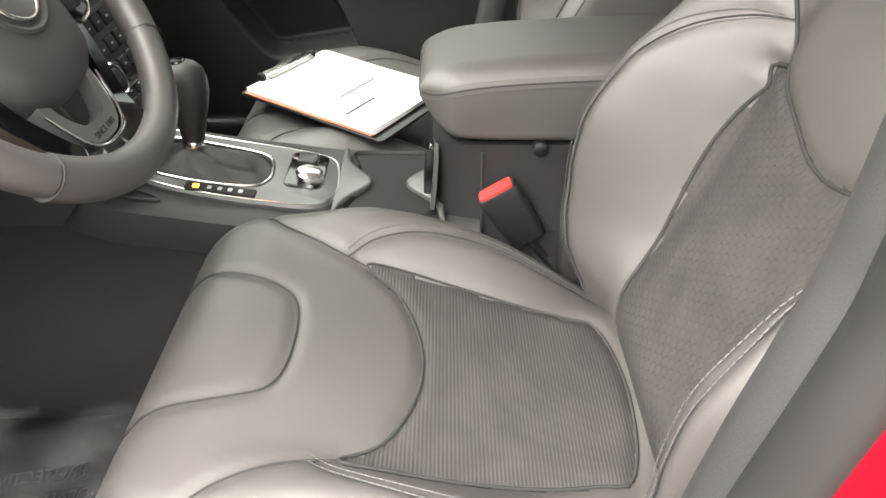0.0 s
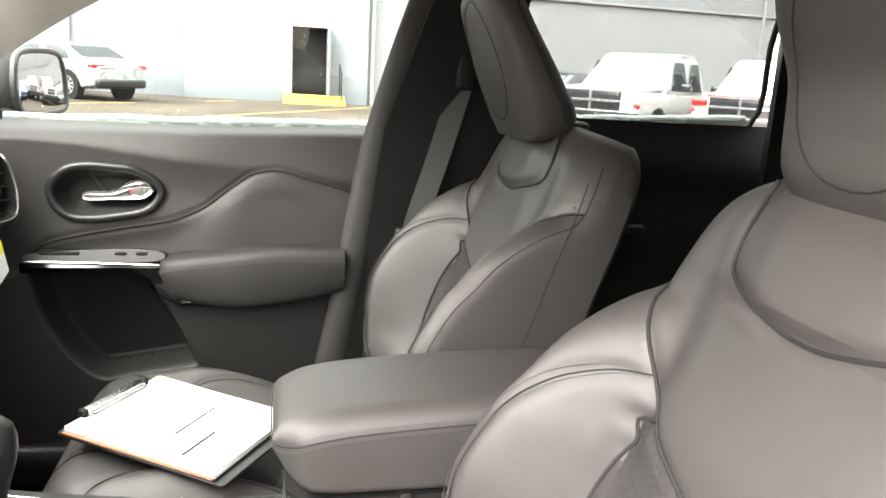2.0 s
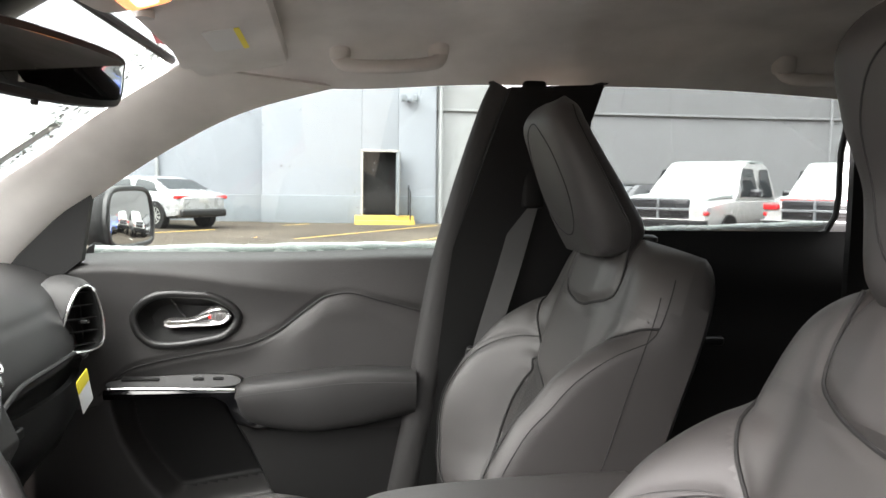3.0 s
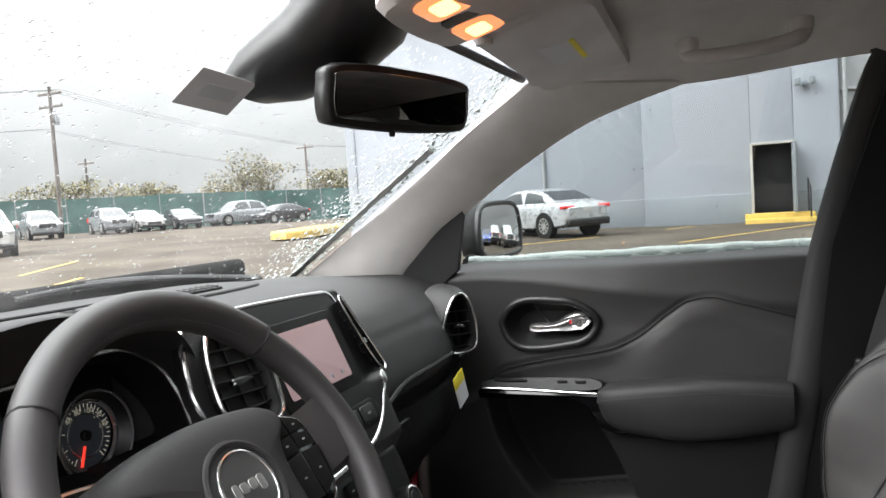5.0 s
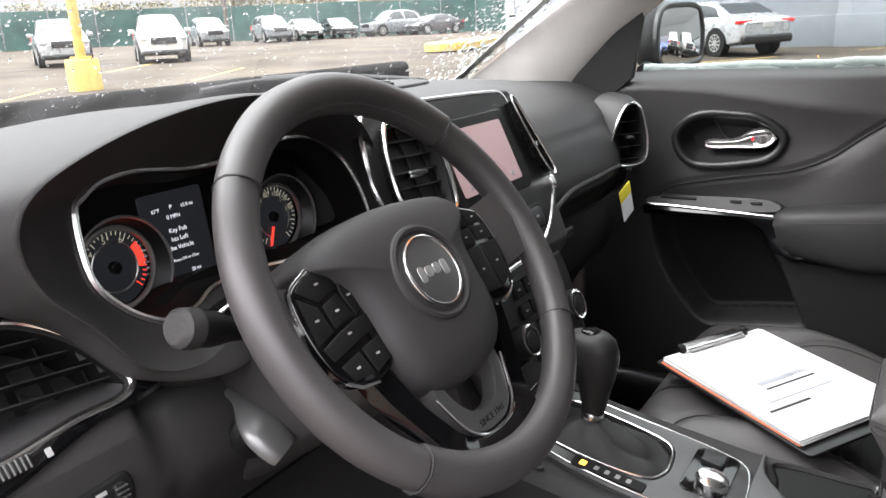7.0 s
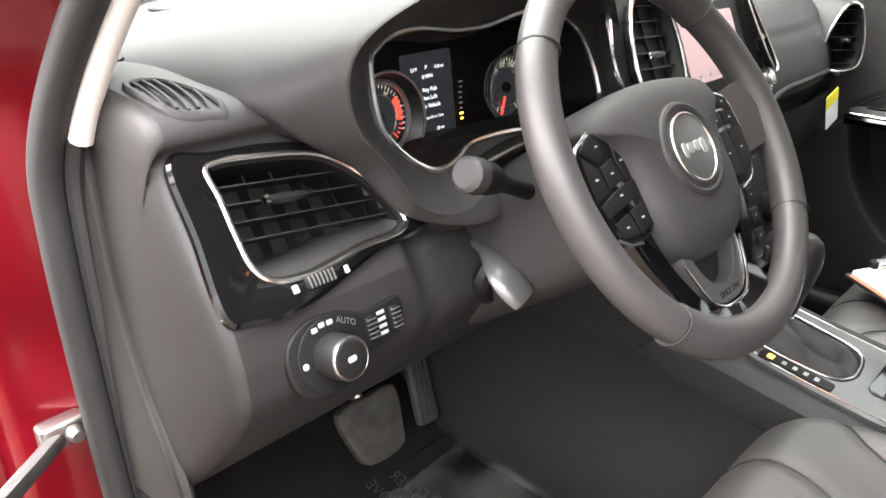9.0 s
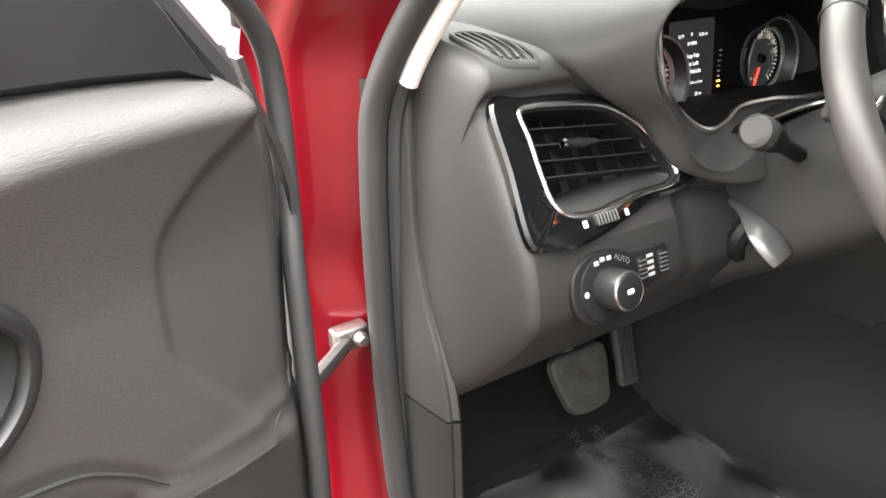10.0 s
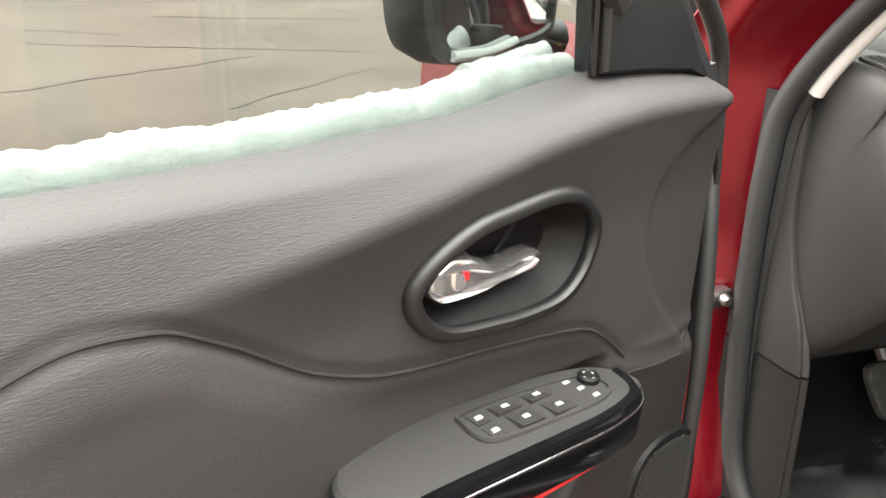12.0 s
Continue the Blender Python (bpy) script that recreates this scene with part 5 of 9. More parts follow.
def build_door(place, name, label, at, driver):
    SILL_DROP[0] = 0.014 if driver else 0.0
    door = thing(name, at, label, "car door", kind="structure")
    g, us, vs_ = lining(place)
    # leave the handle opening free
    nu, keep = len(us), []
    inn = inset(RING, 0.001)
    for f in g[1]:
        j, i = f[0] % nu, f[0] // nu
        z = 0.47 + (sill_z(us[j]) + 0.004 - 0.47) * (vs_[i] - 0.47) / 0.70
        lim = 0.93 - 0.13 * sstep(1.17, 0.60, z) * 0.9
        if not in_poly(us[j] * lim / 0.93, z, inn):
            keep.append(f)
    low, hard, soft = [], [], []
    for f in keep:
        s, z = us[f[0] % nu], 0.47 + (sill_z(us[f[0] % nu]) + 0.004 - 0.47) * (vs_[f[0] // nu] - 0.47) / 0.70
        s *= (0.93 - 0.13 * sstep(1.17, 0.60, z) * 0.9) / 0.93
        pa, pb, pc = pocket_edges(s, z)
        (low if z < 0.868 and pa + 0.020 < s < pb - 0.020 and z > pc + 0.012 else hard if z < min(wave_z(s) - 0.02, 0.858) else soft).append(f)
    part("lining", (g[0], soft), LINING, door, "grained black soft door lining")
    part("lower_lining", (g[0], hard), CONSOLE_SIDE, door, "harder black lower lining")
    # pocket faces take near-black plastic to stand for the recess's shade
    part("map_pocket", (g[0], low), PLASTIC_DARK, door, "map pocket, its shade put into blacker plastic")
    # outer skin and shell
    part("skin", thick(surf(lambda s, z: place(s - 0.06, -0.10 + 0.05 * ((z - 0.85) / 0.35) ** 2 * 0.5, z), lin(0.035 if driver else 0.0, 1.0, 20), lin(0.36, 1.12, 12)), 0.008), RED_PAINT, door, "dark red painted outer skin")
    part("front_edge", thick(surf(lambda d, z: place((edge_s(0.0, z) if driver else 0.0) - 0.004 - 0.04 * sstep(-0.03, -0.09, d), d, z), lin(-0.03, -0.10, 6), lin(0.40, 1.15, 20)), 0.006), RUBBER if driver else RED_PAINT, door)
    if driver:
        seal = crom([(0.020, 0.004, 0.60), (0.014, 0.002, 0.76), (0.006, -0.008, 0.87), (-0.008, -0.024, 0.96), (-0.028, -0.042, 1.02), (-0.038, -0.054, 1.11), (-0.018, -0.052, 1.17), (0.05, -0.045, 1.235), (0.14, -0.040, 1.31), (0.23, -0.035, 1.39)], 6)
        part("door_seal", tube([place(p.x, p.y, p.z) for p in seal], 0.0105, 10), RUBBER, door, "soft rubber seal along the door's front edge")
    # handle: rim, bowl, lever, lock slider
    rim = [place(s, panel_d(s, z) + 0.004, z) for s, z in RING]
    part("handle_rim", tube(rim, 0.0085, 10, True, 0.8), PLASTIC_SMOOTH, door)
    rings = []
    for k, (sh, dd) in enumerate(((0.000, 0.001), (0.008, -0.006), (0.018, -0.022), (0.030, -0.030))):
        rings.append([place(s, dd + panel_d(s, z) * (1 - k / 3), z) for s, z in inset(RING, sh)])
    # near-black bowl: the hollow's shade is part of its colour
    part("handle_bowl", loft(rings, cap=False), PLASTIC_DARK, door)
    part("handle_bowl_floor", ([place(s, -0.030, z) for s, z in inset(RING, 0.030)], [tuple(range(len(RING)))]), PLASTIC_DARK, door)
    up_z = [(0.306, 1.022), (0.309, 1.0255), (0.316, 1.028), (0.352, 1.029), (0.372, 1.0335), (0.388, 1.044), (0.404, 1.052), (0.424, 1.056), (0.434, 1.0525), (0.443, 1.044), (0.447, 1.036)]
    dn_z = [(0.306, 1.014), (0.309, 1.0105), (0.316, 1.0075), (0.341, 1.009), (0.362, 1.0115), (0.384, 1.011), (0.407, 1.0125), (0.427, 1.015), (0.438, 1.022), (0.443, 1.028), (0.447, 1.034)]
    rest = lambda s: -0.012 + 0.014 * sstep(0.30, 0.42, s)
    # a thick rail above, a thin one below, and a hollow between them
    across = ((0.0, -0.014), (0.0, -0.003), (0.03, 0.001), (0.08, 0.0032), (0.14, 0.0012), (0.18, -0.0022), (0.40, -0.0034), (0.56, -0.0024), (0.62, 0.0015), (0.72, 0.0052), (0.84, 0.0062), (0.95, 0.0035), (1.0, -0.002), (1.0, -0.014))
    ss = [0.306, 0.3075, *lin(0.309, 0.443, 34), 0.445, 0.447]
    hd = part("handle", loft([[place(s, rest(s) + h, lerp_table(dn_z, s) + (lerp_table(up_z, s) - lerp_table(dn_z, s)) * v) for v, h in across] for s in ss]), HANDLE, door, "chrome inner handle")

    def on_handle(out, lo, hi, bev):
        """A small raised pad in the hollow of the handle."""
        return loft([[place(s, rest(s) + lo, z) for s, z in out], [place(s, rest(s) + hi - bev, z) for s, z in out], [place(s, rest(s) + hi, z) for s, z in inset(out, bev)]])
    lk = smooth2([(0.4405, 1.0470), (0.422, 1.0425), (0.400, 1.0375), (0.3985, 1.030), (0.402, 1.0235), (0.412, 1.0205), (0.428, 1.0225), (0.441, 1.0300)], 3)
    part("slider_gap", tube([place(s, rest(s) - 0.0016, z) for s, z in inset(lk, -0.0008)], 0.0008, 5, True), SEAM, hd)
    ls = part("lock_slider", on_handle(lk, -0.004, 0.0002, 0.0008), CHROME, hd, "chrome lock slider")
    for q in ([(0.4385, 1.0455), (0.4290, 1.0430), (0.4290, 1.0265), (0.4390, 1.0305)], [(0.4170, 1.0395), (0.4065, 1.0365), (0.4050, 1.0245), (0.4165, 1.0245)]):
        part("slider_grip", on_handle(smooth2(q, 3), -0.001, 0.0022, 0.0014), HANDLE, ls)
    part("lock_mark", on_handle([(0.4040, 1.0372), (0.3998, 1.0360), (0.3998, 1.0290), (0.4040, 1.0290)], -0.001, 0.0012, 0.0003), RED_PLASTIC, ls, "red unlocked mark")
    part("bowl_rib", tube([place(s, d, z) for s, d, z in ((0.322, -0.010, 1.068), (0.328, -0.016, 1.058), (0.336, -0.020, 1.044), (0.348, -0.022, 1.030))], 0.0016, 6), PLASTIC_SMOOTH, door)
    # armrest
    arm = []
    for s, z0, z1, d in ((0.50 if driver else 0.46, 0.850, 0.893, 0.055), (0.53 if driver else 0.49, 0.815, 0.905, 0.075), (0.60, 0.795, 0.918, 0.082), (0.68, 0.80, 0.926, 0.080), (0.76, 0.812, 0.926, 0.076), (0.835, 0.828, 0.922, 0.070)):
        z0, z1 = (z0 - 0.035, z1 - 0.035) if driver else (z0, z1)
        arm.append([(s, -0.02, z1 - 0.004), (s, d * 0.55, z1), (s, d * 0.9, z1 - 0.005), (s, d, z1 - 0.022), (s, d * 0.97, (z0 + z1) / 2), (s, d * 0.8, z0 + 0.012), (s, d * 0.5, z0), (s, -0.02, z0 - 0.004)])
    dense = [[Vector(p) for p in r] for r in arm]
    rows = []
    for cols in zip(*dense):
        rows.append(crom(cols, 5))
    rr = [crom([rows[j][i] for j in range(len(rows))], 4) for i in range(len(rows[0]))]
    v, f = loft(rr, closed=False)
    ag = part("armrest", ([place(p.x, p.y, p.z) for p in v], f), PLASTIC, door, "padded black armrest")
    caps = [rr[0], rr[-1]]
    part("armrest_end", join(*[([place(p.x, p.y, p.z) for p in c], [tuple(range(len(c)))]) for c in caps]), PLASTIC, ag)
    sline = [place(p[0], p[1] + 0.001, p[2]) for p in [r[int(len(r) * 0.42)] for r in rr]]
    part("stitching", stitches(sline, 0.006), STITCH, ag)
    # dark cord draws the shadow line under the padded fold
    part("wave_fold_line", tube([place(s, panel_d(s, wave_z(s) + 0.001) + 0.0022, wave_z(s) + 0.001) for s in lin(0.175, 0.86, 90)], 0.0016, 6), SEAM, door)
    part("front_joint", tube([place(edge_s(s, z) if driver else s, panel_d(s, z) + 0.0005, z) for s, z in ((0.172, 0.846), (0.12, 0.836), (0.072, 0.830), (0.062, 0.842), (0.03, 0.858), (0.004, 0.872))], 0.0018, 6), SEAM, door)
    # line of the lower panel
    part("panel_joint", tube([place(s, panel_d(s, z) + 0.004, z) for s, z in [(0.50, 0.790), (0.58, 0.772), (0.66, 0.785), (0.78, 0.815), (0.84, 0.83)]], 0.003, 6), PLASTIC_SMOOTH, door)
    # switch pack
    if driver:
        top = smooth2([(0.232, 0.062), (0.236, 0.030), (0.262, 0.006), (0.31, -0.008), (0.38, -0.014), (0.46, -0.018), (0.52, -0.012), (0.545, 0.02), (0.52, 0.060), (0.46, 0.072), (0.38, 0.068), (0.29, 0.074)], 5)

        def deck(s, d, h=0.0):
            return place(s, d, 0.893 + 0.014 * sstep(0.25, 0.5, s) - 0.10 * max(0.0, d - 0.02) * 0.6 + h)
        rings = [[deck(s, d, -0.05) for s, d in top], [deck(s, d, -0.004) for s, d in top], [deck(s, d) for s, d in inset(top, 0.004)]]
        pack = part("switch_pack", loft(rings), PLASTIC, door, "black window switch panel")
        bez = smooth2([(0.262, 0.050), (0.270, 0.022), (0.33, 0.006), (0.405, 0.000), (0.418, 0.012), (0.412, 0.045), (0.345, 0.056), (0.29, 0.060)], 5)
        part("switch_bezel", loft([[deck(s, d, 0) for s, d in bez], [deck(s, d, 0.003) for s, d in inset(bez, 0.001)], [deck(s, d, 0.003) for s, d in inset(bez, 0.004)], [deck(s, d, -0.004) for s, d in inset(bez, 0.005)]]), PLASTIC, pack)
        for s0, s1, d0, d1 in ((0.392, 0.408, 0.006, 0.024), (0.392, 0.408, 0.027, 0.044), (0.355, 0.384, 0.008, 0.024), (0.350, 0.379, 0.026, 0.048), (0.318, 0.346, 0.010, 0.027), (0.312, 0.340, 0.029, 0.052), (0.287, 0.301, 0.016, 0.026), (0.283, 0.296, 0.030, 0.040), (0.279, 0.291, 0.044, 0.055)):
            c = [(s0, d0), (s1, d0), (s1, d1), (s0, d1)]
            big = (s1 - s0) > 0.02
            lift = [0.0, 0.0012, 0.0045 if big else 0.002, 0.002]
            k = part("switch", loft([[deck(s, d, -0.003) for s, d in c], [deck(s, d, h * (1 if big else 0.6)) for (s, d), h in zip(inset(c, 0.0008), lift)]]), CONSOLE_SIDE, pack)
            sm, dm = (s0 + s1) / 2, (d0 + d1) / 2
            hh = 0.0026 if big else 0.0016
            part("symbol", loft([[deck(sm + a, dm + b, -0.001 + hh) for a, b in ((-0.0046, -0.0024), (0.0030, -0.0024), (0.0040, 0.0024), (-0.0046, 0.0024))], [deck(sm + a, dm + b, 0.0004 + hh) for a, b in ((-0.0042, -0.0021), (0.0027, -0.0021), (0.0036, 0.0021), (-0.0042, 0.0021))]]), WHITE_PRINT, k)
        kn = [(0.0105 * math.cos(a) + 0.272, 0.0105 * math.sin(a) + 0.030) for a in lin(0, 2 * math.pi, 25)[:-1]]
        kb = part("mirror_knob", loft([[deck(s, d, 0) for s, d in kn], [deck(s, d, 0.006) for s, d in kn], [deck(s, d, 0.008) for s, d in inset(kn, 0.002)], [deck(s, d, 0.006) for s, d in inset(kn, 0.004)]]), PLASTIC_DARK, pack)
        for a in (0, 90, 180, 270):
            q = [(0.272 + 0.006 * math.cos(radians(a)) + 0.0016 * math.cos(radians(b)), 0.030 + 0.006 * math.sin(radians(a)) + 0.0016 * math.sin(radians(b))) for b in (a, a + 120, a + 240)]
            part("arrow", loft([[deck(s, d, 0.006) for s, d in q], [deck(s, d, 0.0068) for s, d in q]]), WHITE_PRINT, kb)
        edge = [(p.x, p.y) for p in crom([(0.234, 0.034, 0), (0.240, 0.058, 0), (0.258, 0.072, 0), (0.30, 0.0765, 0), (0.36, 0.0745, 0), (0.42, 0.0715, 0), (0.50, 0.066, 0)], 6)]
        hang = []
        for i, (s, d) in enumerate(edge):
            (s0, d0), (s1, d1) = edge[max(i - 1, 0)], edge[min(i + 1, len(edge) - 1)]
            nn = Vector((-(d1 - d0), s1 - s0)).normalized()
            deep = 0.034 * sstep(-0.02, 0.25, i / len(edge)) + 0.006
            hang.append([deck(s + nn.x * k, d + nn.y * k, h) for k, h in ((-0.006, 0.0015), (0.001, 0.0015), (0.006, -0.003), (0.008, -0.010), (0.006, -deep), (-0.010, -deep - 0.004))])
        part("pull_trim", loft(hang), GLOSS, door, "gloss black pull trim")
        # thin chrome line drawn for the highlight along the gloss edge
        part("pull_bright_line", tube([(r[2] + r[3]) / 2 for r in hang], 0.0012, 6), CHROME, door)
        # red reflector and pocket wall
        part("courtesy_lens", loft([[deck(s, 0.062 + a, h) for a, h in ((0, -0.044), (0.006, -0.047), (0.006, -0.060), (0, -0.060))] for s in lin(0.30, 0.46, 6)], closed=True), TAIL, door, "red reflector")
        grille = smooth2([(0.155, 0.55), (0.150, 0.66), (0.120, 0.715), (0.060, 0.722), (0.010, 0.690), (0.0, 0.60), (0.01, 0.52), (0.08, 0.50)], 5)
        gr = part("speaker_grille", loft([[place(s, 0.002, z) for s, z in grille], [place(s, 0.010, z) for s, z in inset(grille, 0.004)]]), PLASTIC_DARK, door, "black perforated speaker grille")
        inn2 = inset(grille, 0.012)
        vs, fs = [], []
        for i in range(34):
            for j in range(46):
                s, z = 0.004 + 0.0045 * i + 0.00225 * (j % 2), 0.51 + 0.0045 * j
                if in_poly(s, z, inn2):
                    o = len(vs)
                    vs.extend([place(s + 0.0016 * math.cos(a), 0.0115, z + 0.0016 * math.sin(a)) for a in lin(0, 2 * math.pi, 7)[:-1]])
                    vs.extend([place(s + 0.0016 * math.cos(a), 0.009, z + 0.0016 * math.sin(a)) for a in lin(0, 2 * math.pi, 7)[:-1]])
                    fs.append(tuple(range(o, o + 6)))
                    fs.extend([(o + q, o + (q + 1) % 6, o + 6 + (q + 1) % 6, o + 6 + q) for q in range(6)])
        part("grille_holes", (vs, fs), PLASTIC, gr, kind="stuff")
    else:
        strip = [(0.21, 0.897), (0.30, 0.905), (0.40, 0.908), (0.455, 0.905), (0.47, 0.893), (0.44, 0.884), (0.30, 0.882), (0.215, 0.885)]
        sk = smooth2(strip, 4)
        pack = part("switch_pack", loft([[place(s, -0.01, z) for s, z in sk], [place(s, 0.045 - 0.4 * (z - 0.884), z + 0.01) for s, z in sk]]), PLASTIC_SMOOTH, door, "black switch panel")
        part("pull_trim", loft([[place(s, d, z) for d, z in ((0.0, 0.886), (0.052, 0.892), (0.056, 0.884), (0.050, 0.872), (0.0, 0.862))] for s in lin(0.20, 0.475, 12)]), GLOSS, door, "gloss black pull trim")
        part("pull_bright_line", tube([place(s, 0.056, 0.892 + 0.004 * math.sin(8 * s)) for s in lin(0.21, 0.46, 14)], 0.0022, 6), CHROME, door)
        wed = [(0.385, 0.889), (0.465, 0.890), (0.500, 0.852), (0.545, 0.812), (0.505, 0.803), (0.462, 0.815), (0.440, 0.858)]
        part("trim_end", loft([[place(s, d, z) for s, z in o] for d, o in ((-0.03, wed), (0.050, wed), (0.054, inset(wed, 0.004)))]), GLOSS, door)
        for s0 in (0.27, 0.385, 0.425):
            part("switch", rbox((0, 0, 0), (0.075 if s0 < 0.3 else 0.022, 0.014, 0.004), 0.0015, basis(place(s0, 0.036, 0.911), place(1, 0, 0) - place(0, 0, 0), place(0, 0.9, -0.3) - place(0, 0, 0))), PLASTIC_DARK, pack)
        part("lower_pad", loft([[place(0.455 + (0.80 - z) * 0.45, -0.02, z), place(0.47 + (0.80 - z) * 0.45, 0.022, z), place(0.66, 0.030, z), place(0.80, 0.024, z), place(0.83 - 0.1 * (0.83 - z), 0.0, z)] for z in lin(0.55, 0.792, 10)], closed=False), HARD, door)
    return door


build_door(on_passenger, "door_1", "closed front door with black lining and chrome handle", (0.80, -0.1, 0.5), False)
dd = build_door(on_driver, "door_2", "open driver door with black lining, chrome handle and window switches", (-1.25, 0.1, 0.5), True)

# driver's window, its snow, mirror cover and door mirror
DW = [(0.215, 1.120), (0.215, 1.225), (0.34, 1.34), (0.52, 1.45), (0.72, 1.51), (0.98, 1.54), (0.98, 1.130), (0.6, 1.12)]
dgl = part("glass", thick(([on_driver(s, -0.038 + 0.2 * (z - 1.16), z) for s, z in DW], [tuple(range(len(DW)))]), 0.004), GLASS, dd, "clear side window")
dgl.visible_shadow = False
part("window_frame", tube([on_driver(s, -0.03 + 0.2 * (z - 1.16), z) for s, z, _ in crom([(s, z, 0) for s, z in DW[1:6]], 6)], 0.014, 8), RUBBER, dd)
part("belt_strip", tube([on_driver(s, -0.030, sill_z(s) - 0.016) for s in lin(0.2, 0.93, 20)], 0.005, 8), RUBBER, dd)
snow_ridge([on_driver(0.215 + 0.002 * i, -0.071, sill_z(0.215 + 0.002 * i) - 0.008 - 0.004 * (1 - sstep(0.2, 0.35, 0.215 + 0.002 * i))) for i in range(380)], 0.027, 0.020, 11, label="ridge of melting snow on the open door's sill")
cov = [(0.065, 1.142), (0.10, 1.152), (0.17, 1.160), (0.232, 1.166), (0.236, 1.25), (0.24, 1.36), (0.17, 1.28), (0.10, 1.20)]
part("mirror_cover", loft([[on_driver(s, -0.045, z) for s, z in cov], [on_driver(s, -0.018, z) for s, z in cov], [on_driver(s, -0.010, z) for s, z in inset(cov, 0.006)]]), PLASTIC_SMOOTH, dd, "black triangular mirror cover")
part("cover_edge", tube([on_driver(s, -0.02, z) for s, z in ((0.236, 1.166), (0.238, 1.25), (0.242, 1.37))], 0.005, 8), GLOSS, dd)
part("sash_edge", tube([on_driver(s, -0.03, z) for s, z in ((0.03, 1.10), (0.045, 1.145), (0.10, 1.21), (0.17, 1.29), (0.24, 1.37))], 0.012, 8), RUBBER, dd)


def door_mirror(m, name, label, glassmat, at):
    dm = thing(name, at, label, "door mirror")
    sd = 1 if at[0] < 0 else -1
    o = smooth2([(-0.115, -0.045), (-0.085, -0.068), (0.0, -0.072), (0.095, -0.066), (0.115, -0.04), (0.118, 0.02), (0.09, 0.065), (0.0, 0.072), (-0.09, 0.062), (-0.118, 0.01)], 5)
    part("housing", loft([[m @ Vector((x * k, y * k, z)) for x, y in o] for k, z in ((1.0, 0.008), (1.04, 0.0), (1.04, -0.02), (0.95, -0.045), (0.7, -0.065), (0.4, -0.072))]), PLASTIC_DARK, dm, "gloss black housing")
    i = inset(o, 0.010)
    part("rim", ring_plate([p for p in inset(o, -0.003)], i, 0.012, 0.003, m @ Matrix.Translation((0, 0, 0.004))), PLASTIC_SMOOTH, dm)
    part("mirror_glass", plate(i, 0.004, 0.001, m @ Matrix.Translation((0, 0, 0.0095))), glassmat, dm, "mirror glass")
    part("foot", tube([m @ Vector((-sd * 0.06, -0.05, -0.05)), m @ Vector((sd * 0.06, -0.066, -0.035)), m @ Vector((sd * 0.15, -0.075, 0.0))], 0.022, 10), PLASTIC_SMOOTH, dm)
    return dm


door_mirror(basis((0.985, 0.20, 1.232), (0.985, -0.17, 0.0), (0, 0.05, 1)), "door_mirror", "black door mirror dotted with rain", MIRROR, (0.98, 0.2, 1.2))
md = on_driver(0.235, -0.15, 1.242)
door_mirror(basis(md, on_driver(0, 0, 0) - on_driver(1, 0.30, 0), (0, 0.02, 1)), "door_mirror", "black door mirror with slush on its rim, on the open door", MIRROR, tuple(md))
mm = basis(md, on_driver(0, 0, 0) - on_driver(1, 0.30, 0), (0, 0.02, 1))
snow_ridge([mm @ Vector((-0.10 + 0.002 * i, -0.062 - 0.004 * math.sin(i * 0.05), 0.017)) for i in range(60)], 0.006, 0.005, 17, label="slush caught on the door mirror's lower rim")
snow_ridge([on_driver(0.23 + 0.002 * i, -0.085, sill_z(0.23) + 0.004 - 0.0002 * i) for i in range(50)], 0.020, 0.016, 19, label="slush piled at the foot of the door mirror")


# ---- dashboard ----
dash = thing("dashboard", (0, 0.3, 0.75), "black soft dashboard with instruments, vents and a touch screen", "dashboard")

# sections across the car: lists of (y, z) from the windscreen round to the knee edge
SEC_L = [(0.66, 1.120), (0.50, 1.135), (0.38, 1.143), (0.30, 1.139), (0.256, 1.131), (0.242, 1.112), (0.2495, 1.094), (0.222, 1.045), (0.183, 0.985), (0.170, 0.955), (0.165, 0.930), (0.168, 0.900), (0.205, 0.850), (0.265, 0.785), (0.315, 0.742), (0.40, 0.73)]
SEC_C = [(0.83, 1.165), (0.60, 1.185), (0.40, 1.192), (0.26, 1.190), (0.215, 1.183), (0.207, 1.172), (0.185, 1.130), (0.152, 1.062), (0.130, 1.010), (0.115, 0.975), (0.112, 0.960), (0.125, 0.920), (0.098, 0.840), (0.085, 0.79), (0.12, 0.74)]
SEC_R = [(0.72, 1.150), (0.56, 1.172), (0.42, 1.172), (0.32, 1.158), (0.25, 1.130), (0.215, 1.100), (0.190, 1.060), (0.172, 1.015), (0.172, 0.985), (0.190, 0.972), (0.205, 0.955), (0.215, 0.900), (0.23, 0.82), (0.26, 0.76), (0.36, 0.72)]
SEC_E = [(0.62, 1.130), (0.52, 1.150), (0.42, 1.152), (0.34, 1.146), (0.28, 1.125), (0.245, 1.100), (0.225, 1.060), (0.21, 1.015), (0.205, 0.985), (0.215, 0.960), (0.225, 0.930), (0.24, 0.880), (0.25, 0.82), (0.28, 0.76), (0.36, 0.72)]
SEC_K = [(0.80, 1.13), (0.60, 1.15), (0.45, 1.145), (0.40, 1.12), (0.365, 1.08), (0.355, 1.05), (0.35, 1.03), (0.30, 1.0), (0.22, 0.985), (0.185, 0.965), (0.168, 0.93), (0.170, 0.90), (0.205, 0.85), (0.265, 0.785), (0.40, 0.745)]

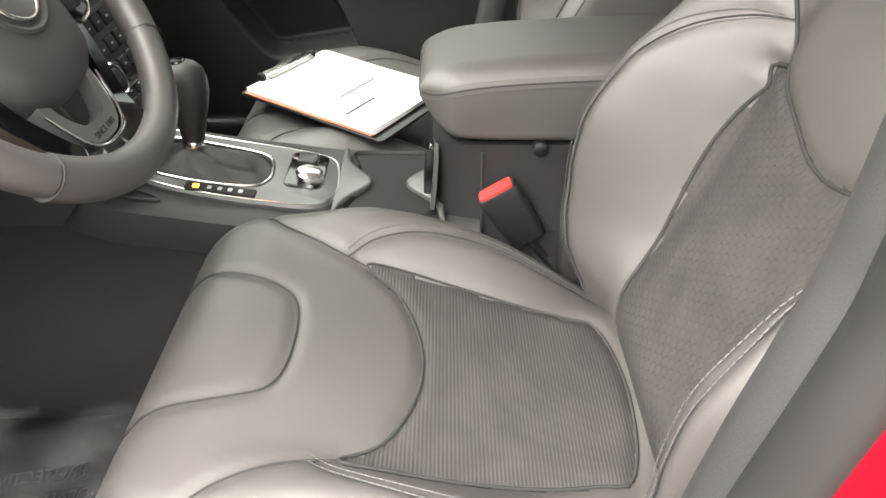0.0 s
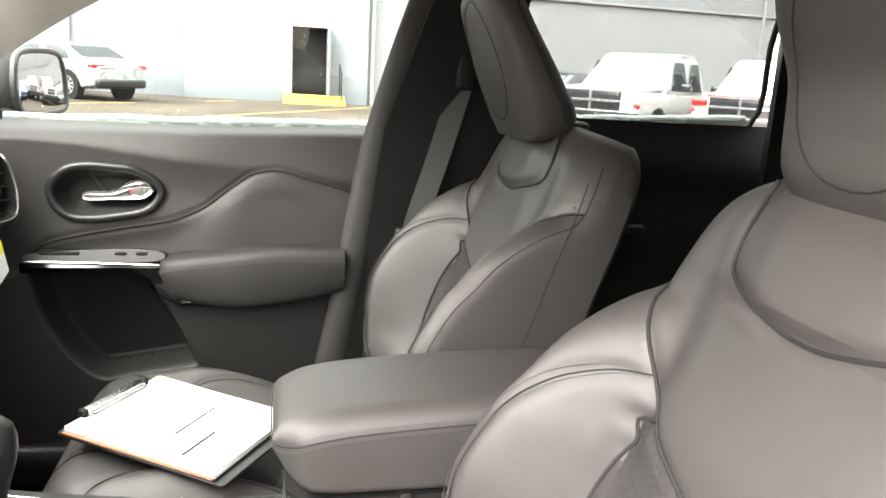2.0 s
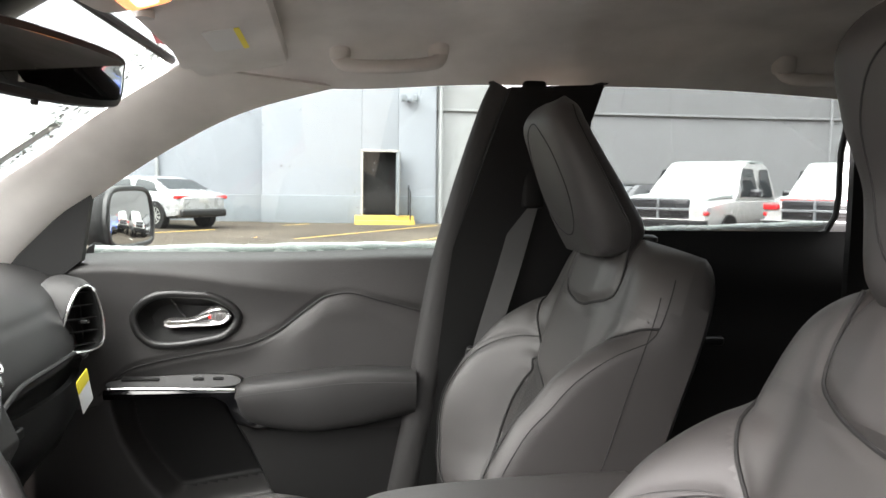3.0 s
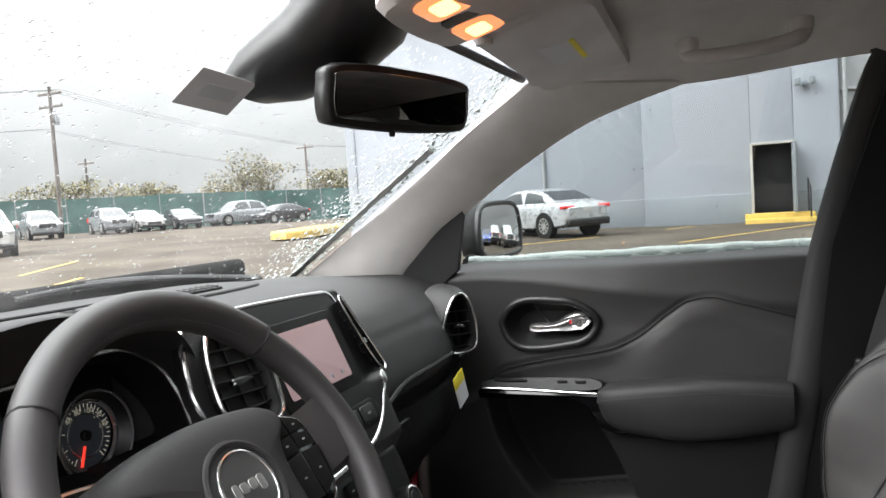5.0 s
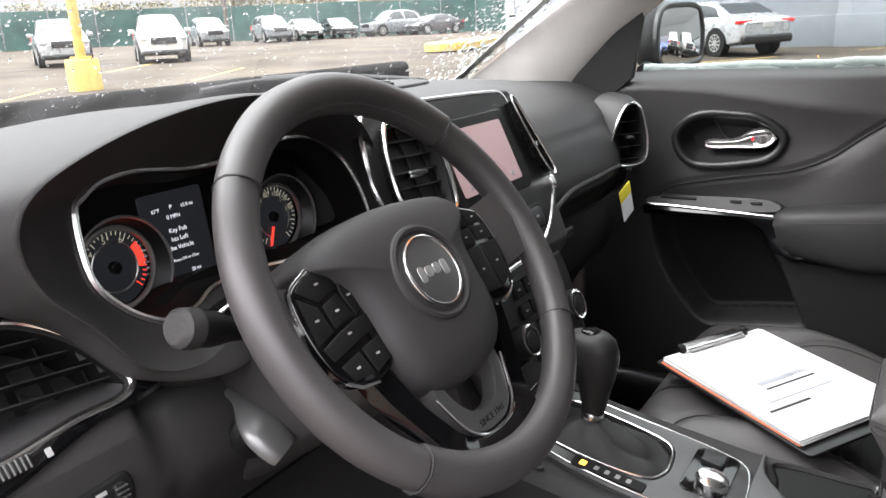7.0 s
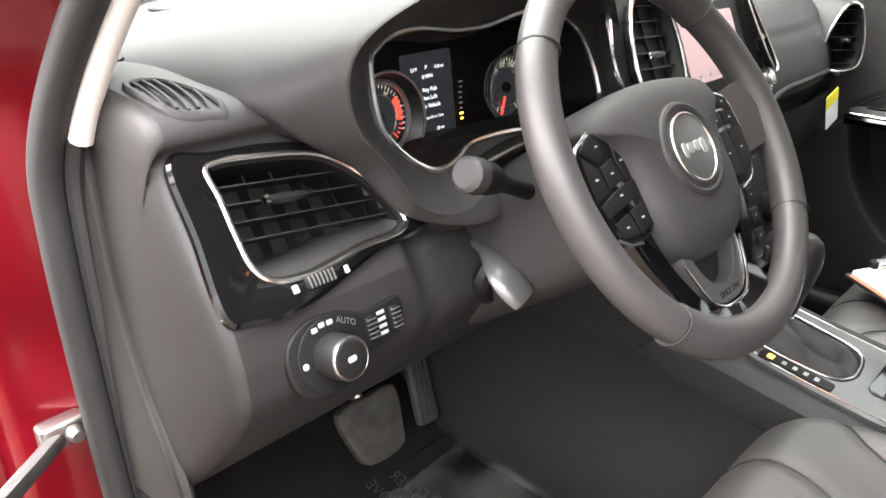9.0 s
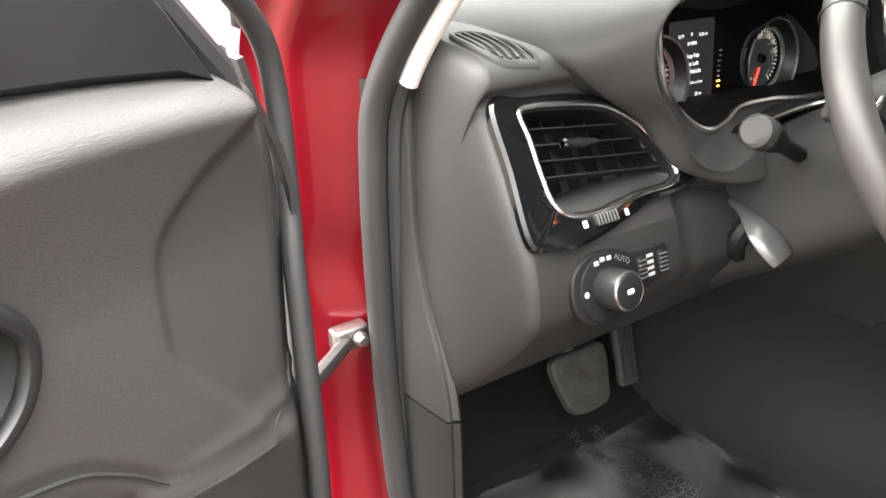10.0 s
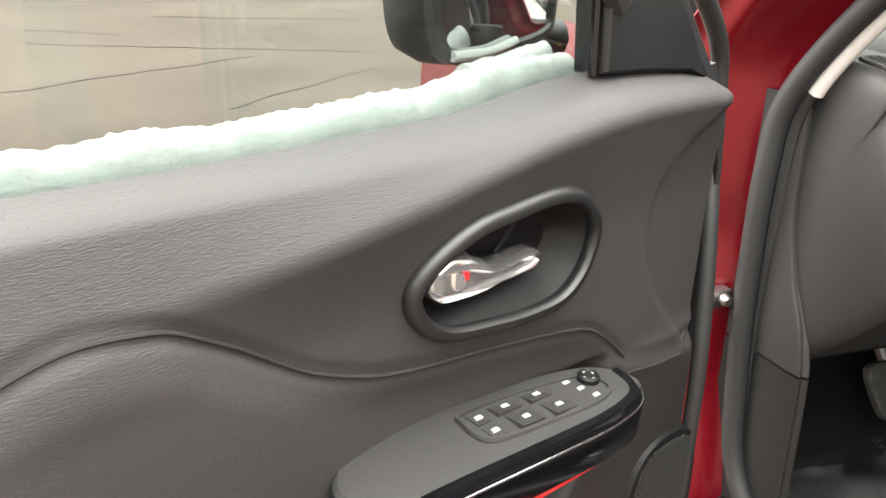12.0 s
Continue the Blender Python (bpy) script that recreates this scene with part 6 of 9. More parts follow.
SEC_K, SEC_C, SEC_R, SEC_E = ([*q[:6], ((q[5][0] + q[6][0]) / 2, (q[5][1] + q[6][1]) / 2), *q[6:]] for q in (SEC_K, SEC_C, SEC_R, SEC_E))


def mixsec(a, b, t):
    return [(p[0] + (q[0] - p[0]) * t, p[1] + (q[1] - p[1]) * t) for p, q in zip(a, b)]


def dash_section(x):
    if x < -0.40:
        return mixsec(SEC_L, SEC_K, sstep(-0.545, -0.50, x))
    if x < 0.0:
        return mixsec(SEC_K, SEC_C, sstep(-0.200, -0.172, x))
    if x < 0.25:
        return mixsec(SEC_C, SEC_R, sstep(0.162, 0.215, x))
    return mixsec(SEC_R, SEC_E, sstep(0.45, 0.70, x))


xs = lin(-0.728, -0.56, 40) + lin(-0.55, -0.49, 12) + lin(-0.48, -0.21, 12) + lin(-0.202, -0.17, 9) + lin(-0.16, 0.155, 20) + lin(0.162, 0.22, 10) + lin(0.24, 0.72, 28)
rows = []
for x in xs:
    rows.append([(x, p.x, p.y) for p in crom([(y, z, 0) for y, z in dash_section(x)], 5)])
VO = smooth2([(-0.702, 1.081), (-0.688, 1.085), (-0.658, 1.083), (-0.612, 1.077), (-0.585, 1.067), (-0.558, 1.046), (-0.537, 1.014), (-0.537, 1.003), (-0.552, 0.998), (-0.587, 0.998), (-0.621, 0.995), (-0.651, 0.993), (-0.682, 0.997), (-0.697, 1.010), (-0.700, 1.036), (-0.700, 1.060)], 5)

GL = smooth2([(-0.728, 1.094), (-0.690, 1.093), (-0.64, 1.090), (-0.60, 1.082), (-0.565, 1.060), (-0.535, 1.025), (-0.505, 1.000), (-0.53, 0.992), (-0.575, 0.990), (-0.612, 0.983), (-0.646, 0.976), (-0.682, 0.972), (-0.712, 0.975), (-0.735, 0.985), (-0.732, 1.04)], 5)


def pad_faces(rows, hole):
    v, f = loft(rows, closed=False)
    inside = [p.y < 0.30 and in_poly(p.x, p.z, hole) for p in v]
    return v, [q for q in f if not all(inside[i] for i in q)]


pad_v, pad_f = pad_faces(rows, inset(GL, 0.002))
is_low = [sum(pad_v[i].z for i in q) / len(q) < 0.968 for q in pad_f]
part("dash_pad", (pad_v, [q for q, lo in zip(pad_f, is_low) if not lo]), PLASTIC, dash, "grained black dash pad")
part("knee_panel", (pad_v, [q for q, lo in zip(pad_f, is_low) if lo]), CONSOLE_SIDE, dash, "harder black knee panel")
# closed left end of the dash
END = [Vector((y, z, 0)) for _, y, z in rows[0]] + [Vector((0.52, 0.80, 0)), Vector((0.60, 0.95, 0))]
END_C = Vector((0.32, 0.95, 0))
# outward face in darker plastic, its shade put into the colour
part("end_cover", loft([[(x, *(p.lerp(END_C, k)).xy) for p in END] for x, k in ((-0.7275, 0.0), (-0.730, 0.006), (-0.734, 0.022), (-0.738, 0.06), (-0.7405, 0.13), (-0.742, 0.26), (-0.7425, 0.6))]), CONSOLE_SIDE, dash, "rounded end of the dashboard")
# near-black, so the shade under the dash is in its colour
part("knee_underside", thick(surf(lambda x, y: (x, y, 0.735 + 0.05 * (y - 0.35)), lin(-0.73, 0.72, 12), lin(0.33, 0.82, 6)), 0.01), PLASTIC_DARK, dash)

FACE = lambda x, z, d=0.0: Vector((x, 0.181 + 0.64 * (z - 0.983) - 0.842 * d, z + 0.539 * d))


def face_plate(outline, depth, bevel, d0=0.0):
    v, f = plate(outline, depth, bevel)
    return [FACE(p.x, p.y, d0 + p.z) for p in v], f


def face_ring(outer, inner, depth, bevel, d0=0.0):
    v, f = ring_plate(outer, inner, depth, bevel)
    return [FACE(p.x, p.y, d0 + p.z) for p in v], f


# left vent in its gloss panel
part("vent_panel", face_ring(GL, VO, 0.009, 0.003, 0.001), GLOSS, dash, "piano black vent surround")


def vent(outline, place, parent, nslat, slope, tab, n_up=6, depth=0.045, chrome=0.0028, lo=None, hi=None, k=1.0):
    """An air vent: a dark box behind an outline, slats across it and a slider tab."""
    i1 = inset(outline, 0.004)
    vn = part("air_vent", loft([[place(x, z, 0.004) for x, z in outline], [place(x, z, 0.002) for x, z in i1], [place(x, z, -depth) for x, z in inset(outline, 0.008)]], cap=False), PLASTIC_DARK, parent, "black louvred air vent")
    # near-black floor stands in for the shade of a deep duct
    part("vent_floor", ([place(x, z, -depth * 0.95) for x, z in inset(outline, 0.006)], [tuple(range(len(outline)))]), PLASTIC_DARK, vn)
    if chrome:
        part("chrome_trim", tube([place(x, z, 0.006) for x, z in outline], chrome, 8, True), CHROME, vn, "satin chrome trim")
    zs = [z for _, z in outline]
    xs_ = [x for x, _ in outline]
    zl, zh = lo or min(zs), hi or max(zs)
    for q in range(nslat):
        z = zl + (zh - zl) * (q + 0.5) / nslat
        run = [x for x in lin(min(xs_), max(xs_), 60) if in_poly(x, z + slope * (x - sum(xs_) / len(xs_)), i1)]
        if len(run) < 3:
            continue
        a, b = run[0], run[-1]
        zz = lambda x: z + slope * (x - sum(xs_) / len(xs_))
        part("slat", loft([[place(x, zz(x) + dz, d) for dz, d in ((0.0007, -0.004), (0.0009, -0.006), (0.0002, -0.004 - 0.016 * k), (-0.0008, -0.004 - 0.015 * k), (-0.0006, -0.004))] for x in lin(a, b, 8)]), PLASTIC_SMOOTH, vn)
    for q in range(n_up):
        x = min(xs_) + (max(xs_) - min(xs_)) * (q + 0.7) / (n_up + 0.4)
        run = [z for z in lin(zl, zh, 30) if in_poly(x, z, i1)]
        if len(run) > 2:
            part("vane", loft([[place(x + dx, z, d) for dx, d in ((0.001, -0.022 * k), (-0.001, -0.022 * k), (-0.001, -0.04 * k), (0.001, -0.04 * k))] for z in (run[0], run[-1])]), PLASTIC_DARK, vn)
    tx, tz, tw = tab
    part("slider_tab", loft([[place(tx + tw * (u - 0.5), tz + 0.004 * s * (1 - 0.4 * abs(2 * u - 1)) + slope * tw * (u - 0.5), 0.004 * c + 0.002) for s, c in ((-1, -1), (-1, 0.4), (-0.4, 1), (0.4, 1), (1, 0.4), (1, -1))] for u in lin(0, 1, 7)]), PLASTIC_SMOOTH, vn)
    part("tab_tip", loft([[place(tx - tw / 2 + 0.002 * u, tz + 0.003 * s - slope * tw / 2, 0.003 * c + 0.003) for s, c in ((-1, -1), (-1, 1), (1, 1), (1, -1))] for u in (0, 2)]), CHROME, vn)
    return vn


lv_ = vent(VO, lambda x, z, d=0.0: FACE(x, z, d + 0.003), dash, 5, -0.10, (-0.642, 1.050, 0.040), lo=1.018, hi=1.083)
low = [p for p in inset(VO, 0.003) if p[1] < 1.012]
low.sort()
part("vent_tray", loft([[FACE(x, z + up + 0.03 * (x + 0.62) * (up / 0.02), d) for d, up in ((0.004, 0.0), (0.0, 0.003), (-0.010, 0.009), (-0.026, 0.018), (-0.040, 0.021))] for x, z in low], closed=False), PLASTIC, lv_, "smooth black tray below the louvres")
dial = part("vent_dial", face_plate([(x - 0.645, z + 0.9875) for x, z in rrect(0.030, 0.010, 0.003)], 0.007, 0.003, 0.007), PLASTIC_DARK, dash)
for k in range(7):
    part("rib", face_plate([(x - 0.657 + 0.004 * k, z + 0.9875) for x, z in rrect(0.0016, 0.009, 0.0005)], 0.0080, 0.0005, 0.007), SATIN_GREY, dial)
for x, w in ((-0.670, 0.006), (-0.617, 0.005)):
    part("dial_mark", face_plate([(a + x, b + 0.987) for a, b in rrect(w, 0.006, 0.001)], 0.0006, 0.0002, 0.0102), WHITE_PRINT, dash)

# light switch and dimmer
pod = smooth2([(-0.694, 0.930), (-0.688, 0.950), (-0.665, 0.962), (-0.635, 0.960), (-0.612, 0.951), (-0.590, 0.950), (-0.568, 0.951), (-0.563, 0.940), (-0.568, 0.925), (-0.585, 0.916), (-0.615, 0.912), (-0.640, 0.900), (-0.668, 0.895), (-0.688, 0.908)], 5)
KNEE = lambda x, z, d=0.0: Vector((x, 0.1655 + 0.30 * (z - 0.93) - 0.957 * d, z + 0.287 * d))


def knee_plate(outline, depth, bevel, d0=0.0):
    v, f = plate(outline, depth, bevel)
    return [KNEE(p.x, p.y, d0 + p.z) for p in v], f


lpod = part("light_switch_panel", knee_plate(pod, 0.006, 0.003, 0.0), PLASTIC_DARK, dash, "black light switch panel")
kc = (-0.652, 0.928)
part("switch_ring", knee_plate([(kc[0] + x, kc[1] + z) for x, z in ellipse(0.033, 0.032, 32)], 0.003, 0.001, 0.005), PLASTIC_DARK, lpod)
kb = part("light_knob", knee_plate([(kc[0] + x, kc[1] + z) for x, z in ellipse(0.019, 0.0185, 32)], 0.030, 0.003, 0.006), PLASTIC_SMOOTH, lpod, "round headlamp knob")
part("knob_rim", tube([KNEE(kc[0] + x, kc[1] + z, 0.0345) for x, z in ellipse(0.0168, 0.0163, 32)], 0.0014, 6, True), CHROME, kb)
part("knob_face", knee_plate([(kc[0] + x, kc[1] + z) for x, z in ellipse(0.0155, 0.015, 24)], 0.001, 0.0004, 0.0358), PLASTIC_DARK, kb)
part("knob_mark", knee_plate([(kc[0] + x, kc[1] + z) for x, z in rrect(0.009, 0.005, 0.002)], 0.0006, 0.0002, 0.0366), WHITE_PRINT, kb)
for a in (95, 78, 60):
    c = (kc[0] + 0.027 * math.cos(radians(a + 18)), kc[1] + 0.027 * math.sin(radians(a + 18)))
    part("mark", knee_plate([(c[0] + x, c[1] + z) for x, z in rrect(0.006, 0.0042, 0.001)], 0.0006, 0.0002, 0.008), WHITE_PRINT, lpod)
auto_v, auto_f = text_geo("AUTO", 0.0075, Matrix.Identity(4))
part("mark", ([KNEE(kc[0] + 0.022 + p.x * 0.9 + 0.2 * p.y, kc[1] + 0.0215 + p.y - 0.45 * p.x, 0.0085) for p in auto_v], auto_f), WHITE_PRINT, lpod)
part("mark", knee_plate([(kc[0] - 0.0265 + x, kc[1] + z) for x, z in ellipse(0.003, 0.003, 10)], 0.0006, 0.0002, 0.008), WHITE_PRINT, lpod)
for x in (-0.606, -0.577):
    tw = part("thumb_wheel", knee_plate([(x + a, 0.934 + b) for a, b in rrect(0.011, 0.022, 0.003)], 0.007, 0.003, 0.004), PLASTIC_DARK, lpod)
    for k in range(5):
        part("rib", knee_plate([(x + a, 0.926 + 0.004 * k + b) for a, b in rrect(0.010, 0.0012, 0.0004)], 0.0085, 0.0004, 0.004), SATIN_GREY, tw)
for k in range(4):
    part("mark", knee_plate([(-0.5915 + a, 0.925 + 0.006 * k + b) for a, b in rrect(0.009, 0.0032, 0.0005)], 0.0006, 0.0002, 0.0065), WHITE_PRINT, lpod)

# demister vent on the dash top
TOP_L = [(0.20, 1.10), (0.242, 1.116), (0.256, 1.1305), (0.28, 1.1365), (0.30, 1.139), (0.38, 1.143), (0.50, 1.135), (0.66, 1.12)]
topz = lambda x, y: lerp_table(TOP_L, y)
do = smooth2([(-0.718, 0.322), (-0.704, 0.329), (-0.686, 0.319), (-0.676, 0.285), (-0.6685, 0.248), (-0.684, 0.2455), (-0.712, 0.249), (-0.7225, 0.266), (-0.723, 0.298)], 4)
v, f = ring_plate(do, inset(do, 0.006), 0.004, 0.0015)
dmv = part("demister_vent", ([Vector((p.x, p.y, topz(p.x, p.y) + p.z + 0.0005)) for p in v], f), PLASTIC, dash, "black slatted demister vent")
# flat near-black sheet stands for the vent's shaded depth
part("vent_floor", ([Vector((x, y, topz(x, y) + 0.0012)) for x, y in inset(do, 0.005)], [tuple(range(len(do)))]), PLASTIC_DARK, dmv)
for k in range(5):
    x0 = -0.711 + 0.0085 * k
    run = [y for y in lin(0.244, 0.35, 50) if in_poly(x0 + 0.10 * (y - 0.31), y, inset(do, 0.005))]
    if len(run) > 3:
        part("slat", tube([(x0 + 0.10 * (y - 0.31), y, topz(x0, y) + 0.0030) for y in lin(run[0], run[-1], 6)], 0.0015, 6), PLASTIC, dmv)
# ribbed speaker field by the windscreen corner
part("speaker_field", surf(lambda x, y: (x, y, topz(x, y) + 0.002 + 0.0022 * math.sin(x * 900) * 0.5), lin(-0.70, -0.55, 130), lin(0.44, 0.60, 8)), PLASTIC_SMOOTH, dash)
part("top_seam", tube([(-0.55, 0.60, 1.165), (-0.55, 0.50, 1.17), (-0.53, 0.47, 1.178), (-0.42, 0.44, 1.202), (0.0, 0.44, 1.196), (0.3, 0.46, 1.188)], 0.0022, 6), SEAM, dash)

# instrument cluster: bezel, face, gauges, centre display
CB = smooth2([(-0.530, 1.145), (-0.516, 1.158), (-0.495, 1.167), (-0.46, 1.169), (-0.41, 1.162), (-0.36, 1.163), (-0.31, 1.170), (-0.265, 1.171), (-0.230, 1.162), (-0.197, 1.135), (-0.184, 1.085), (-0.20, 1.055), (-0.30, 1.050), (-0.37, 1.056), (-0.425, 1.056), (-0.450, 1.046), (-0.472, 1.041), (-0.494, 1.046), (-0.520, 1.066), (-0.536, 1.095)], 5)
CY = lambda x, z, d=0.0: Vector((x, 0.222 + 0.35 * (z - 1.10) - d, z + 0.3 * d))
CF = lambda x, z, d=0.0: Vector((x, 0.310 + 0.12 * (z - 1.07) - d, z))
cl = part("instrument_panel", loft([[CY(x, z, 0.0) for x, z in CB], [CY(x, z, -0.03) for x, z in inset(CB, 0.006)], [CF(x * 0.97 - 0.006, z - 0.010, -0.002) for x, z in inset(CB, -0.006)]], cap=False), PLASTIC_DARK, dash, "instrument cluster with two gauges and a display")
part("cluster_bezel", tube([CY(x, z, 0.002) for x, z in CB], 0.004, 8, True), CHROME, cl, "satin chrome cluster bezel")
part("cluster_face", thick(([CF(x * 0.97 - 0.006, z * 1.0 - 0.010, -0.004) for x, z in inset(CB, -0.012)], [tuple(range(len(CB)))]), 0.004), PLASTIC_DARK, cl)


def cf_plate(outline, depth, bevel, d0=0.0):
    v, f = plate(outline, depth, bevel)
    return [CF(p.x, p.y, d0 + p.z) for p in v], f


def gauge(cx, cz, r, a0, a1, marks, needle, red):
    g = part("gauge", tube([CF(cx + r * math.cos(t), cz + r * math.sin(t), 0.008) for t in lin(0, 2 * math.pi, 41)[:-1]], 0.0028, 8, True), SILVER, cl, "round gauge with lit scale")
    part("outer_ring", tube([CF(cx + r * 1.3 * math.cos(t), cz + r * 1.3 * math.sin(t), 0.022) for t in lin(0, 2 * math.pi, 49)[:-1]], 0.0016, 8, True), SILVER, g)
    part("cone", loft([[CF(cx + r * k * math.cos(t), cz + r * k * math.sin(t), d) for t in lin(0, 2 * math.pi, 49)[:-1]] for k, d in ((1.0, 0.006), (1.29, 0.020))], cap=False), PLASTIC_SMOOTH, g)
    part("inner_ring", tube([CF(cx + r * 0.62 * math.cos(t), cz + r * 0.62 * math.sin(t), 0.004) for t in lin(0, 2 * math.pi, 33)[:-1]], 0.0009, 6, True), SILVER, g)
    part("dial_face", cf_plate([(cx + x, cz + z) for x, z in ellipse(r * 0.97, r * 0.97, 32)], 0.002, 0.0005), SCREEN_ON, g)
    for k in range(33):
        a = radians(a0 + (a1 - a0) * k / 32)
        L = 0.008 if k % 4 == 0 else 0.004
        p, q = r * 0.90, r * 0.90 - L
        part("tick", tube([CF(cx + p * math.cos(a), cz + p * math.sin(a), 0.003), CF(cx + q * math.cos(a), cz + q * math.sin(a), 0.003)], 0.0006, 4), LIT_RED if red and k > 26 else LIT_DIM, g)
    for word, ang in marks:
        a = radians(ang)
        gg = text_geo(word, 0.0088, Matrix.Identity(4))
        part("number", ([CF(cx + r * 0.70 * math.cos(a) + p.x, cz + r * 0.70 * math.sin(a) + p.y, 0.003) for p in gg[0]], gg[1]), LIT_DIM, g)
    if red:
        part("red_zone", cf_plate([(cx + k * r * math.cos(radians(a)), cz + k * r * math.sin(radians(a))) for k, aa in ((0.86, (35, 20, 5, -10)), (0.66, (-10, 5, 20, 35))) for a in aa], 0.0006, 0.0002, 0.003), LIT_RED, g)
    a = radians(needle)
    if not red:
        part("needle", tube([CF(cx + 0.3 * r * math.cos(a), cz + 0.3 * r * math.sin(a), 0.005), CF(cx + 0.88 * r * math.cos(a), cz + 0.88 * r * math.sin(a), 0.005)], 0.0016, 6), LIT_RED, g, "red needle")
    part("hub", cf_plate([(cx + x, cz + z) for x, z in ellipse(0.006, 0.006, 16)], 0.008, 0.002), PLASTIC_DARK, g)


gauge(-0.458, 1.070, 0.039, 225, -45, (("5", 100), ("6", 62), ("7", 20), ("4", 140)), 222, True)
gauge(-0.246, 1.071, 0.039, 235, -55, (("0", 250), ("100", 68), ("120", 40), ("140", 10), ("80", 100), ("60", 130)), 248, False)
disp = part("centre_display", cf_plate([(-0.380 + x, 1.080 + z) for x, z in rrect(0.078, 0.098, 0.004)], 0.003, 0.001, 0.001), SCREEN_ON, cl, "lit colour display with a key message")


def words(s, size, x, z, mat=None, name="message"):
    gg = text_geo(s, size, Matrix.Identity(4), 0.0002)
    part(name, ([CF(x + p.x, z + p.y, 0.0048) for p in gg[0]], gg[1]), mat or LIT_WHITE, disp)


words("53\u00b0F", 0.0053, -0.402, 1.112)
words("P", 0.0062, -0.383, 1.113)
words("15.8 mi", 0.0053, -0.363, 1.112)
words("0 MPH", 0.0060, -0.382, 1.103)
words("Key Fob", 0.0067, -0.380, 1.089)
words("has Left", 0.0067, -0.380, 1.080)
words("the Vehicle", 0.0067, -0.380, 1.071)
words("Press OK to Clear", 0.0043, -0.377, 1.058)
words("20 mi", 0.0053, -0.368, 1.044)
part("fuel_mark", cf_plate([(-0.402 + x, 1.043 + z) for x, z in rrect(0.006, 0.010, 0.001)], 0.0004, 0.0001, 0.0045), LIT_RED, disp)
for k in range(8):
    for x in (-0.424, -0.331):
        part("bar", cf_plate([(x + a + 0.002 * (k > 5), 1.048 + 0.006 * k + b) for a, b in rrect(0.006 if k % 2 else 0.004, 0.0018, 0.0004)], 0.0004, 0.0001, 0.0045), LIT_AMBER if (x > -0.4) == (k < 2) and k < 2 else PAPER_LIGHT, disp)
# the pad that wraps the cluster: hood above, sweeping lip beside the column
WRAP = [((-0.536, 1.095), (-0.600, 0.172, 1.112), (-0.618, 0.218, 1.096), (-0.63, 0.262, 1.096)),
        ((-0.530, 1.145), (-0.611, 0.166, 1.157), (-0.640, 0.225, 1.132), (-0.69, 0.34, 1.118)),
        ((-0.510, 1.162), (-0.588, 0.158, 1.190), (-0.610, 0.25, 1.172), (-0.67, 0.52, 1.130)),
        ((-0.470, 1.169), (-0.510, 0.150, 1.219), (-0.52, 0.25, 1.208), (-0.56, 0.70, 1.145)),
        ((-0.410, 1.162), (-0.415, 0.147, 1.230), (-0.42, 0.25, 1.222), (-0.42, 0.80, 1.155)),
        ((-0.310, 1.170), (-0.332, 0.152, 1.218), (-0.325, 0.25, 1.212), (-0.30, 0.82, 1.155)),
        ((-0.250, 1.168), (-0.255, 0.165, 1.195), (-0.240, 0.25, 1.197), (-0.20, 0.83, 1.155)),
        ((-0.197, 1.135), (-0.205, 0.180, 1.155), (-0.195, 0.215, 1.172), (-0.16, 0.50, 1.175)),
        ((-0.184, 1.085), (-0.182, 0.178, 1.085), (-0.176, 0.182, 1.088), (-0.17, 0.22, 1.08)),
        ((-0.200, 1.055), (-0.205, 0.178, 1.035), (-0.195, 0.180, 1.015), (-0.19, 0.20, 0.99)),
        ((-0.300, 1.050), (-0.300, 0.185, 1.032), (-0.300, 0.195, 1.010), (-0.30, 0.22, 0.985)),
        ((-0.370, 1.056), (-0.370, 0.183, 1.040), (-0.370, 0.195, 1.010), (-0.37, 0.22, 0.985)),
        ((-0.425, 1.056), (-0.435, 0.165, 1.030), (-0.435, 0.150, 1.002), (-0.43, 0.20, 0.972)),
        ((-0.472, 1.041), (-0.484, 0.162, 1.011), (-0.480, 0.158, 0.997), (-0.48, 0.205, 0.975)),
        ((-0.494, 1.046), (-0.532, 0.166, 1.026), (-0.540, 0.184, 1.017), (-0.535, 0.225, 1.018)),
        ((-0.520, 1.066), (-0.566, 0.170, 1.070), (-0.576, 0.205, 1.064), (-0.575, 0.25, 1.068))]
cols = []
for k in range(4):
    cols.append(crom([CY(*w[0]) if k == 0 else w[k] for w in WRAP], 8, True))
wrap = []
for i in range(len(cols[0])):
    a, b, c, d = (cols[k][i] for k in range(4))
    lipb = b.lerp(c, 0.25) + Vector((0, 0, 0.002))
    wrap.append(crom([a, a.lerp(b, 0.85), b, lipb, c, c.lerp(d, 0.35) + Vector((0, 0, 0.006)), d], 4))
part("cluster_hood", loft([[w[k] for w in wrap] for k in range(len(wrap[0]))], cap=False), PLASTIC, dash, "grained black hood round the instruments")
lip = crom([(-0.455, 0.176, 1.040), (-0.44, 0.168, 1.050), (-0.40, 0.162, 1.058), (-0.36, 0.160, 1.060), (-0.32, 0.164, 1.056), (-0.29, 0.172, 1.048)], 6)
part("column_lip", tube(lip, 0.003, 8), CHROME, cl)
part("column_hood", loft([[p + Vector((0, 0.085 * t, -0.012 * math.sin(3 * t) + 0.003)) for p in lip] for t in lin(0, 1, 6)], closed=False), PLASTIC_DARK, cl)

# centre stack
ST = lambda x, z, d=0.0: Vector((x, 0.17 + 0.45 * (z - 1.10) - 0.912 * d, z + 0.41 * d))


def st_plate(outline, depth, bevel, d0=0.0):
    v, f = plate(outline, depth, bevel)
    return [ST(p.x, p.y, d0 + p.z) for p in v], f


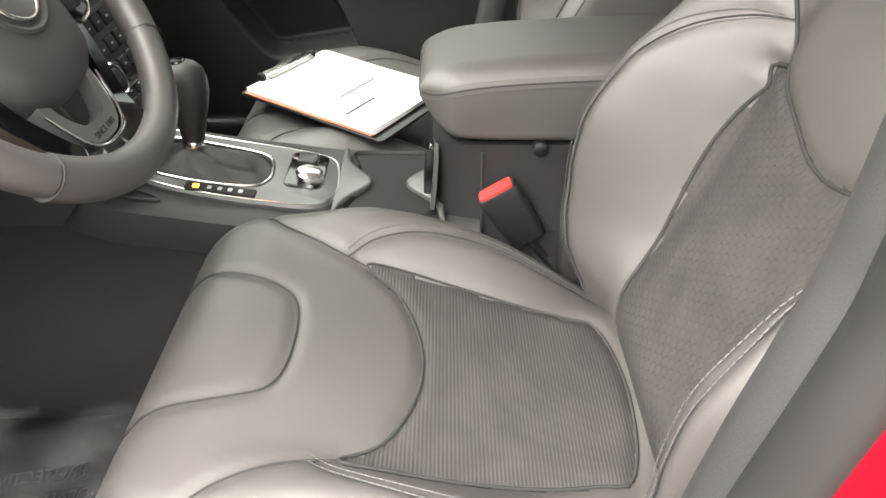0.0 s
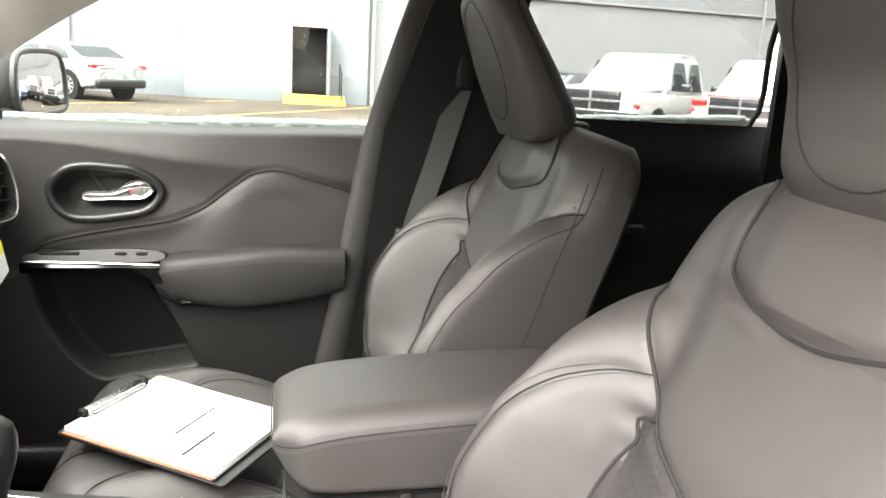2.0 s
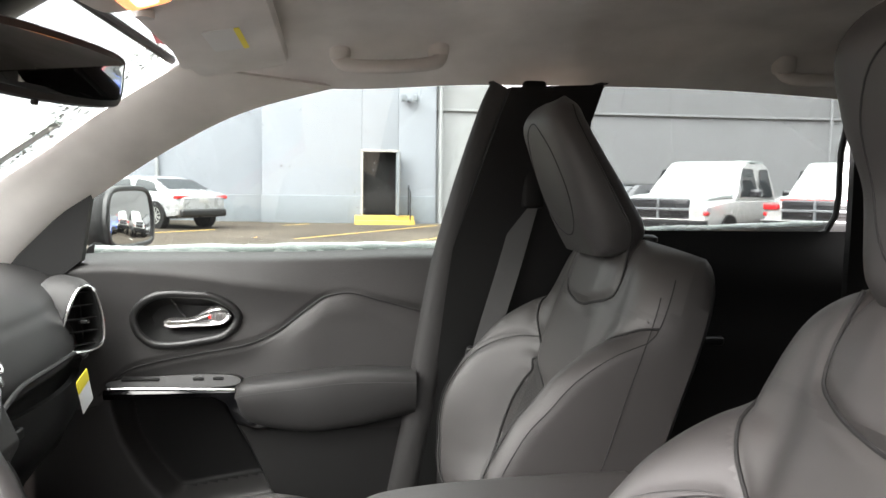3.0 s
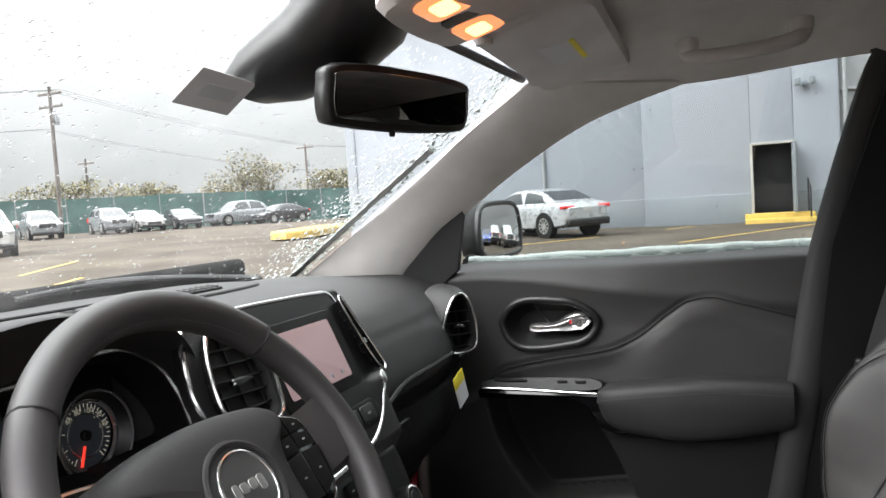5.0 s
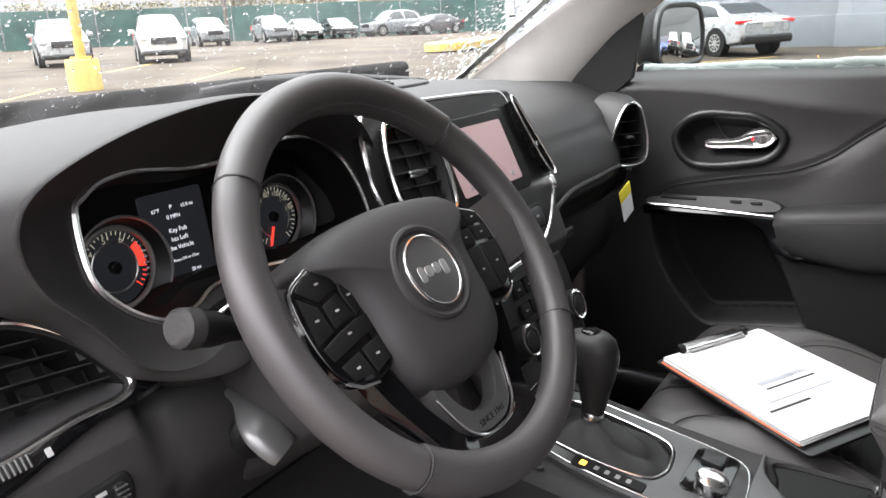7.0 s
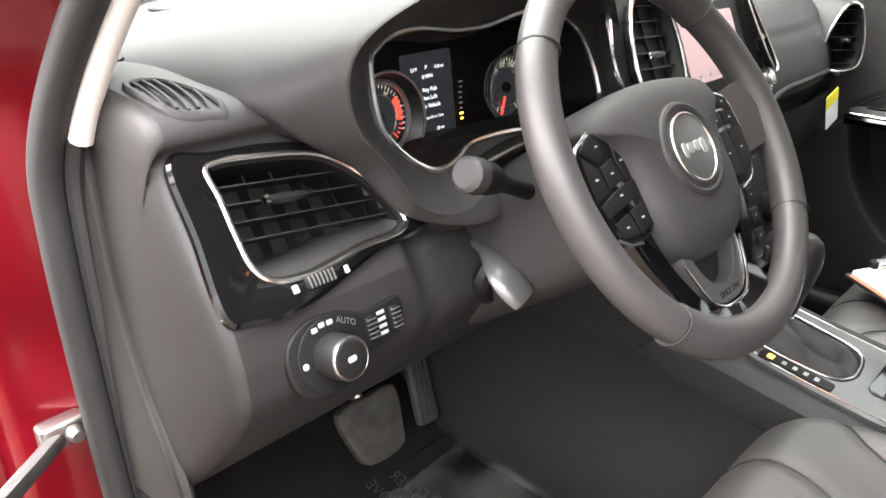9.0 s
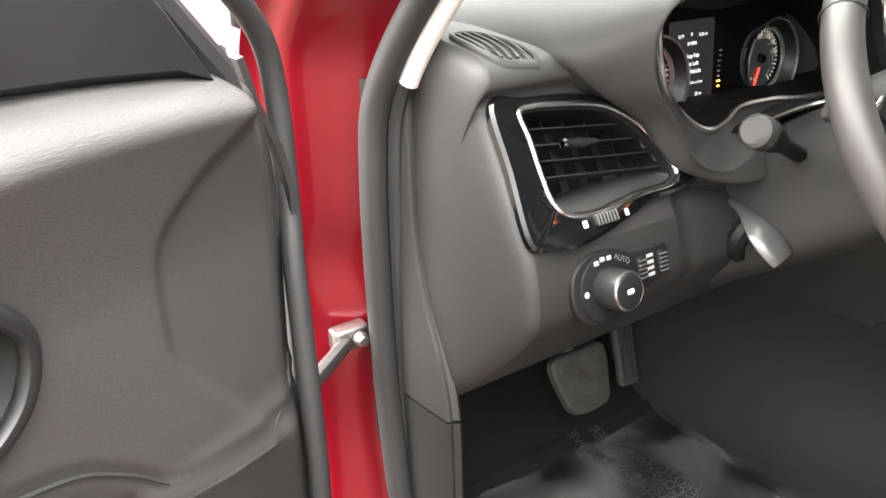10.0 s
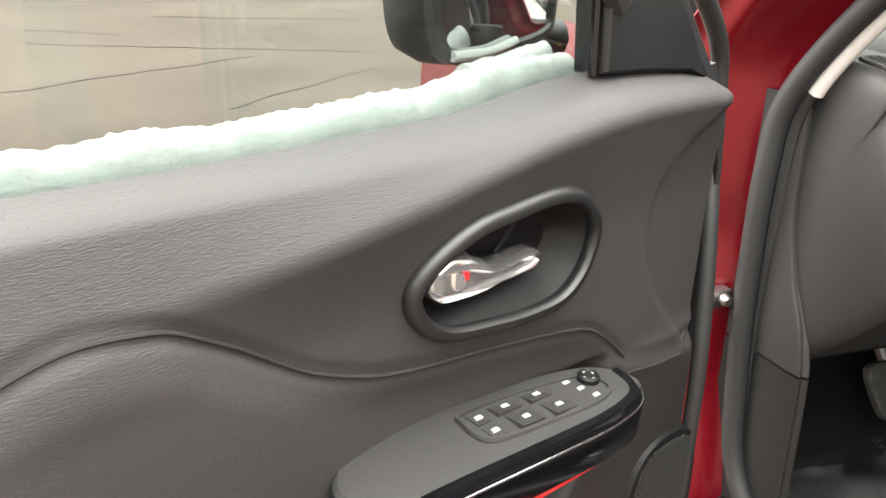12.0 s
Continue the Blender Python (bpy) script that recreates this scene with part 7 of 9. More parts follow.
STK = smooth2([(-0.228, 1.13), (-0.212, 1.170), (-0.192, 1.183), (-0.10, 1.187), (0.0, 1.185), (0.08, 1.182), (0.114, 1.177), (0.126, 1.150), (0.143, 1.105), (0.160, 1.060), (0.158, 1.040), (0.136, 1.020), (0.10, 0.992), (0.05, 0.973), (-0.03, 0.967), (-0.12, 0.967), (-0.175, 1.0), (-0.215, 1.06), (-0.231, 1.10)], 5)
stk = part("centre_panel", st_plate(STK, 0.016, 0.005, -0.004), PLASTIC_SMOOTH, dash, "black centre stack panel")
part("chrome_frame", tube([ST(x, z, 0.010) for x, z in inset(STK, 0.001)], 0.0035, 8, True), CHROME, stk, "satin chrome frame")
scr = [(-0.004 + x, 1.104 + z) for x, z in rrect(0.152, 0.080, 0.004)]
part("screen_bezel", st_plate([(0.0 + x, 1.103 + z) for x, z in rrect(0.190, 0.108, 0.010)], 0.004, 0.002, 0.011), PLASTIC_DARK, stk)
so = part("touch_screen", st_plate(scr, 0.002, 0.0006, 0.0145), SCREEN_OFF, stk, "dusty touch screen with a dim pinkish picture")
for k in range(5):
    part("icon", st_plate([(-0.058 + 0.027 * k + x, 1.073 + z) for x, z in ellipse(0.0035, 0.0035, 10)], 0.0003, 0.0001, 0.0163), PAPER_GREY, so)
CV = smooth2([(-0.202, 1.150), (-0.185, 1.169), (-0.14, 1.170), (-0.116, 1.156), (-0.108, 1.12), (-0.112, 1.085), (-0.125, 1.060), (-0.17, 1.054), (-0.206, 1.064), (-0.217, 1.09), (-0.212, 1.125)], 5)
vent([(x, z) for x, z in CV], lambda x, z, d=0.0: ST(x, z, d + 0.022), stk, 7, -0.05, (-0.166, 1.108, 0.036), n_up=3, chrome=0.0026, depth=0.0095, k=0.25)
RV = smooth2([(0.107, 1.160), (0.115, 1.163), (0.129, 1.125), (0.145, 1.080), (0.150, 1.058), (0.140, 1.052), (0.127, 1.075), (0.114, 1.12)], 5)
vent(RV, lambda x, z, d=0.0: ST(x, z, d + 0.022), stk, 9, 0.0, (0.130, 1.098, 0.012), n_up=1, chrome=0.0018, depth=0.0095, k=0.25)
hz = part("button_row", st_plate([(0.0 + x, 1.010 + z) for x, z in rrect(0.20, 0.034, 0.014)], 0.005, 0.002, 0.010), PLASTIC_DARK, stk)
for k in range(4):
    b = part("button", st_plate([(-0.063 + 0.043 * k + x, 1.010 + z) for x, z in rrect(0.036, 0.024, 0.006)], 0.005, 0.002, 0.013), PLASTIC_SMOOTH, hz)
    part("mark", st_plate([(-0.063 + 0.043 * k + x, 1.010 + z) for x, z in rrect(0.009, 0.003, 0.001)], 0.0004, 0.0001, 0.0178), WHITE_PRINT, b)
part("power_knob", st_plate([(0.146 + x, 1.043 + z) for x, z in ellipse(0.007, 0.009, 20)], 0.014, 0.003, 0.008), CHROME, stk)

# climate panel below
HV = lambda x, z, d=0.0: Vector((x, 0.100 + 0.42 * (z - 0.87) - 0.92 * d, z + 0.39 * d))


def hv_plate(outline, depth, bevel, d0=0.0):
    v, f = plate(outline, depth, bevel)
    return [HV(p.x, p.y, d0 + p.z) for p in v], f


hvac = part("climate_panel", hv_plate(smooth2([(-0.15, 0.935), (-0.13, 0.945), (0.0, 0.948), (0.13, 0.945), (0.15, 0.935), (0.152, 0.90), (0.14, 0.83), (0.12, 0.80), (0.0, 0.795), (-0.12, 0.80), (-0.14, 0.83), (-0.152, 0.90)], 4), 0.016, 0.006, -0.004), PLASTIC_SMOOTH, dash, "black climate control panel")
for x in (-0.045, 0.105):
    k = part("knob", hv_plate([(x + a, 0.868 + b) for a, b in ellipse(0.021, 0.021, 28)], 0.022, 0.003, 0.012), PLASTIC_DARK, hvac)
    part("knob_rim", tube([HV(x + a, 0.868 + b, 0.033) for a, b in ellipse(0.0185, 0.0185, 28)], 0.002, 6, True), CHROME, k)
    part("knob_face", hv_plate([(x + a, 0.868 + b) for a, b in ellipse(0.012, 0.012, 20)], 0.004, 0.001, 0.031), PLASTIC_SMOOTH, k)
for r in range(4):
    for c in range(3):
        x, z = -0.005 + 0.030 * c, 0.925 - 0.028 * r
        bt = part("button", hv_plate([(x + 0.0 + a, z + b) for a, b in rrect(0.025, 0.020, 0.004)], 0.006, 0.002, 0.011), PLASTIC_DARK, hvac)
        part("mark", hv_plate([(x + a, z + b) for a, b in rrect(0.007, 0.0025, 0.0008)], 0.0004, 0.0001, 0.0168), WHITE_PRINT, bt)
for z in (0.842, 0.812):
    part("chrome_bar", tube([HV(-0.07, z, 0.014), HV(0.0, z + 0.004, 0.016), HV(0.07, z, 0.014)], 0.0022, 6), CHROME, hvac)

# right-hand vent, glovebox
RVO = smooth2([(0.150, 1.112), (0.172, 1.105), (0.195, 1.060), (0.205, 1.020), (0.195, 0.995), (0.165, 0.988), (0.135, 1.0), (0.130, 1.05), (0.138, 1.095)], 5)
RVP = lambda u, z, d=0.0: Vector((0.555 + (0.24 - u) * 0.9 - 0.35 * d, 0.055 + u * 0.72 + 0.35 * (z - 1.05) * 0.2 - 0.75 * d + 0.01, z))
vent([(u, z) for u, z in RVO], RVP, dash, 5, 0.0, (0.163, 1.045, 0.016), n_up=2, chrome=0.003)
part("vent_shell", loft([[RVP(u, z, 0.004) for u, z in inset(RVO, -0.003)], [RVP(u, z, -0.03) for u, z in inset(RVO, -0.016)], [RVP(u, z, -0.07) for u, z in inset(RVO, -0.02)]], cap=False), PLASTIC, dash)
part("dial", rbox((0, 0, 0), (0.022, 0.010, 0.010), 0.004, Matrix.Translation(RVP(0.17, 0.982, 0.006))), PLASTIC_DARK, dash)
part("crease", tube(crom([(0.185, 0.150, 0.985), (0.30, 0.166, 1.000), (0.42, 0.168, 1.002), (0.52, 0.174, 1.000), (0.60, 0.19, 0.990)], 6), 0.004, 6), SEAM, dash)
# lid in the blacker plastic, which stands for footwell shade
gb = part("glovebox_lid", thick(surf(lambda x, z: (x, 0.200 + 0.03 * ((x - 0.46) / 0.2) ** 2 + 0.10 * sstep(0.90, 0.74, z) - 0.014, z), lin(0.27, 0.66, 20), lin(0.735, 0.945, 16)), 0.012), HARD, dash, "black glovebox lid")
part("latch", rbox((0.30, 0.178, 0.925), (0.06, 0.012, 0.018), 0.005), PLASTIC_SMOOTH, gb)
# dash centre tray grille and bulge on top
part("centre_tray", xf(plate(smooth2([(-0.12, -0.05), (0.12, -0.06), (0.16, 0.02), (0.10, 0.10), (-0.10, 0.10), (-0.15, 0.03)], 5), 0.008, 0.004), Matrix.Translation((0.02, 0.40, 1.189))), PLASTIC, dash)
tr = part("tray_vent", xf(plate(rrect(0.10, 0.03, 0.008), 0.004, 0.002), Matrix.Translation((0.03, 0.37, 1.197))), PLASTIC_DARK, dash)
for k in range(7):
    part("slat", tube([(-0.01 + 0.013 * k, 0.358, 1.202), (-0.006 + 0.013 * k, 0.383, 1.203)], 0.0016, 5), PLASTIC, tr)

tagc = thing("hanging_label", (0.53, 0.155, 0.93), "small yellow and white warning label hanging from the dash", "label")
tm = basis((0.528, 0.150, 0.935), (1.0, -0.05, 0.34), (-0.36, 0.06, 1.0))
part("card", plate(rrect(0.050, 0.066, 0.003), 0.0008, 0.0003, tm), PAPER, tagc)
part("yellow_band", plate([(x, y + 0.021) for x, y in rrect(0.0502, 0.025, 0.003)], 0.0012, 0.0003, tm), YELLOW, tagc)
for k in range(7):
    part("print_line", plate([(x, 0.003 - 0.0047 * k + y) for x, y in rrect(0.036 - 0.006 * (k % 3), 0.0014, 0.0004)], 0.0014, 0.0002, tm), PAPER_LIGHT, tagc)

# ---- steering wheel ----
WC = Vector((-0.362, 0.012, 1.080))
TI = radians(34)
WM = basis(WC, (1, 0, 0), (0, math.sin(TI), math.cos(TI)))      # x right, y up along the rim, z to the driver
sw = thing("steering_wheel", tuple(WC), "black leather steering wheel with switch pads and a round badge", "steering wheel")


def wheel_r(a):
    return 0.176


def rim_piece(a0, a1, r=0.0165, n=40):
    pts = [WM @ Vector((wheel_r(a) * math.cos(radians(a)), wheel_r(a) * math.sin(radians(a)) * (0.985 if a > 180 else 1.0), 0)) for a in lin(a0, a1, n)]
    return tube(pts, lambda u: r, 14, flat=1.12)


for nm, a0, a1, mt in (("rim_top", 42, 141, LEATHER_BLACK), ("rim_left", 141.5, 226, LEATHER_BLACK), ("rim_bottom", 226.5, 323.5, LEATHER_BLACK), ("rim_right", 324, 401.5, LEATHER_BLACK)):
    part(nm, rim_piece(a0, a1), mt, sw)
for a in (41.7, 141.2, 226.2, 323.7):
    c = WM @ Vector((0.176 * math.cos(radians(a)), 0.176 * math.sin(radians(a)), 0))
    d = WM.to_3x3() @ Vector((math.cos(radians(a)), math.sin(radians(a)), 0))
    part("rim_seam", tube([c + d * 0.0168 * math.cos(t) + WM.to_3x3() @ Vector((0, 0, 1)) * 0.0187 * math.sin(t) for t in lin(0, 2 * math.pi, 21)[:-1]], 0.0009, 5, True), SEAM, sw)
for a0, a1 in ((330, 398), (146, 222), (48, 136)):
    pth = [WM @ Vector((0.1615 * math.cos(radians(a)), 0.1615 * math.sin(radians(a)), 0.007)) for a in lin(a0, a1, 40)]
    part("stitching", stitches(pth, 0.007, 0.006, 0.0009), STITCH, sw)
# hub pad
RIM_M, WM = WM, WM @ Matrix.Translation((-0.008, -0.007, -0.020))
hubo = smooth2([(-0.113, 0.046), (-0.100, 0.059), (-0.06, 0.068), (0.0, 0.072), (0.06, 0.068), (0.100, 0.059), (0.113, 0.046), (0.098, 0.034), (0.083, 0.016), (0.077, -0.012), (0.075, -0.046), (0.062, -0.076), (0.035, -0.091), (0.0, -0.095), (-0.035, -0.091), (-0.062, -0.076), (-0.075, -0.046), (-0.077, -0.012), (-0.083, 0.016), (-0.098, 0.034)], 5)
rings = []
for k, z in ((1.0, -0.03), (1.0, 0.004), (0.985, 0.012), (0.955, 0.0185), (0.90, 0.0245), (0.80, 0.0295), (0.66, 0.0325), (0.45, 0.0335), (0.2, 0.034)):
    rings.append([WM @ Vector((x * k, y * k + 0.002 - 0.004 * (1 - k), z - 0.20 * max(0.0, abs(x * k) - 0.078))) for x, y in hubo])
hub = part("hub_pad", loft(rings), PLASTIC, sw, "grained black airbag cover")
part("badge_recess", tube([WM @ Vector((x, y + 0.001, 0.0330)) for x, y in ellipse(0.042, 0.040, 36)], 0.0035, 8, True), PLASTIC, hub)
bd = part("badge", plate(ellipse(0.032, 0.032, 36), 0.004, 0.002, WM @ Matrix.Translation((0, 0.001, 0.0325))), SATIN_GREY, hub, "round satin grey badge with a chrome ring")
part("badge_ring", tube([WM @ Vector((x, y + 0.001, 0.0362)) for x, y in ellipse(0.0312, 0.0312, 36)], 0.0016, 8, True), CHROME, bd)
for k, (w, h, x, y) in enumerate(((0.0075, 0.014, -0.0165, 0.0), (0.0095, 0.0095, -0.0065, 0.0005), (0.0095, 0.0095, 0.0045, 0.0005), (0.0085, 0.014, 0.0150, -0.0015))):
    part("badge_mark", plate([(x + a, y + 0.001 + b) for a, b in rrect(w, h, 0.003)], 0.0012, 0.0005, WM @ Matrix.Translation((0, 0, 0.0358))), SILVER, bd)
part("airbag_mark", join(*[plate([(0.012 * k - 0.006 + a, -0.054 + b) for a, b in rrect(0.009, 0.007, 0.001)], 0.0006, 0.0002, WM @ Matrix.Translation((0, 0, 0.0312))) for k in (0, 1)]), PLASTIC_SMOOTH, hub)
# spokes
for sx in (-1, 1):
    sp = [[(sx * 0.085, 0.045, 0.004), (sx * 0.085, 0.045, -0.018), (sx * 0.085, -0.03, -0.02), (sx * 0.085, -0.035, 0.002), (sx * 0.085, 0.0, 0.012)],
          [(sx * 0.12, 0.040, 0.002), (sx * 0.12, 0.038, -0.016), (sx * 0.12, -0.028, -0.016), (sx * 0.12, -0.032, 0.0), (sx * 0.12, 0.0, 0.008)],
          [(sx * 0.145, 0.043, 0.014), (sx * 0.145, 0.041, -0.004), (sx * 0.145, -0.022, -0.004), (sx * 0.145, -0.026, 0.012), (sx * 0.145, 0.008, 0.017)],
          [(0.008 + sx * 0.166, 0.049, 0.026), (0.008 + sx * 0.166, 0.047, 0.010), (0.008 + sx * 0.166, -0.018, 0.010), (0.008 + sx * 0.166, -0.021, 0.026), (0.008 + sx * 0.166, 0.015, 0.029)]]
    part("spoke", loft([[WM @ Vector(p) for p in r] for r in sp]), LEATHER_BLACK, sw, "leather-covered spoke")
    HUB_M = WM
    WM = WM @ Matrix.Translation((-sx * 0.009, 0.006, 0))
    po = smooth2([(sx * 0.090, 0.042), (sx * 0.125, 0.036), (sx * 0.143, 0.022), (sx * 0.145, -0.020), (sx * 0.132, -0.050), (sx * 0.100, -0.058), (sx * 0.078, -0.045), (sx * 0.082, 0.0)], 5)
    pad = part("switch_pad", plate(po, 0.010, 0.003, WM @ Matrix.Translation((0, 0, 0.006))), GLOSS, sw, "gloss black switch pad")
    if sx < 0:
        keys = [((-0.137, 0.027), (-0.124, 0.036), (-0.092, 0.040), (-0.099, 0.017), (-0.122, 0.013)), ((-0.139, 0.023), (-0.124, 0.010), (-0.122, -0.011), (-0.142, -0.016)), ((-0.120, 0.010), (-0.101, 0.014), (-0.097, -0.006), (-0.119, -0.010)),
                ((-0.098, 0.014), (-0.090, 0.034), (-0.086, 0.010), (-0.086, -0.004), (-0.094, -0.007)), ((-0.140, -0.019), (-0.119, -0.013), (-0.096, -0.009), (-0.084, -0.009), (-0.084, -0.022), (-0.136, -0.031)), ((-0.133, -0.036), (-0.110, -0.032), (-0.106, -0.052), (-0.128, -0.050)), ((-0.107, -0.0315), (-0.084, -0.028), (-0.084, -0.048), (-0.103, -0.053))]
    else:
        keys = [((0.092, 0.040), (0.112, 0.037), (0.113, 0.020), (0.092, 0.020)), ((0.115, 0.037), (0.137, 0.029), (0.138, 0.018), (0.116, 0.020)), ((0.089, 0.018), (0.113, 0.018), (0.113, 0.002), (0.087, 0.000)), ((0.116, 0.018), (0.139, 0.015), (0.141, 0.0), (0.116, 0.002)),
                ((0.086, -0.003), (0.113, -0.001), (0.112, -0.048), (0.086, -0.046)), ((0.116, -0.001), (0.141, -0.003), (0.134, -0.040), (0.115, -0.048))]
    for k, q in enumerate(keys):
        q = q if sx < 0 else q[::-1]
        b = part("key", plate(inset(list(q), 0.0004), 0.0024, 0.0010, WM @ Matrix.Translation((0, 0, 0.0150))), PLASTIC_DARK, pad)
        x, y = sum(a for a, _ in q) / len(q), sum(c for _, c in q) / len(q)
        part("mark", plate([(x + a, y + c) for a, c in rrect(0.0042, 0.0018, 0.0004)], 0.0003, 0.0001, WM @ Matrix.Translation((0, 0, 0.0173))), WHITE_PRINT, b)
    part("pad_chrome", tube([WM @ Vector((x, y, 0.014)) for x, y in [(sx * 0.105, -0.0595), (sx * 0.122, -0.056), (sx * 0.134, -0.048)]], 0.0016, 6), CHROME, pad)
    part("pad_edge", tube([WM @ Vector((x, y, 0.014)) for x, y in po[2:14]], 0.0012, 6), CHROME, pad)
    WM = HUB_M
# lower spokes: a gloss black band in a V, with a satin silver inlay inside it
def v_band(outer, inner, top, low):
    full = [[*side, *[(-x, y, *z) for x, y, *z in side[-2::-1]]] for side in (outer, inner)]
    a, b = (crom([(x, y, 0) for x, y, *_ in side], 5) for side in full)
    return loft([[WM @ Vector((p.x, p.y, low)), WM @ Vector((p.x, p.y, top(p) - 0.002)), WM @ Vector((p.x * 0.985, p.y * 0.99, top(p))), WM @ Vector((q.x * 1.015, q.y * 1.01, top(q))), WM @ Vector((q.x, q.y, top(q) - 0.002)), WM @ Vector((q.x, q.y, low))] for p, q in zip(a, b)])


part("lower_spoke", v_band([(-0.100, -0.046), (-0.091, -0.075), (-0.075, -0.108), (-0.059, -0.140), (-0.045, -0.161), (0.0, -0.166)], [(-0.074, -0.050), (-0.067, -0.078), (-0.054, -0.104), (-0.041, -0.124), (-0.026, -0.136), (0.0, -0.139)], lambda p: 0.010 + 0.012 * sstep(-0.12, -0.16, p.y), -0.008), GLOSS, sw, "gloss black lower spoke")
inl = part("spoke_inlay", v_band([(-0.051, -0.074), (-0.047, -0.098), (-0.037, -0.121), (-0.022, -0.1345), (0.0, -0.1375)], [(-0.038, -0.074), (-0.033, -0.096), (-0.022, -0.112), (-0.012, -0.1175), (0.0, -0.1190)], lambda p: 0.0115, -0.004), SATIN_GREY, sw, "satin silver inlay with small engraved letters")
part("engraving", text_geo("SINCE 1941", 0.0078, WM @ Matrix.Translation((0.0, -0.1285, 0.0117)), 0.0002), PLASTIC_DARK, inl)
part("inlay_edge", tube([WM @ Vector((p.x, p.y, 0.0125)) for p in crom([(-0.052, -0.090, 0), (-0.0385, -0.122, 0), (-0.022, -0.1365, 0), (0.0, -0.1395, 0), (0.022, -0.1365, 0), (0.0385, -0.122, 0), (0.052, -0.090, 0)], 6)], 0.0013, 6), CHROME, inl)
# column, stalks
WM = RIM_M
axis = WM.to_3x3() @ Vector((0, 0, 1))
col = thing("steering_column", tuple(WC - axis * 0.1), "black steering column shroud with stalks", "steering column")
part("shroud", loft([[WC - axis * d + WM.to_3x3() @ Vector((x * k, y * k - 0.008, 0)) for x, y in smooth2([(-0.075, 0.0), (-0.06, 0.05), (0.0, 0.062), (0.06, 0.05), (0.075, 0.0), (0.065, -0.06), (0.0, -0.078), (-0.065, -0.06)], 5)] for d, k in ((0.035, 0.86), (0.05, 1.0), (0.13, 1.08), (0.30, 1.12))]), PLASTIC, col)
lever_way = crom([(-0.440, 0.190, 0.962), (-0.447, 0.165, 0.958), (-0.455, 0.142, 0.950), (-0.457, 0.122, 0.938), (-0.452, 0.108, 0.924)], 5)
part("tilt_lever", tube(lever_way, lambda u: 0.008 + 0.013 * sstep(0.2, 0.75, u) - 0.004 * u ** 6, 12, flat=0.45), SATIN_GREY, col, "grey column tilt lever")
# solid near-black bar in place of the shaded gap
part("lever_gap", tube(crom([(-0.43, 0.158, 0.955), (-0.455, 0.160, 0.930), (-0.44, 0.168, 0.905), (-0.40, 0.165, 0.900)], 5), 0.011, 8), PLASTIC_DARK, col)
ssk = [(-0.44, 0.120, 1.030), (-0.475, 0.115, 1.046), (-0.505, 0.111, 1.060), (-0.530, 0.108, 1.070)]
stalk = part("stalk", tube(crom(ssk, 5), lambda u: 0.008 + 0.0070 * sstep(0.35, 0.8, u), 14), PLASTIC_DARK, col, "black stalk with a rounded grey end")
part("stalk_tip", tube([(-0.528, 0.1082, 1.0692), (-0.531, 0.108, 1.0704), (-0.541, 0.107, 1.0742), (-0.544, 0.1065, 1.0752)], lambda u: 0.0162 - 0.004 * u ** 4, 14), PLASTIC, stalk)
part("stalk", tube(crom([(-0.30, 0.075, 1.055), (-0.25, 0.085, 1.060), (-0.21, 0.10, 1.068)], 5), lambda u: 0.011 + 0.007 * u, 12), PLASTIC_SMOOTH, col)
part("shroud_gap", lathe([(0.055, -0.01), (0.062, 0.0), (0.055, 0.01)], 28, WM @ Matrix.Translation((0, 0, -0.04))), PLASTIC_DARK, col)

# pedals
bk = thing("brake_pedal", (-0.355, 0.5, 0.4), "worn rubber brake pedal", "pedal")
bm_ = basis((-0.352, 0.468, 0.530), (1, 0, 0), (0, 0.42, 0.9))
part("pad", plate(smooth2([(-0.058, 0.045), (0.0, 0.05), (0.056, 0.045), (0.050, -0.02), (0.036, -0.052), (-0.030, -0.052), (-0.052, -0.015)], 4), 0.016, 0.006, bm_), PEDAL, bk)
part("arm", tube([(-0.352, 0.485, 0.55), (-0.352, 0.55, 0.62), (-0.352, 0.60, 0.78)], 0.010, 8), STEEL, bk)
ac = thing("accelerator_pedal", (-0.22, 0.52, 0.4), "ribbed black accelerator pedal", "pedal")
am = basis((-0.212, 0.503, 0.515), (0.98, 0.0, -0.12), (0.05, 0.40, 0.9))
ap_ = part("pad", plate(rrect(0.048, 0.125, 0.010), 0.012, 0.005, am), PEDAL, ac)
for k in range(4):
    part("rib", plate([(-0.015 + 0.010 * k + x, y) for x, y in rrect(0.004, 0.105, 0.002)], 0.003, 0.001, am @ Matrix.Translation((0, 0, 0.012))), RUBBER, ap_)
part("arm", tube([(-0.212, 0.53, 0.55), (-0.212, 0.60, 0.68), (-0.212, 0.62, 0.8)], 0.009, 8), STEEL, ac)


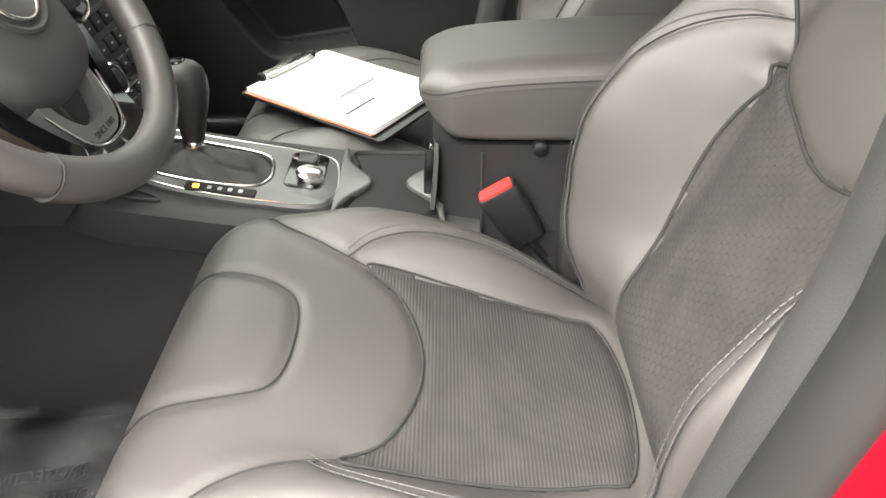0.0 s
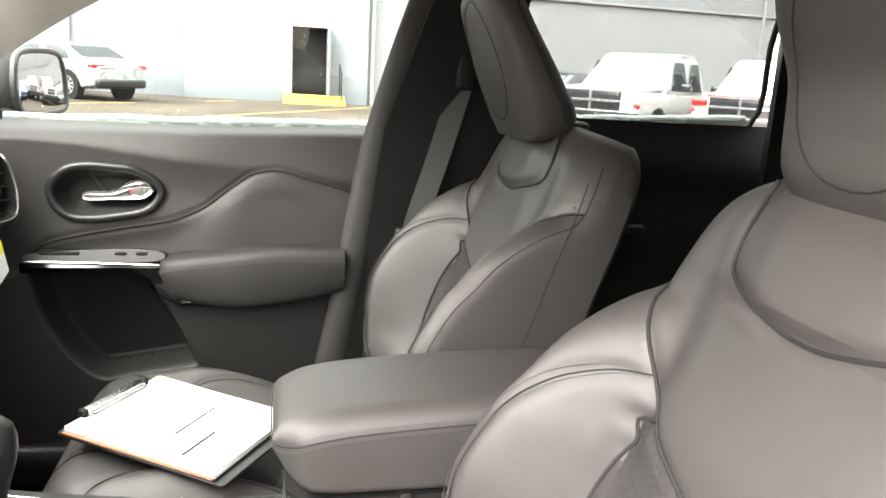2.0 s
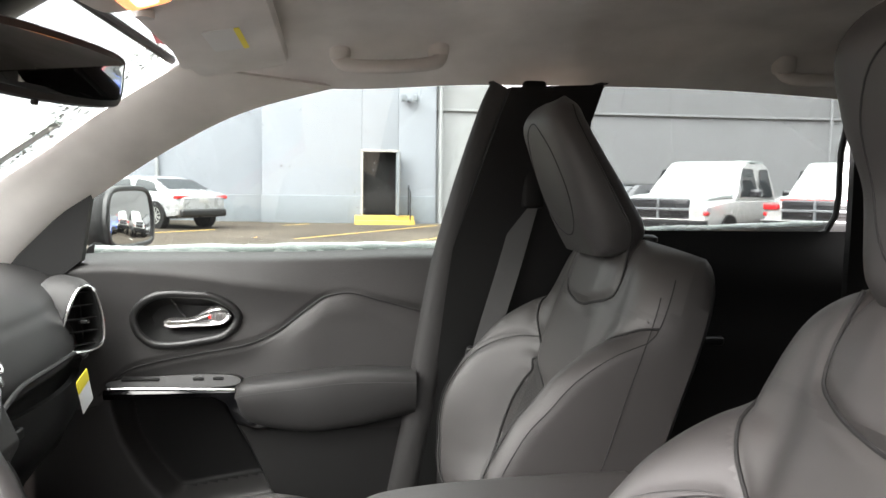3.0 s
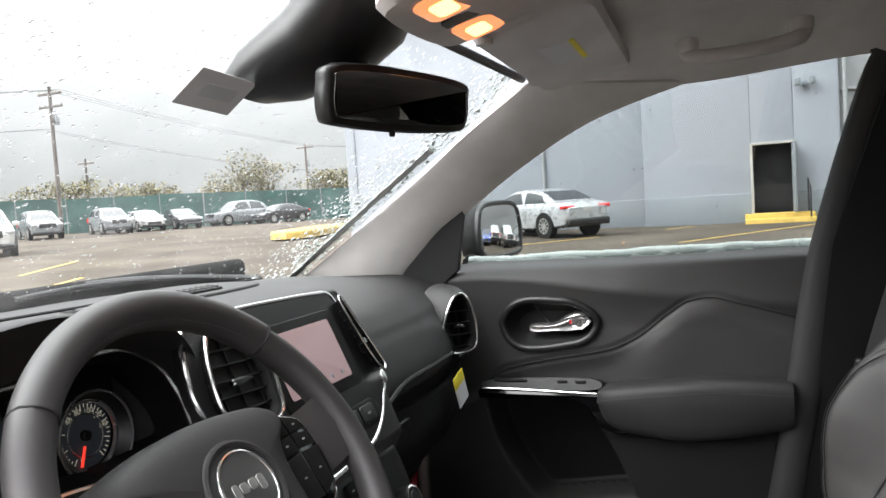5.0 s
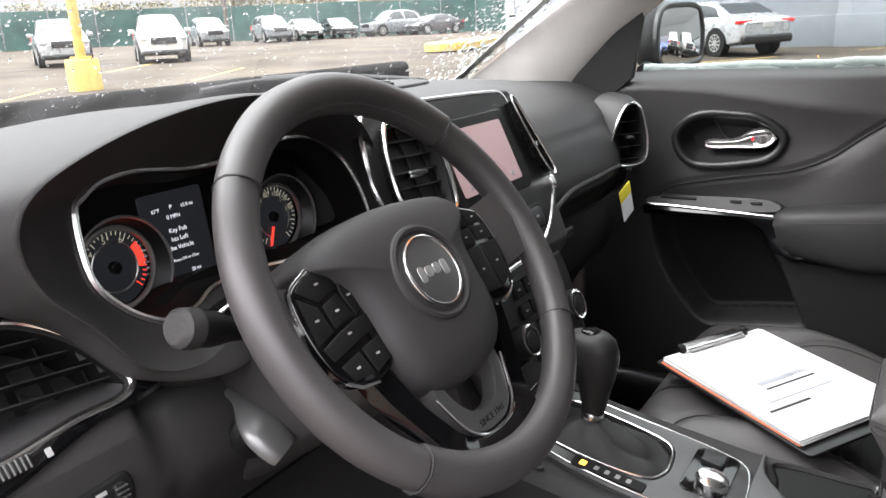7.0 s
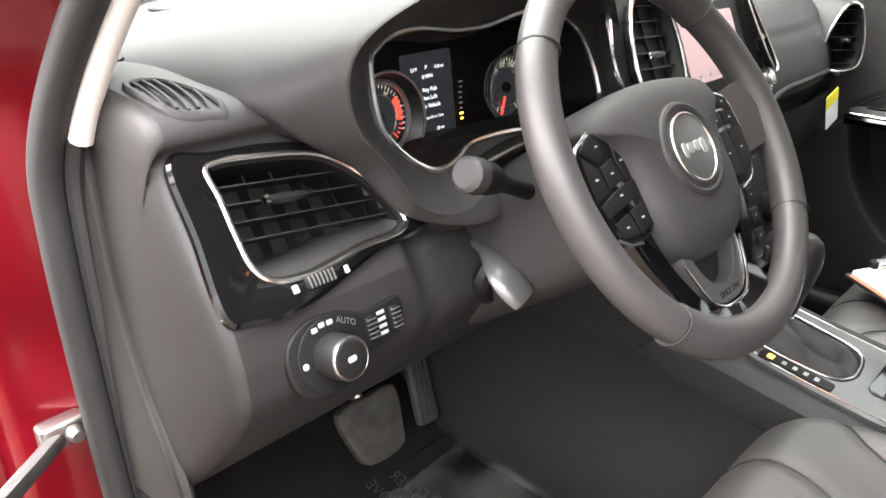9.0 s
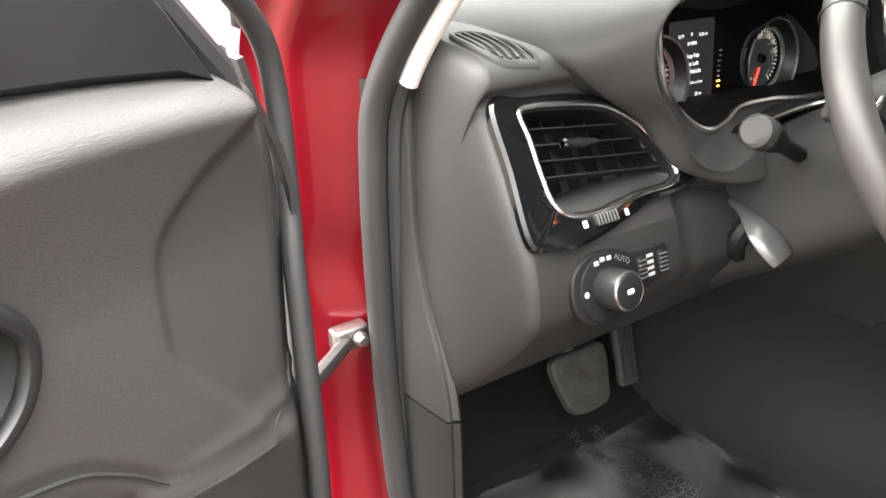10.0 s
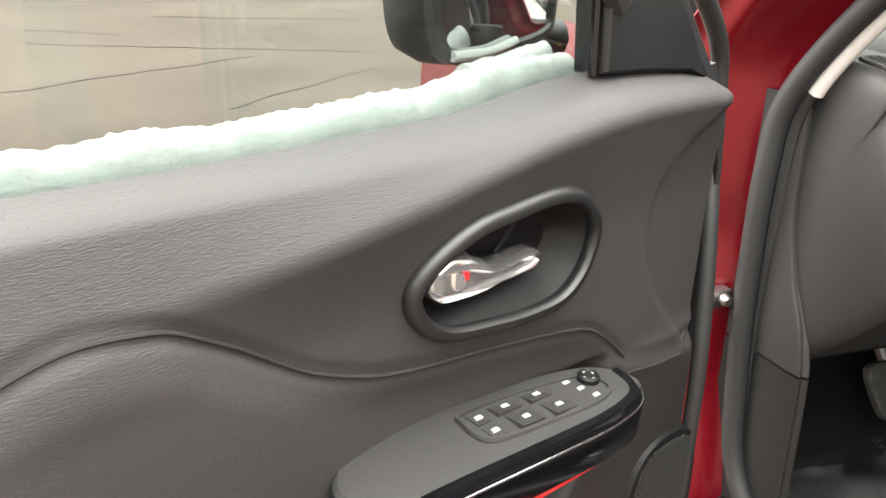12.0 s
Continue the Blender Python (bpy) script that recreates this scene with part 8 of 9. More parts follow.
# ---- seats ----
def build_seat(cx, dy, dz, name, label, rearward=0.0, slim=0.0, fuller=0.0):
    """rearward: how far the backrest stands behind the cushion; slim: how much thinner it is; fuller: how far the foot of the headrest bulges forward."""
    seat = thing(name, (cx, -0.35 + dy, 0.42), label, "car seat")
    O = Vector((cx, dy, 0))
    # cushion ------------------------------------------------------------
    YF = -0.050
    base_t = [(-0.60, 0.665), (-0.53, 0.674), (-0.45, 0.686), (-0.36, 0.706), (-0.28, 0.730), (-0.20, 0.752), (-0.14, 0.762), (-0.10, 0.762), (-0.05, 0.752)]

    crest_t = [(-0.60, 0.612), (-0.573, 0.630), (-0.512, 0.672), (-0.434, 0.720), (-0.385, 0.743), (-0.333, 0.761), (-0.295, 0.770), (-0.256, 0.775), (-0.19, 0.768), (-0.13, 0.762), (-0.05, 0.752)]

    def hw_c(y):
        return 0.252 - 0.03 * sstep(-0.16, -0.05, y) - 0.012 * sstep(-0.40, -0.58, y)

    def top_c(x, y):
        a = abs(x)
        z = lerp_table(base_t, y) + dz
        z += (lerp_table(crest_t, y) + dz - z) * sstep(0.125, 0.205, a) * sstep(-0.09, -0.20, y)
        r = 0.055
        e = max(0.0, a - (hw_c(y) - r))
        z -= r - math.sqrt(max(0.0, r * r - e * e))
        e = max(0.0, y - (YF - 0.075))
        z -= 0.075 - math.sqrt(max(0.0, 0.075 ** 2 - e * e))
        z += 0.006 * math.exp(-(x / 0.10) ** 2) * sstep(-0.33, -0.40, y)
        return z

    INS = [(-0.142, -0.262), (-0.11, -0.298), (-0.055, -0.322), (0.0, -0.330), (0.055, -0.322), (0.11, -0.298), (0.142, -0.262), (0.146, -0.30), (0.138, -0.40), (0.122, -0.49), (0.105, -0.530), (0.0, -0.545), (-0.105, -0.530), (-0.122, -0.49), (-0.138, -0.40), (-0.146, -0.30)]
    PAD = [(-0.105, -0.052), (-0.100, -0.11), (-0.085, -0.165), (-0.06, -0.195), (0.0, -0.203), (0.06, -0.195), (0.085, -0.165), (0.100, -0.11), (0.105, -0.052)]
    ins_s = smooth2(INS, 5)

    def seam_dip(x, y):
        d = float(((seam_xy - (x, y)) ** 2).sum(1).min())
        return 0.0050 * math.exp(-d / 0.0075 ** 2)
    seam_pts = smooth2(INS, 24) + [(p.x, p.y) for p in crom([(x, y, 0) for x, y in PAD], 20)]
    side_seam = [[(sx * x, y) for x, y in ((0.150, -0.24), (0.172, -0.27), (0.190, -0.33), (0.196, -0.42), (0.190, -0.50), (0.175, -0.575))] for sx in (-1, 1)]
    for q in side_seam:
        seam_pts += [(p.x, p.y) for p in crom([(x, y, 0) for x, y in q], 24)]
    front_seam = [[(sx * x, y) for x, y in ((0.142, -0.262), (0.160, -0.215), (0.190, -0.165), (0.225, -0.135))] for sx in (-1, 1)]
    for q in front_seam:
        seam_pts += [(p.x, p.y) for p in crom([(x, y, 0) for x, y in q], 24)]

    seam_xy = np.array(seam_pts)
    ys = lin(-0.60, YF, 110)
    us = [math.sin(math.pi / 2 * s) * 0.6 + 0.4 * s for s in lin(-1, 1, 91)]
    rings = []
    for y in ys:
        w = hw_c(y)
        top = [(w * u, y, top_c(w * u, y) - seam_dip(w * u, y)) for u in us]
        zl = top[0][2]
        zb = 0.545 + dz * 0.5
        low = [(w * 1.0, y, (zl + zb) / 2), (w * 0.97, y, zb + 0.02), (w * 0.9, y, zb), (0, y, zb), (-w * 0.9, y, zb), (-w * 0.97, y, zb + 0.02), (-w * 1.0, y, (zl + zb) / 2)]
        rings.append([O + Vector(p) for p in top + low])
    v, f = loft(rings)
    n = len(rings[0])
    regs = {"cushion_insert": [], "cushion_leather": []}
    for q in f:
        c = sum((v[i] for i in q), Vector()) / len(q) - O
        regs["cushion_insert" if len(q) == 4 and c.z > 0.62 and in_poly(c.x, c.y, ins_s) else "cushion_leather"].append(q)
    cu = part("cushion", (v, regs["cushion_leather"]), LEATHER, seat, "black leather cushion with raised bolsters")
    part("cushion_insert", (v, regs["cushion_insert"]), FABRIC_RIB, cu, "ribbed black fabric insert")

    def on_c(x, y, h=0.0):
        return O + Vector((x, y, top_c(x, y) + h - 0.003))
    # black cord along the seam draws the shade of its crease
    part("seam_crease", tube([on_c(x, y, 0.0008) for x, y in ins_s], 0.0016, 6, True), SEAM, cu)
    part("seam_crease", tube([on_c(p.x, p.y, 0.0008) for p in crom([(x, y, 0) for x, y in PAD], 5)], 0.0011, 6), SEAM, cu)
    for q in side_seam:
        path = [(p.x, p.y) for p in crom([(x, y, 0) for x, y in q], 8)]
        part("seam", tube([on_c(x, y, -0.001) for x, y in path], 0.0010, 6), SEAM, cu)
        for off in (-0.006, 0.006):
            part("stitching", stitches([on_c(x + off * (1 if x > 0 else -1), y, 0.0032) for x, y in path], 0.0058), STITCH, cu)
    for q in front_seam:
        path = [(p.x, p.y) for p in crom([(x, y, 0) for x, y in q], 8)]
        part("seam", tube([on_c(x, y, -0.0005) for x, y in path], 0.0010, 6), SEAM, cu)
    part("seat_base", rbox((cx, dy - 0.32, 0.50 + dz * 0.5), (0.44, 0.44, 0.14), 0.03), HARD, seat)
    for sx in (-1, 1):
        part("side_cover", rbox((cx + sx * 0.245, dy - 0.36, 0.555 + dz * 0.5), (0.035, 0.46, 0.12), 0.015), HARD, seat)
        part("seat_rail", rbox((cx + sx * 0.18, dy - 0.32, 0.415), (0.04, 0.55, 0.05), 0.008), STEEL, seat)

    # backrest -----------------------------------------------------------
    OB = O + Vector((0, rearward, 0))
    CL = [(0.60, -0.565), (0.69, -0.552), (0.78, -0.598), (0.86, -0.636), (0.93, -0.664), (1.03, -0.698), (1.12, -0.732), (1.22, -0.768), (1.26, -0.785)]
    N = Vector((0, 0.945, 0.325))

    def cy(z):
        return lerp_table(CL, z)

    def hw_b(z):
        return lerp_table([(0.60, 0.225), (0.70, 0.245), (0.82, 0.256), (0.95, 0.252), (1.05, 0.250), (1.14, 0.240), (1.19, 0.222), (1.22, 0.195), (1.24, 0.16)], z)

    def f_b(x, z):
        a = abs(x)
        amp = lerp_table([(0.60, 0.03), (0.67, 0.045), (0.72, 0.075), (0.756, 0.098), (0.803, 0.122), (0.858, 0.136), (0.919, 0.127), (0.969, 0.104), (1.007, 0.086), (1.043, 0.060), (1.075, 0.030), (1.10, 0.008), (1.20, 0.0)], z)
        f = amp * sstep(0.135, 0.232, a)
        f += 0.012 * math.exp(-((z - 0.80) / 0.08) ** 2) * (1 - sstep(0.08, 0.14, a))
        f += 0.010 * sstep(0.93, 1.0, z) * (1 - sstep(0.10, 0.16, a))
        f += 0.008 * sstep(1.09, 1.13, z) * (1 - sstep(0.06, 0.11, a))
        r = 0.045 + 0.02 * sstep(1.06, 1.12, z)
        e = max(0.0, a - (hw_b(z) - r))
        f -= r - math.sqrt(max(0.0, r * r - e * e))
        return f

    SHIELD = [(-0.238, 1.118), (-0.222, 1.105), (-0.196, 1.075), (-0.17, 1.04), (-0.145, 1.005), (-0.128, 0.985), (-0.108, 0.968), (-0.07, 0.953), (-0.03, 0.94), (-0.0, 0.937), (0.03, 0.94), (0.07, 0.953), (0.108, 0.968), (0.128, 0.985), (0.145, 1.005), (0.17, 1.04), (0.196, 1.075), (0.222, 1.105), (0.238, 1.118)]
    UPPER = [(-0.115, 1.222), (-0.127, 1.18), (-0.127, 1.15), (-0.115, 1.134), (-0.075, 1.12), (-0.03, 1.11), (-0.0, 1.108), (0.03, 1.11), (0.075, 1.12), (0.115, 1.134), (0.127, 1.15), (0.127, 1.18), (0.115, 1.222)]
    INSB = [(-0.112, 0.66), (-0.135, 0.72), (-0.150, 0.80), (-0.156, 0.87), (-0.154, 0.92), (-0.145, 0.955), (-0.126, 0.984), (0.126, 0.984), (0.145, 0.955), (0.154, 0.92), (0.156, 0.87), (0.150, 0.80), (0.135, 0.72), (0.112, 0.66)]
    shield_p = [(p.x, p.y) for p in crom([(x, z, 0) for x, z in SHIELD], 5)]
    upper_p = [(p.x, p.y) for p in crom([(x, z, 0) for x, z in UPPER], 5)]
    insb_p = [(p.x, p.y) for p in crom([(x, z, 0) for x, z in INSB], 5)]
    bol_lines = [[(sx * x, z) for x, z in ((0.157, 1.018), (0.182, 1.005), (0.208, 0.97), (0.222, 0.92), (0.226, 0.85), (0.222, 0.76), (0.205, 0.66))] for sx in (-1, 1)]
    bl = [[(p.x, p.y) for p in crom([(x, z, 0) for x, z in q], 8)] for q in bol_lines]
    fine = lambda pts: [(p.x, p.y) for p in crom([(x, z, 0) for x, z in pts], 6)]

    seam_xz = np.array(fine(shield_p) + fine(upper_p) + [p for p in fine(insb_p) if p[1] < 0.983] + fine(bl[0]) + fine(bl[1]))

    def dip_b(x, z):
        d = float(((seam_xz - (x, z)) ** 2).sum(1).min())
        return 0.0065 * math.exp(-d / 0.008 ** 2)
    zs = lin(0.60, 1.235, 120)
    rings = []
    for z in zs:
        w = hw_b(z)
        taper = math.sqrt(max(0.0, 1 - (max(0.0, z - 1.17) / 0.0655) ** 2)) if z > 1.17 else 1.0
        th = 0.075 + 0.070 * taper - slim * taper
        front = []
        for u in us:
            x = w * u
            front.append(Vector((x, cy(z), z)) + N * (f_b(x, z) - dip_b(x, z) - 0.035 * (1 - taper)))
        e = f_b(w, z)
        side_d = max(min(e - 0.02, -0.06), -0.7 * th) if taper == 1.0 else min(e - 0.02, -0.06)
        back = [Vector((w * k, cy(z), z)) + N * (d - 0.02 * (1 - taper)) for k, d in ((1.0, side_d), (0.97, -th), (0.85, -th - 0.02), (0, -th - 0.025), (-0.85, -th - 0.02), (-0.97, -th), (-1.0, side_d))]
        rings.append([OB + p for p in front + back])
    v, f = loft(rings)
    ring_n = len(rings[0])
    a_, b_, c_ = [], [], []
    for q in f:
        j = min(i % ring_n for i in q)
        c = sum((v[i] for i in q), Vector()) / len(q) - OB
        if len(q) != 4 or max(i % ring_n for i in q) >= len(us):
            c_.append(q)
        elif in_poly(c.x, c.z, shield_p) or c.z > 1.128:
            b_.append(q)
        elif in_poly(c.x, c.z, insb_p):
            a_.append(q)
        else:
            c_.append(q)
    bk_ = part("backrest", (v, c_), LEATHER, seat, "black leather backrest with side bolsters")
    part("backrest_insert", (v, a_), FABRIC, bk_, "black honeycomb mesh insert")
    part("shoulder_panel", (v, b_), LEATHER_SMOOTH, bk_, "smooth black leather shoulder panel")

    def on_b(x, z, h=0.0):
        return OB + Vector((x, cy(z), z)) + N * (f_b(x, z) + h - 0.004)
    # seam lines: black cords put the creases' shade into colour
    for q in (shield_p, upper_p):
        part("seam_crease", tube([on_b(x, z, -0.0012) for x, z in q], 0.0022, 6), SEAM, bk_)
        low = [p for p in insb_p if p[1] < 0.985]
    part("seam_crease", tube([on_b(x, z, 0.0002) for x, z in low if x < 0], 0.0022, 6), SEAM, bk_)
    part("seam_crease", tube([on_b(x, z, 0.0002) for x, z in low if x > 0], 0.0022, 6), SEAM, bk_)
    for q in bl:
        part("seam", tube([on_b(x, z, -0.001) for x, z in q], 0.0010, 6), SEAM, bk_)
        for off in (-0.0058, 0.0058):
            part("stitching", stitches([on_b(x + off * (1 if x > 0 else -1), z, 0.0042) for x, z in q], 0.0058), STITCH, bk_)
    for sx in (-1, 1):
        pth = [OB + Vector((sx * hw_b(z) * 0.985, cy(z), z)) + N * (f_b(sx * hw_b(z) * 0.985, z)) for z in lin(0.66, 1.19, 40)]
        part("side_seam", tube(pth, 0.0010, 6), SEAM, bk_)
        part("stitching", stitches([p + Vector((-sx * 0.004, 0.004, 0.001)) for p in pth], 0.0065), STITCH, bk_)
        mid = [OB + Vector((sx * (hw_b(z) + 0.0015), cy(z), z)) + N * (-0.035 + 0.3 * slim) for z in lin(0.66, 1.16, 40)]
        part("side_seam", tube(mid, 0.0010, 6), SEAM, bk_)
    part("recline_cover", rbox((cx + 0.245, dy + rearward - 0.56, 0.66), (0.03, 0.12, 0.14), 0.012), HARD, seat)
    part("recline_cover", rbox((cx - 0.245, dy + rearward - 0.56, 0.66), (0.03, 0.12, 0.14), 0.012), HARD, seat)
    # headrest -------------------------------------------------------------
    D = -0.085
    FR = [(1.20, -0.712), (1.24, -0.690), (1.30, -0.664), (1.37, -0.640), (1.42, -0.626), (1.45, -0.642), (1.462, -0.668)]
    BK = [(1.20, -0.775), (1.215, -0.805), (1.24, -0.815), (1.30, -0.785), (1.37, -0.740), (1.42, -0.712), (1.45, -0.698), (1.462, -0.680)]
    FR = [(z, y + fuller * (0.016 + 0.030 * sstep(1.30, 1.23, z))) for z, y in FR]
    HWH = [(1.20, 0.095), (1.215, 0.118), (1.26, 0.130), (1.34, 0.128), (1.40, 0.118), (1.44, 0.098), (1.462, 0.06)]
    rings = []
    for z in lin(1.20, 1.462, 40):
        yf, yb, w = lerp_table(FR, z) + D, lerp_table(BK, z) + D, lerp_table(HWH, z)
        ym, h = (yf + yb) / 2, (yf - yb) / 2
        rings.append([O + Vector((w * (abs(math.cos(t)) ** 0.62) * (1 if math.cos(t) > 0 else -1), ym + h * (abs(math.sin(t)) ** 0.75) * (1 if math.sin(t) > 0 else -1) - 0.010 * (1 - abs(math.cos(t)) ** 2) * (1 if math.sin(t) > 0 else 0), z)) for t in lin(0, 2 * math.pi, 57)[:-1]])
    hr = part("headrest", loft(rings), LEATHER, seat, "black leather headrest")
    ov = [(0.085 * math.cos(t) * (1 - 0.12 * math.sin(t)), 1.325 + 0.095 * math.sin(t)) for t in lin(0, 2 * math.pi, 41)[:-1]]

    def on_h(x, z):
        yf, yb, w = lerp_table(FR, z) + D, lerp_table(BK, z) + D, lerp_table(HWH, z)
        ym, h = (yf + yb) / 2, (yf - yb) / 2
        ct = min(1.0, abs(x) / w) ** (1 / 0.62)
        st = math.sqrt(max(0.0, 1 - ct * ct)) ** 0.75
        return O + Vector((x, ym + h * st - 0.010 * (1 - ct * ct), z))
    part("seam", tube([on_h(x, z) for x, z in ov], 0.0011, 6, True), SEAM, hr)
    for sx in (-1, 1):
        ln = [O + Vector((sx * lerp_table(HWH, z) * 0.995, (0.35 * lerp_table(FR, z) + 0.65 * lerp_table(BK, z)) + D, z)) for z in lin(1.215, 1.445, 26)]
        part("seam", tube(ln, 0.0010, 6), SEAM, hr)
        part("stitching", stitches([p + Vector((0, 0.006, 0)) for p in ln], 0.006), STITCH, hr)
        part("headrest_post", tube([OB + Vector((sx * 0.06, -0.80, 1.16)), O + Vector((sx * 0.06, -0.84, 1.25))], 0.007, 10), CHROME, seat)
        part("post_collar", lathe([(0.016, 0), (0.016, 0.008), (0.009, 0.012)], 16, Matrix.Translation(OB + Vector((sx * 0.06, -0.818, 1.222)))), PLASTIC_SMOOTH, seat)
    return seat


build_seat(-0.40, 0.0, 0.0, "driver_seat", "black leather driver seat with mesh inserts and grey stitching", 0.0, 0.0, 1.0)
build_seat(0.40, 0.085, -0.075, "passenger_seat", "black leather front passenger seat with mesh inserts", -0.092, 0.038)

# rear bench, in the dark behind
rb = thing("rear_bench", (0, -1.5, 0.45), "black leather rear bench seat in shadow", "bench seat")
part("cushion", rbox((0, -1.38, 0.60), (1.24, 0.50, 0.20), 0.06), LEATHER, rb)
part("backrest", xf(rbox((0, 0, 0), (1.24, 0.18, 0.62), 0.06), pose(0, -1.72, 0.92, -14, 0, 0)), LEATHER, rb)

# ---- centre console ----
con = thing("centre_console", (0, -0.2, 0.45), "black centre console with gear lever, cup holders and padded armrest", "console")
TOPZ = [(-0.40, 0.700), (-0.30, 0.698), (-0.20, 0.700), (-0.10, 0.712), (0.0, 0.726), (0.08, 0.742), (0.16, 0.775)]


def ctop(y):
    return lerp_table(TOPZ, y)


rings = []
for y in lin(-0.40, 0.16, 115):
    z = ctop(y)
    w = 0.112 + 0.012 * sstep(0.0, 0.15, y)
    rings.append([(-w - 0.004, y, z - 0.065), (-w - 0.010, y, z - 0.045), (-w - 0.006, y, z - 0.012), (-w + 0.006, y, z - 0.001), *[(x, y, z) for x in lin(-w + 0.016, w - 0.010, 42)], (w + 0.008, y, z - 0.002), (w + 0.016, y, z - 0.014), (w + 0.020, y, z - 0.045), (w + 0.014, y, z - 0.065)])
cupo = smooth2([(-0.085, -0.215), (-0.03, -0.222), (0.05, -0.222), (0.098, -0.215), (0.100, -0.30), (0.09, -0.335), (0.0, -0.340), (-0.075, -0.335), (-0.088, -0.30)], 5)
v, f = loft(rings)
mids = [sum((v[i] for i in q), Vector()) / len(q) for q in f]
part("upper_body", (v, [q for q, c in zip(f, mids) if len(q) > 4 or not (c.z > ctop(c.y) - 0.004 and in_poly(c.x, c.y, cupo))]), PLASTIC, con, "soft black console body")
for sx in (-1, 1):
    # driver's flank in the lighter plastic: its light is put into the colour
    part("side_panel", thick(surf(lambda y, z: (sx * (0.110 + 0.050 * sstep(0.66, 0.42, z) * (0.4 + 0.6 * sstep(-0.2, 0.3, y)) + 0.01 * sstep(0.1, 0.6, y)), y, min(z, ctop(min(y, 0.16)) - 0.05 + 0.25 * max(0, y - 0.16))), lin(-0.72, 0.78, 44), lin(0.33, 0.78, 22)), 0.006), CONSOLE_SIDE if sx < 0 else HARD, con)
# bezel and gaiter
BZ = smooth2([(-0.078, 0.02), (-0.060, 0.075), (-0.02, 0.105), (0.04, 0.115), (0.085, 0.10), (0.092, 0.05), (0.088, -0.06), (0.080, -0.15), (0.060, -0.190), (0.0, -0.203), (-0.050, -0.200), (-0.082, -0.170), (-0.086, -0.08)], 5)
BI = smooth2([(-0.050, 0.02), (-0.042, 0.055), (-0.01, 0.070), (0.035, 0.072), (0.060, 0.060), (0.064, 0.03), (0.060, -0.03), (0.052, -0.075), (0.036, -0.095), (0.0, -0.102), (-0.024, -0.100), (-0.045, -0.085), (-0.052, -0.04)], 5)


def lay(geo, lift=0.0):
    return [Vector((p[0], p[1], ctop(p[1]) + p[2] + lift)) for p in geo[0]], geo[1]


bzp = part("shift_bezel", lay(ring_plate(BZ, BI, 0.010, 0.004)), SATIN_GREY, con, "satin grey shift bezel with chrome edges")
part("bezel_edge", tube([Vector((x, y, ctop(y) + 0.0095)) for x, y in inset(BZ, 0.005)], 0.0013, 8, True), CHROME, bzp)
part("bezel_chrome", tube([Vector((x, y, ctop(y) + 0.0105)) for x, y in BI], 0.0019, 8, True), CHROME, bzp)
part("shift_floor", ([Vector((x, y, ctop(y) + 0.002)) for x, y in BI], [tuple(range(len(BI)))]), PLASTIC_DARK, bzp)
pr = part("gear_display", lay(plate([(x - 0.068, y - 0.045) for x, y in rrect(0.020, 0.095, 0.004)], 0.003, 0.001), 0.0095), PLASTIC_DARK, bzp, "gear position display with a lit letter")
part("lit_letter", lay(plate([(x - 0.068, y - 0.012) for x, y in rrect(0.010, 0.008, 0.001)], 0.0008, 0.0003), 0.0122), LIT_AMBER, pr)
for k in range(4):
    part("letter", lay(plate([(x - 0.068, y - 0.030 - 0.014 * k) for x, y in rrect(0.009, 0.006, 0.001)], 0.0008, 0.0003), 0.0122), WHITE_PRINT, pr)
tray = part("terrain_tray", lay(plate([(x + 0.015, y - 0.150) for x, y in rrect(0.105, 0.055, 0.012)], 0.003, 0.001), 0.0095), GLOSS, bzp)
part("terrain_dial", lay(lathe([(0.020, 0), (0.020, 0.012), (0.016, 0.016), (0.006, 0.017)], 24, Matrix.Translation((-0.010, -0.158, 0.0))), 0.011), CHROME, bzp, "chrome selector dial")
part("hold_switch", lay(plate([(x + 0.045, y - 0.148) for x, y in rrect(0.030, 0.030, 0.005)], 0.008, 0.003), 0.011), PLASTIC_SMOOTH, bzp)
for i, (x, y) in enumerate(((0.0, 0.128), (0.045, 0.130), (-0.045, 0.118))):
    bt = part("console_switch", lay(plate([(a + x, b + y) for a, b in rrect(0.038, 0.026, 0.006)], 0.008, 0.003), 0.0), PLASTIC_SMOOTH, con)
    part("switch_mark", lay(plate([(a + x, b + y) for a, b in rrect(0.014, 0.005, 0.001)], 0.0006, 0.0002), 0.008), WHITE_PRINT, bt)
pk = smooth2([(-0.105, 0.03), (-0.090, 0.04), (-0.080, 0.09), (-0.070, 0.125), (-0.085, 0.145), (-0.108, 0.14), (-0.114, 0.09)], 4)
part("side_pocket", lay(ring_plate(pk, inset(pk, 0.005), 0.004, 0.001), 0.001), PLASTIC_SMOOTH, con)
# no pocket is sunk; a near-black sheet shows its shade
part("pocket_floor", lay(([Vector((x, y, 0.0015)) for x, y in inset(pk, 0.004)], [tuple(range(len(pk)))])), PLASTIC_DARK, con)
# gaiter and lever
gl = []
